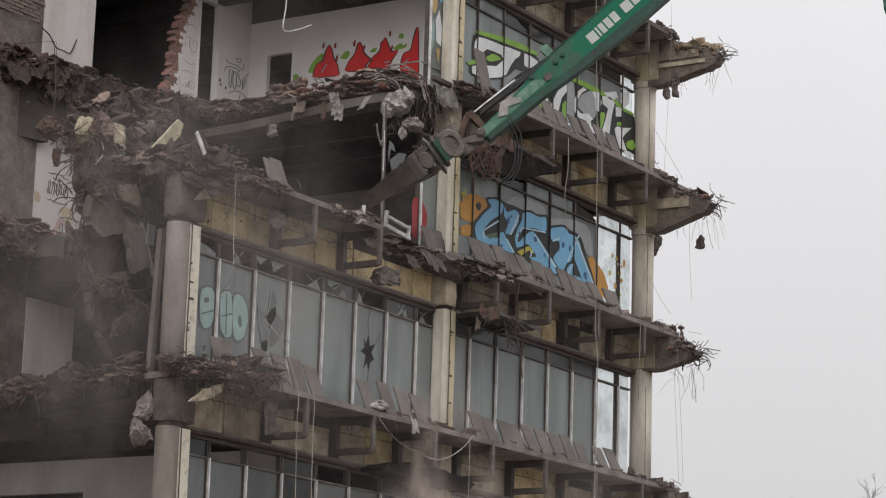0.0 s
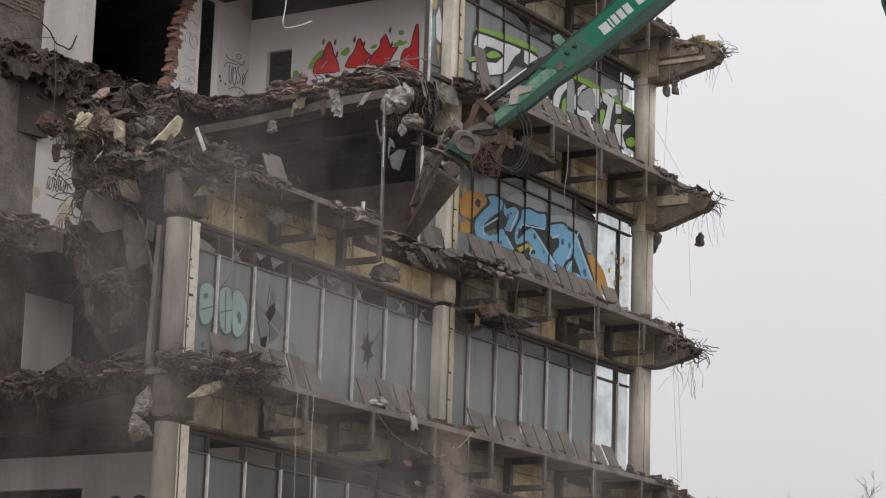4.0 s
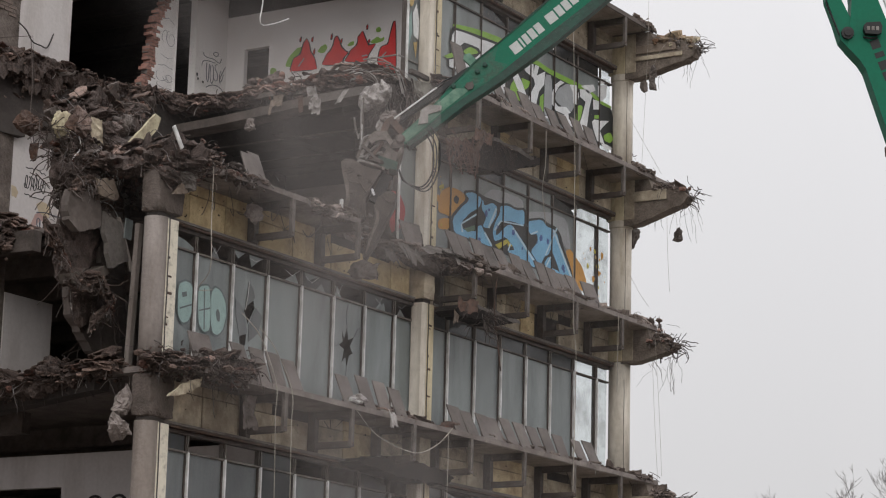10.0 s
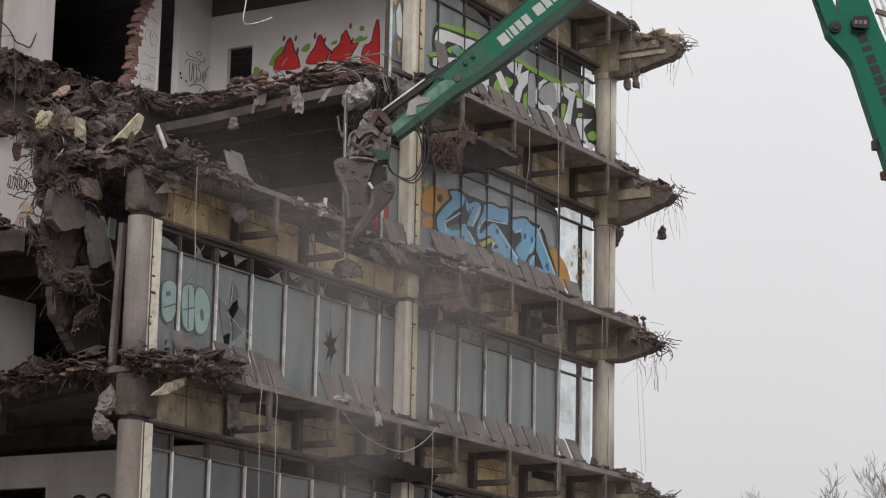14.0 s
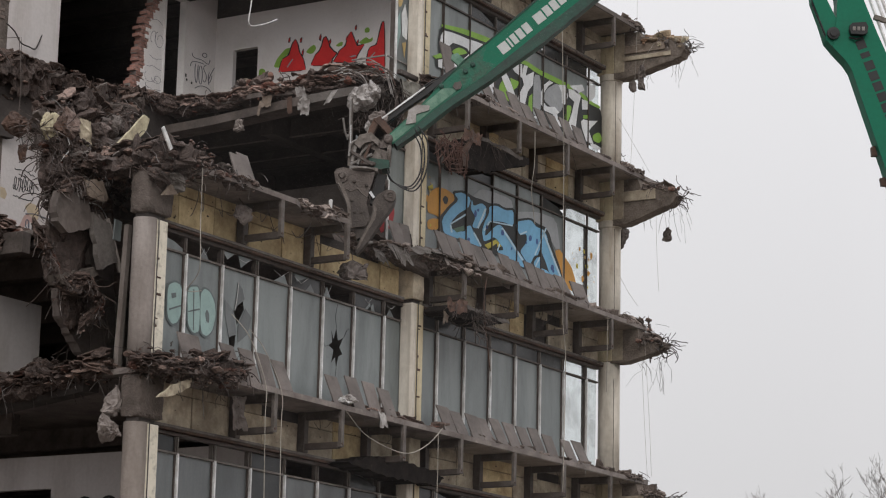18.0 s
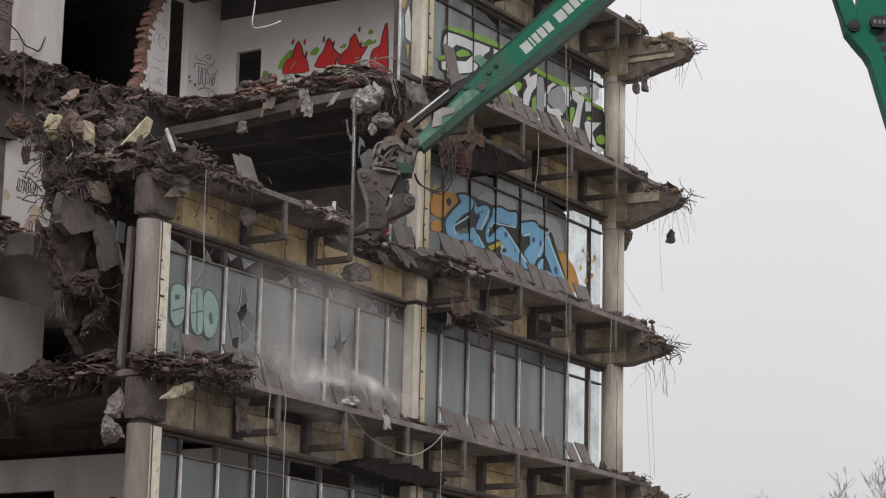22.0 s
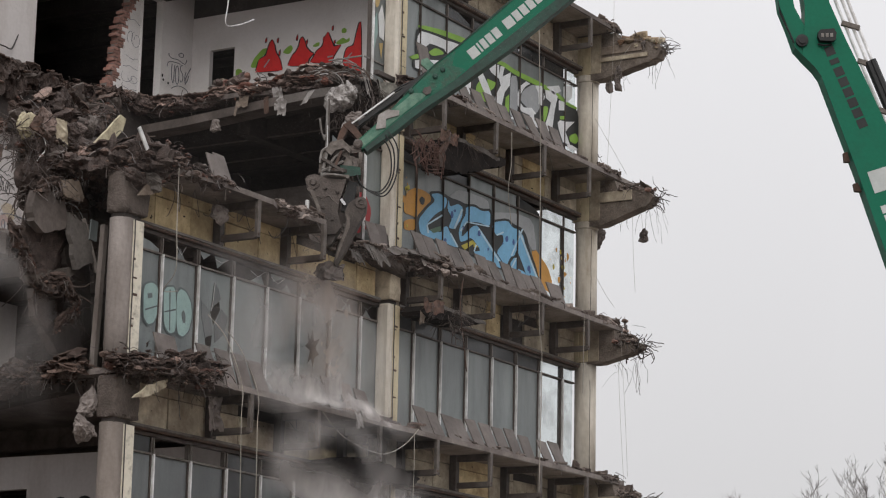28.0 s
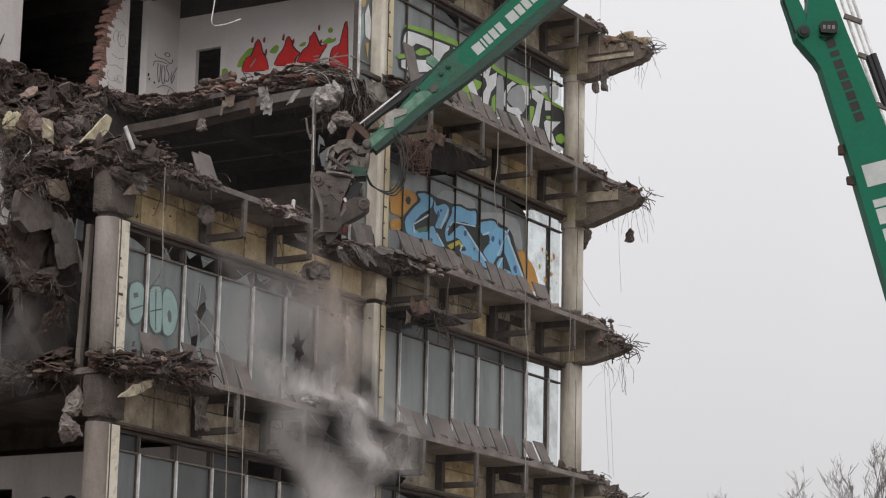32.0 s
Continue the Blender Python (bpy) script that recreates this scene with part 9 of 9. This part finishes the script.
# ---- what moves ----
def motions():
    walk(stick, [
        (0, in_plane(0.48, 14.09, 40.8)), (0.5, in_plane(0.18, 13.76, 41.0)), (1, in_plane(-0.33, 13.56, 40.5)), (1.5, in_plane(-0.55, 13.55, 39.5)),
        (2, in_plane(-0.16, 13.81, 40.2)), (2.5, in_plane(0.65, 13.69, 43.2)), (3, in_plane(0.84, 14.09, 42.0)), (3.5, in_plane(0.84, 14.30, 40.3)),
        (5.5, in_plane(-0.50, 14.06, 37.7)), (6, in_plane(-0.63, 14.21, 36.7)), (6.5, in_plane(-0.60, 14.24, 36.5)), (7, in_plane(-0.64, 14.31, 36.2)),
        (7.5, in_plane(-0.62, 14.27, 36.7)), (8, in_plane(-0.57, 14.23, 36.6)), (8.5, in_plane(-0.51, 14.16, 36.6)), (9, in_plane(-0.73, 13.90, 37.0)),
        (9.5, in_plane(-0.90, 13.96, 36.7)), (10, in_plane(-0.60, 13.78, 38.6)), (10.5, in_plane(-0.55, 13.72, 39.5)), (11, in_plane(-0.47, 13.71, 40.0)),
        (11.5, in_plane(-0.40, 13.74, 39.9)), (12, in_plane(-0.46, 13.88, 38.7)), (12.5, in_plane(-0.41, 13.92, 38.1)), (13, in_plane(-0.32, 13.95, 38.6)),
        (13.5, in_plane(-0.37, 13.96, 38.6)), (14, in_plane(-0.52, 13.92, 38.6)), (14.5, in_plane(-0.55, 13.90, 38.5)), (16.5, in_plane(-0.53, 13.61, 40.5)),
        (17, in_plane(-0.51, 13.63, 40.5)), (17.5, in_plane(-0.59, 13.73, 38.9)), (18, in_plane(-0.62, 13.79, 38.4)), (18.5, in_plane(-0.60, 13.83, 38.5)),
        (19, in_plane(-0.60, 13.84, 38.6)), (19.5, in_plane(-0.53, 13.82, 39.2)), (20, in_plane(-0.33, 13.77, 40.1)), (20.5, in_plane(-0.08, 13.63, 41.8)),
        (21, in_plane(0.00, 13.56, 42.4)), (21.5, in_plane(-0.14, 13.71, 41.4)), (22, in_plane(-0.20, 13.78, 40.6)), (22.5, in_plane(-0.32, 13.86, 39.3)),
        (23, in_plane(-0.42, 13.93, 38.6)), (23.5, in_plane(-0.41, 13.92, 39.0)), (24, in_plane(-0.37, 13.85, 39.6)), (24.5, in_plane(-0.60, 13.82, 39.1)),
        (25, in_plane(-0.63, 13.72, 38.9)), (25.5, in_plane(-0.41, 13.42, 41.5)), (27.5, in_plane(-0.63, 13.61, 39.8)), (28, in_plane(-0.75, 13.70, 38.6)),
        (28.5, in_plane(-0.77, 13.74, 37.9)), (29, in_plane(-0.78, 13.74, 38.5)), (29.5, in_plane(-0.72, 13.75, 39.1)), (30, in_plane(-0.55, 13.71, 39.9)),
        (30.5, in_plane(-0.22, 13.60, 41.3)), (31, in_plane(-0.06, 13.49, 42.6)), (31.5, in_plane(-0.06, 13.53, 42.5)), (32, in_plane(-0.34, 13.72, 41.0)),
    ])
    walk(crusher, [
        (0, in_plane(-0.53, 13.45, -143, 80)), (0.5, in_plane(-0.80, 13.14, -145, 80)), (1, in_plane(-1.30, 12.98, -145, 80)), (1.5, in_plane(-1.53, 12.89, -141, 80)),
        (2, in_plane(-1.16, 13.06, -126, 80)), (2.5, in_plane(-0.33, 12.82, -123, 80)), (3, in_plane(-0.16, 13.28, -120, 80)), (3.5, in_plane(-0.15, 13.43, -120, 80)),
        (4.5, in_plane(-0.78, 13.45, -112, 40)), (5.5, in_plane(-1.40, 13.47, -107, 0)), (6, in_plane(-1.52, 13.60, -101, 0)), (6.5, in_plane(-1.49, 13.61, -101, 0)),
        (7, in_plane(-1.53, 13.69, -101, 0)), (7.5, in_plane(-1.51, 13.65, -101, 0)), (8, in_plane(-1.44, 13.61, -100, 0)), (8.5, in_plane(-1.39, 13.52, -103, 0)),
        (9, in_plane(-1.59, 13.28, -98, 0)), (9.5, in_plane(-1.74, 13.32, -97, 0)), (10, in_plane(-1.46, 13.18, -105, 0)), (10.5, in_plane(-1.42, 13.12, -106, 0)),
        (11, in_plane(-1.34, 13.11, -106, 0)), (11.5, in_plane(-1.27, 13.13, -106, 0)), (12, in_plane(-1.33, 13.24, -100, 0)), (12.5, in_plane(-1.26, 13.27, -100, 0)),
        (13, in_plane(-1.18, 13.30, -101, 0)), (13.5, in_plane(-1.23, 13.30, -96, 0)), (14, in_plane(-1.38, 13.29, -93, 0)), (14.5, in_plane(-1.41, 13.25, -98, 0)),
        (16.5, in_plane(-1.40, 13.00, -101, 0)), (17, in_plane(-1.38, 13.01, -99, 0)), (17.5, in_plane(-1.44, 13.08, -95, 0)), (18, in_plane(-1.47, 13.14, -92, 0)),
        (18.5, in_plane(-1.46, 13.16, -93, 0)), (19, in_plane(-1.44, 13.19, -93, 0)), (19.5, in_plane(-1.39, 13.17, -98, 0)), (20, in_plane(-1.20, 13.12, -101, 0)),
        (20.5, in_plane(-0.96, 13.01, -101, 0)), (21, in_plane(-0.87, 12.95, -102, 0)), (21.5, in_plane(-1.00, 13.08, -100, 0)), (22, in_plane(-1.07, 13.13, -98, 0)),
        (22.5, in_plane(-1.17, 13.20, -98, 0)), (23, in_plane(-1.26, 13.24, -92, 0)), (23.5, in_plane(-1.27, 13.25, -92, 0)), (24, in_plane(-1.25, 13.24, -101, 0)),
        (24.5, in_plane(-1.48, 13.19, -100, 0)), (25, in_plane(-1.49, 13.09, -99, 0)), (25.5, in_plane(-1.28, 12.82, -107, 0)), (27.5, in_plane(-1.46, 12.95, -95, 0)),
        (28, in_plane(-1.57, 13.01, -92, 0)), (28.5, in_plane(-1.61, 13.06, -90, 0)), (29, in_plane(-1.62, 13.08, -90, 0)), (29.5, in_plane(-1.59, 13.08, -92, 0)),
        (30, in_plane(-1.39, 13.02, -95, 0)), (30.5, in_plane(-1.07, 12.95, -99, 0)), (31, in_plane(-0.93, 12.86, -103, 0)), (31.5, in_plane(-0.93, 12.86, -103, 0)),
        (32, in_plane(-1.18, 13.03, -97, 0)),
    ])
    hinge = pose(*cp(80, 44), 0)
    walk(moving_jaw, [(t, hinge @ pose(0, 0, 0, 0, 0, a) @ hinge.inverted()) for t, a in (
        (0, 0), (4.4, 2), (5.6, 16), (6.5, 10), (8, 0), (9.5, 13), (10.5, 11), (11.5, 3), (13, -11), (14.3, -13), (17, -5), (18.5, -11), (19.5, -12), (20, -6), (21, -27), (22, -33), (23, -22), (24, -10), (25, 11), (25.5, 18),
        (28, -1), (29, -9), (30, -8), (30.6, -18), (31, -29), (32, -30))])
    walk(boom, [
        (0, in_plane(8.10, 15.75, -0.6)), (0.5, in_plane(7.90, 15.65, -0.6)), (1, in_plane(7.66, 15.60, -0.6)), (1.5, in_plane(7.55, 15.58, -0.6)),
        (2, in_plane(7.70, 15.62, -0.6)), (2.5, in_plane(8.00, 15.75, -0.6)), (3, in_plane(8.10, 15.80, -0.6)), (3.5, in_plane(8.10, 15.80, -0.6)),
        (5.5, in_plane(7.67, 15.91, -0.8)), (6, in_plane(7.63, 15.88, -0.8)), (6.5, in_plane(7.68, 15.91, -0.8)), (7, in_plane(7.67, 15.91, -0.8)),
        (7.5, in_plane(7.69, 15.91, -0.8)), (8, in_plane(7.66, 15.88, -0.8)), (8.5, in_plane(7.65, 15.85, -0.6)), (9, in_plane(7.34, 15.49, -0.4)),
        (9.5, in_plane(7.20, 15.37, -0.1)), (10, in_plane(7.39, 15.66, 0.1)), (10.5, in_plane(7.38, 15.68, 0.3)), (11, in_plane(7.42, 15.72, -0.2)),
        (11.5, in_plane(7.50, 15.75, -1.4)), (12, in_plane(7.48, 15.74, -2.0)), (12.5, in_plane(7.53, 15.79, -1.8)), (13, in_plane(7.61, 15.82, -1.4)),
        (13.5, in_plane(7.59, 15.82, -0.6)), (14, in_plane(7.48, 15.74, -0.6)), (14.5, in_plane(7.42, 15.75, -1.2)), (16.5, in_plane(7.38, 15.66, -0.1)),
        (17, in_plane(7.37, 15.68, -0.1)), (17.5, in_plane(7.35, 15.66, -0.1)), (18, in_plane(7.34, 15.64, -0.1)), (18.5, in_plane(7.35, 15.66, -0.1)),
        (19, in_plane(7.36, 15.65, -0.1)), (19.5, in_plane(7.41, 15.67, -0.2)), (20, in_plane(7.52, 15.77, -0.6)), (20.5, in_plane(7.66, 15.85, -1.4)),
        (21, in_plane(7.69, 15.87, -1.9)), (21.5, in_plane(7.67, 15.85, -2.1)), (22, in_plane(7.67, 15.84, -2.2)), (22.5, in_plane(7.62, 15.82, -1.6)),
        (23, in_plane(7.58, 15.78, -0.6)), (23.5, in_plane(7.58, 15.77, -0.2)), (24, in_plane(7.60, 15.79, -0.2)), (24.5, in_plane(7.37, 15.66, -0.2)),
        (25, in_plane(7.33, 15.60, -0.1)), (25.5, in_plane(7.39, 15.64, -0.1)), (27.5, in_plane(7.27, 15.57, 1.9)), (28, in_plane(7.19, 15.52, 1.9)),
        (28.5, in_plane(7.17, 15.50, 1.9)), (29, in_plane(7.13, 15.50, 1.5)), (29.5, in_plane(7.18, 15.53, 0.6)), (30, in_plane(7.28, 15.61, 0.1)),
        (30.5, in_plane(7.50, 15.74, -0.3)), (31, in_plane(7.57, 15.80, -1.3)), (31.5, in_plane(7.61, 15.81, -1.7)), (32, in_plane(7.49, 15.72, -1.2)),
    ])
    walk(haze, [(0, pose(-4.4, -2.6, 8.8)), (3, pose(-4.0, -2.6, 8.4)), (5.4, pose(-1.6, -2.6, 8.4, 0, 0, 3)), (6.2, pose(-2.6, -2.6, 8.8, 0, 0, 3)), (6.9, pose(-9.5, -2.8, 9.0, 0, 0, 4)), (7.6, pose(-18, -3.0, 9.0, 0, 0, 6)),
                (8.4, pose(-26, -3.2, 9.0, 0, 0, 8)), (32, pose(-44, -4, 8, 0, 0, 10))])
    walk(settling_dust, [(0, pose(8.5, -2.0, 4.0)), (5.2, pose(8.5, -2.0, 5.5)), (7.6, pose(5.4, -2.0, 11.0)), (9, pose(4.2, -2.0, 11.6)), (12, pose(3.8, -2.0, 12.4, 0, 3, 0)), (14.4, pose(6.0, -2.0, 8.0, 0, 4, 0)), (16.6, pose(7.2, -2.0, 1.4, 0, 5, 0)), (20, pose(7.0, -2.2, 0.6, 0, 6, 0)), (32, pose(7.0, -2.4, 0.6, 0, 6, 0))])
    walk(low_dust, [(0, pose(5.6, -1.6, 7.0)), (1, pose(5.8, -1.7, 6.5, 0, 5, 0)), (2.4, pose(6.0, -1.9, 5.6, 0, 10, 0)), (4, pose(6.2, -2.1, 4.0, 0, 20, 0)), (32, pose(7, -3, 1.6, 0, 40, 0))])
    walk(mid_dust, [(0, pose(9.0, 3.4, 8.6)), (2.6, pose(8.6, 3.2, 8.6)), (4.6, pose(5.0, -1.6, 8.8)), (6, pose(5.2, -1.7, 9.0)), (8.5, pose(4.8, -1.7, 8.8, 0, 3, 0)), (10, pose(4.6, -1.8, 6.2, 0, 4, 0)), (12, pose(4.8, -1.9, 4.2, 0, 4, 0)), (14, pose(5.4, -2.0, 2.0, 0, 5, 0)), (18, pose(5.6, -2.2, 0.2, 0, 6, 0)), (32, pose(5.6, -2.4, 0.2, 0, 6, 0))])
    for i, puff in enumerate(fall_puffs):
        t0 = 2.1 + 0.22 * i
        rows = [(0, pose(6.2, 3.4, 9.9)), (t0 - 0.4, pose(6.2, 2.4, 10.4)), (t0, pose(5.75 + 0.08 * i, -0.6, 11.1))]
        for j in range(1, 9):
            dt = j * 0.2
            z = 11.0 - 1.2 * dt - 2.9 * dt * dt
            if z < 0.9:
                break
            rows.append((t0 + dt, pose(5.75 + 0.08 * i + 0.35 * dt, -0.7 - 0.4 * dt, z, 0, 9 * j, 0)))
        rows.append((t0 + 2.6, pose(6.4, -1.8, 0.9, 0, 90, 0)))
        rows.append((32, pose(7.0, -2.6, 0.9, 0, 110, 0)))
        walk(puff, rows)
    deep = (9.0, 3.4, 9.9)
    walk(window_dust, [(0, pose(*deep)), (18.4, pose(*deep)), (20.4, pose(3.8, -0.75, 9.3)), (23, pose(3.9, -0.8, 9.3, 0, 4, 0)), (26, pose(4.0, -0.8, 9.2, 0, 8, 0)),
                       (29, pose(3.8, -0.8, 9.25, 0, 6, 0)), (32, pose(4.1, -0.8, 9.25, 0, 9, 0))])
    walk(edge_dust, [(0, pose(*deep)), (19.6, pose(*deep)), (21.8, pose(3.9, -0.8, 8.75)), (24, pose(4.1, -1.1, 8.6, 0, 3, 0)), (28, pose(4.2, -1.2, 8.3, 0, 3, 0)), (32, pose(4.6, -1.1, 8.5, 0, 4, 0))])
    walk(roll_dust, [(0, pose(*deep)), (21.0, pose(*deep)), (22.6, pose(4.6, -0.8, 9.1)), (23.2, pose(5.0, -1.2, 8.4, 0, 5, 0)), (24, pose(5.2, -1.4, 8.1, 0, 10, 0)), (25, pose(5.4, -1.6, 7.7, 0, 15, 0)),
                     (26.3, pose(5.6, -1.7, 7.1, 0, 20, 0)), (28, pose(5.7, -1.8, 6.2, 0, 24, 0)), (30, pose(5.8, -1.9, 4.2, 0, 30, 0)), (32, pose(6.0, -2.0, 1.6, 0, 34, 0))])
    walk(late_roll, [(0, pose(*deep)), (29.2, pose(*deep)), (30.4, pose(5.2, -0.9, 8.9)), (31, pose(5.5, -1.4, 8.2, 0, 5, 0)), (32, pose(5.9, -1.5, 7.8, 0, 12, 0))])
    walk(late_low, [(0, pose(*deep)), (22.4, pose(*deep)), (24.2, pose(3.9, -1.5, 6.9)), (28, pose(3.9, -1.6, 6.6, 0, 4, 0)), (30.2, pose(3.8, -1.6, 6.7, 0, 5, 0)), (31.2, pose(3.9, -1.6, 7.1, 0, 8, 0)), (32, pose(4.2, -1.6, 7.0, 0, 10, 0))])
    walk(late_dust, [(0, pose(*deep)), (20.8, pose(*deep)), (22.4, pose(4.6, -0.6, 9.9)), (24.5, pose(4.7, -0.6, 9.8, 0, 3, 0)), (28, pose(4.7, -0.6, 9.8, 0, -3, 0)), (30.5, pose(4.9, -0.6, 9.9, 0, 2, 0)), (32, pose(5.2, -0.7, 9.9, 0, -4, 0))])
    walk(late_brown, [(0, pose(*deep)), (29.4, pose(*deep)), (30.4, pose(5.1, -0.75, 10.2)), (31, pose(5.2, -0.8, 9.8, 0, 4, 0)), (32, pose(5.4, -0.9, 9.2, 0, 8, 0))])
    walk(left_dust, [(0, pose(9.0, 4.4, 9.9)), (19, pose(9.0, 4.4, 9.9)), (21.4, pose(3.0, 3.6, 9.7)), (23.6, pose(-1.8, 1.4, 9.6)), (28, pose(-1.6, 1.2, 9.7, 0, 5, 0)), (32, pose(-1.3, 1.2, 9.9, 0, 10, 0))])
    rnd = random.Random(9)
    for i, piece in enumerate(fragments):
        late = i >= 80
        x, y, z = (rnd.uniform(4.9, 6.5), rnd.uniform(0.05, 0.4), 11.73)
        t0 = rnd.uniform(30.3, 31.3) if late else rnd.uniform(2.3, 3.1)
        turn = rnd.uniform(-60, 60)
        rows = [(0, pose(x, y, z)), (t0 - 0.2, pose(x, y, z)), (t0, pose(x, y - 0.7, z - 0.05, turn * 0.5, 0, 0))]
        vx, vy = rnd.uniform(-0.3, 0.9), rnd.uniform(-0.9, -0.3)
        for j in range(1, 12):
            dt = j * 0.14
            zz = z - 0.05 - 4.9 * dt * dt
            if zz < 0.15 or t0 + dt > 31.9:
                break
            rows.append((t0 + dt, pose(x + vx * dt, y - 0.7 + vy * dt, zz, turn * (0.5 + j), 0, turn * 0.3 * j)))
        if not late:
            dt = 1.55
            rows.append((t0 + dt, pose(x + vx * dt, y - 0.7 + vy * dt, 0.1, turn * (0.5 + j), 0, turn * 0.3 * j)))
        rows.append((32, rows[-1][1]))
        walk(piece, rows)
    walk(frame_scrap, [(0, pose(5.75, -0.25, 11.95, 0, 6, 0)), (1.4, pose(5.75, -0.25, 11.95, 0, 6, 0)), (1.8, pose(5.85, -0.5, 11.75, 0, 30, 0)), (2.1, pose(6.0, -0.8, 11.4, 0, 42, 0)), (2.35, pose(6.2, -1.0, 10.7, 0, 55, 0)),
                       (2.6, pose(6.5, -1.2, 9.3, 0, 75, 0)), (2.85, pose(6.9, -1.4, 7.3, 0, 100, 0)), (3.1, pose(7.2, -1.6, 4.7, 0, 130, 0)), (3.4, pose(7.4, -1.8, 0.4, 0, 160, 0)), (32, pose(7.4, -1.8, 0.4, 0, 160, 0))])


motions()
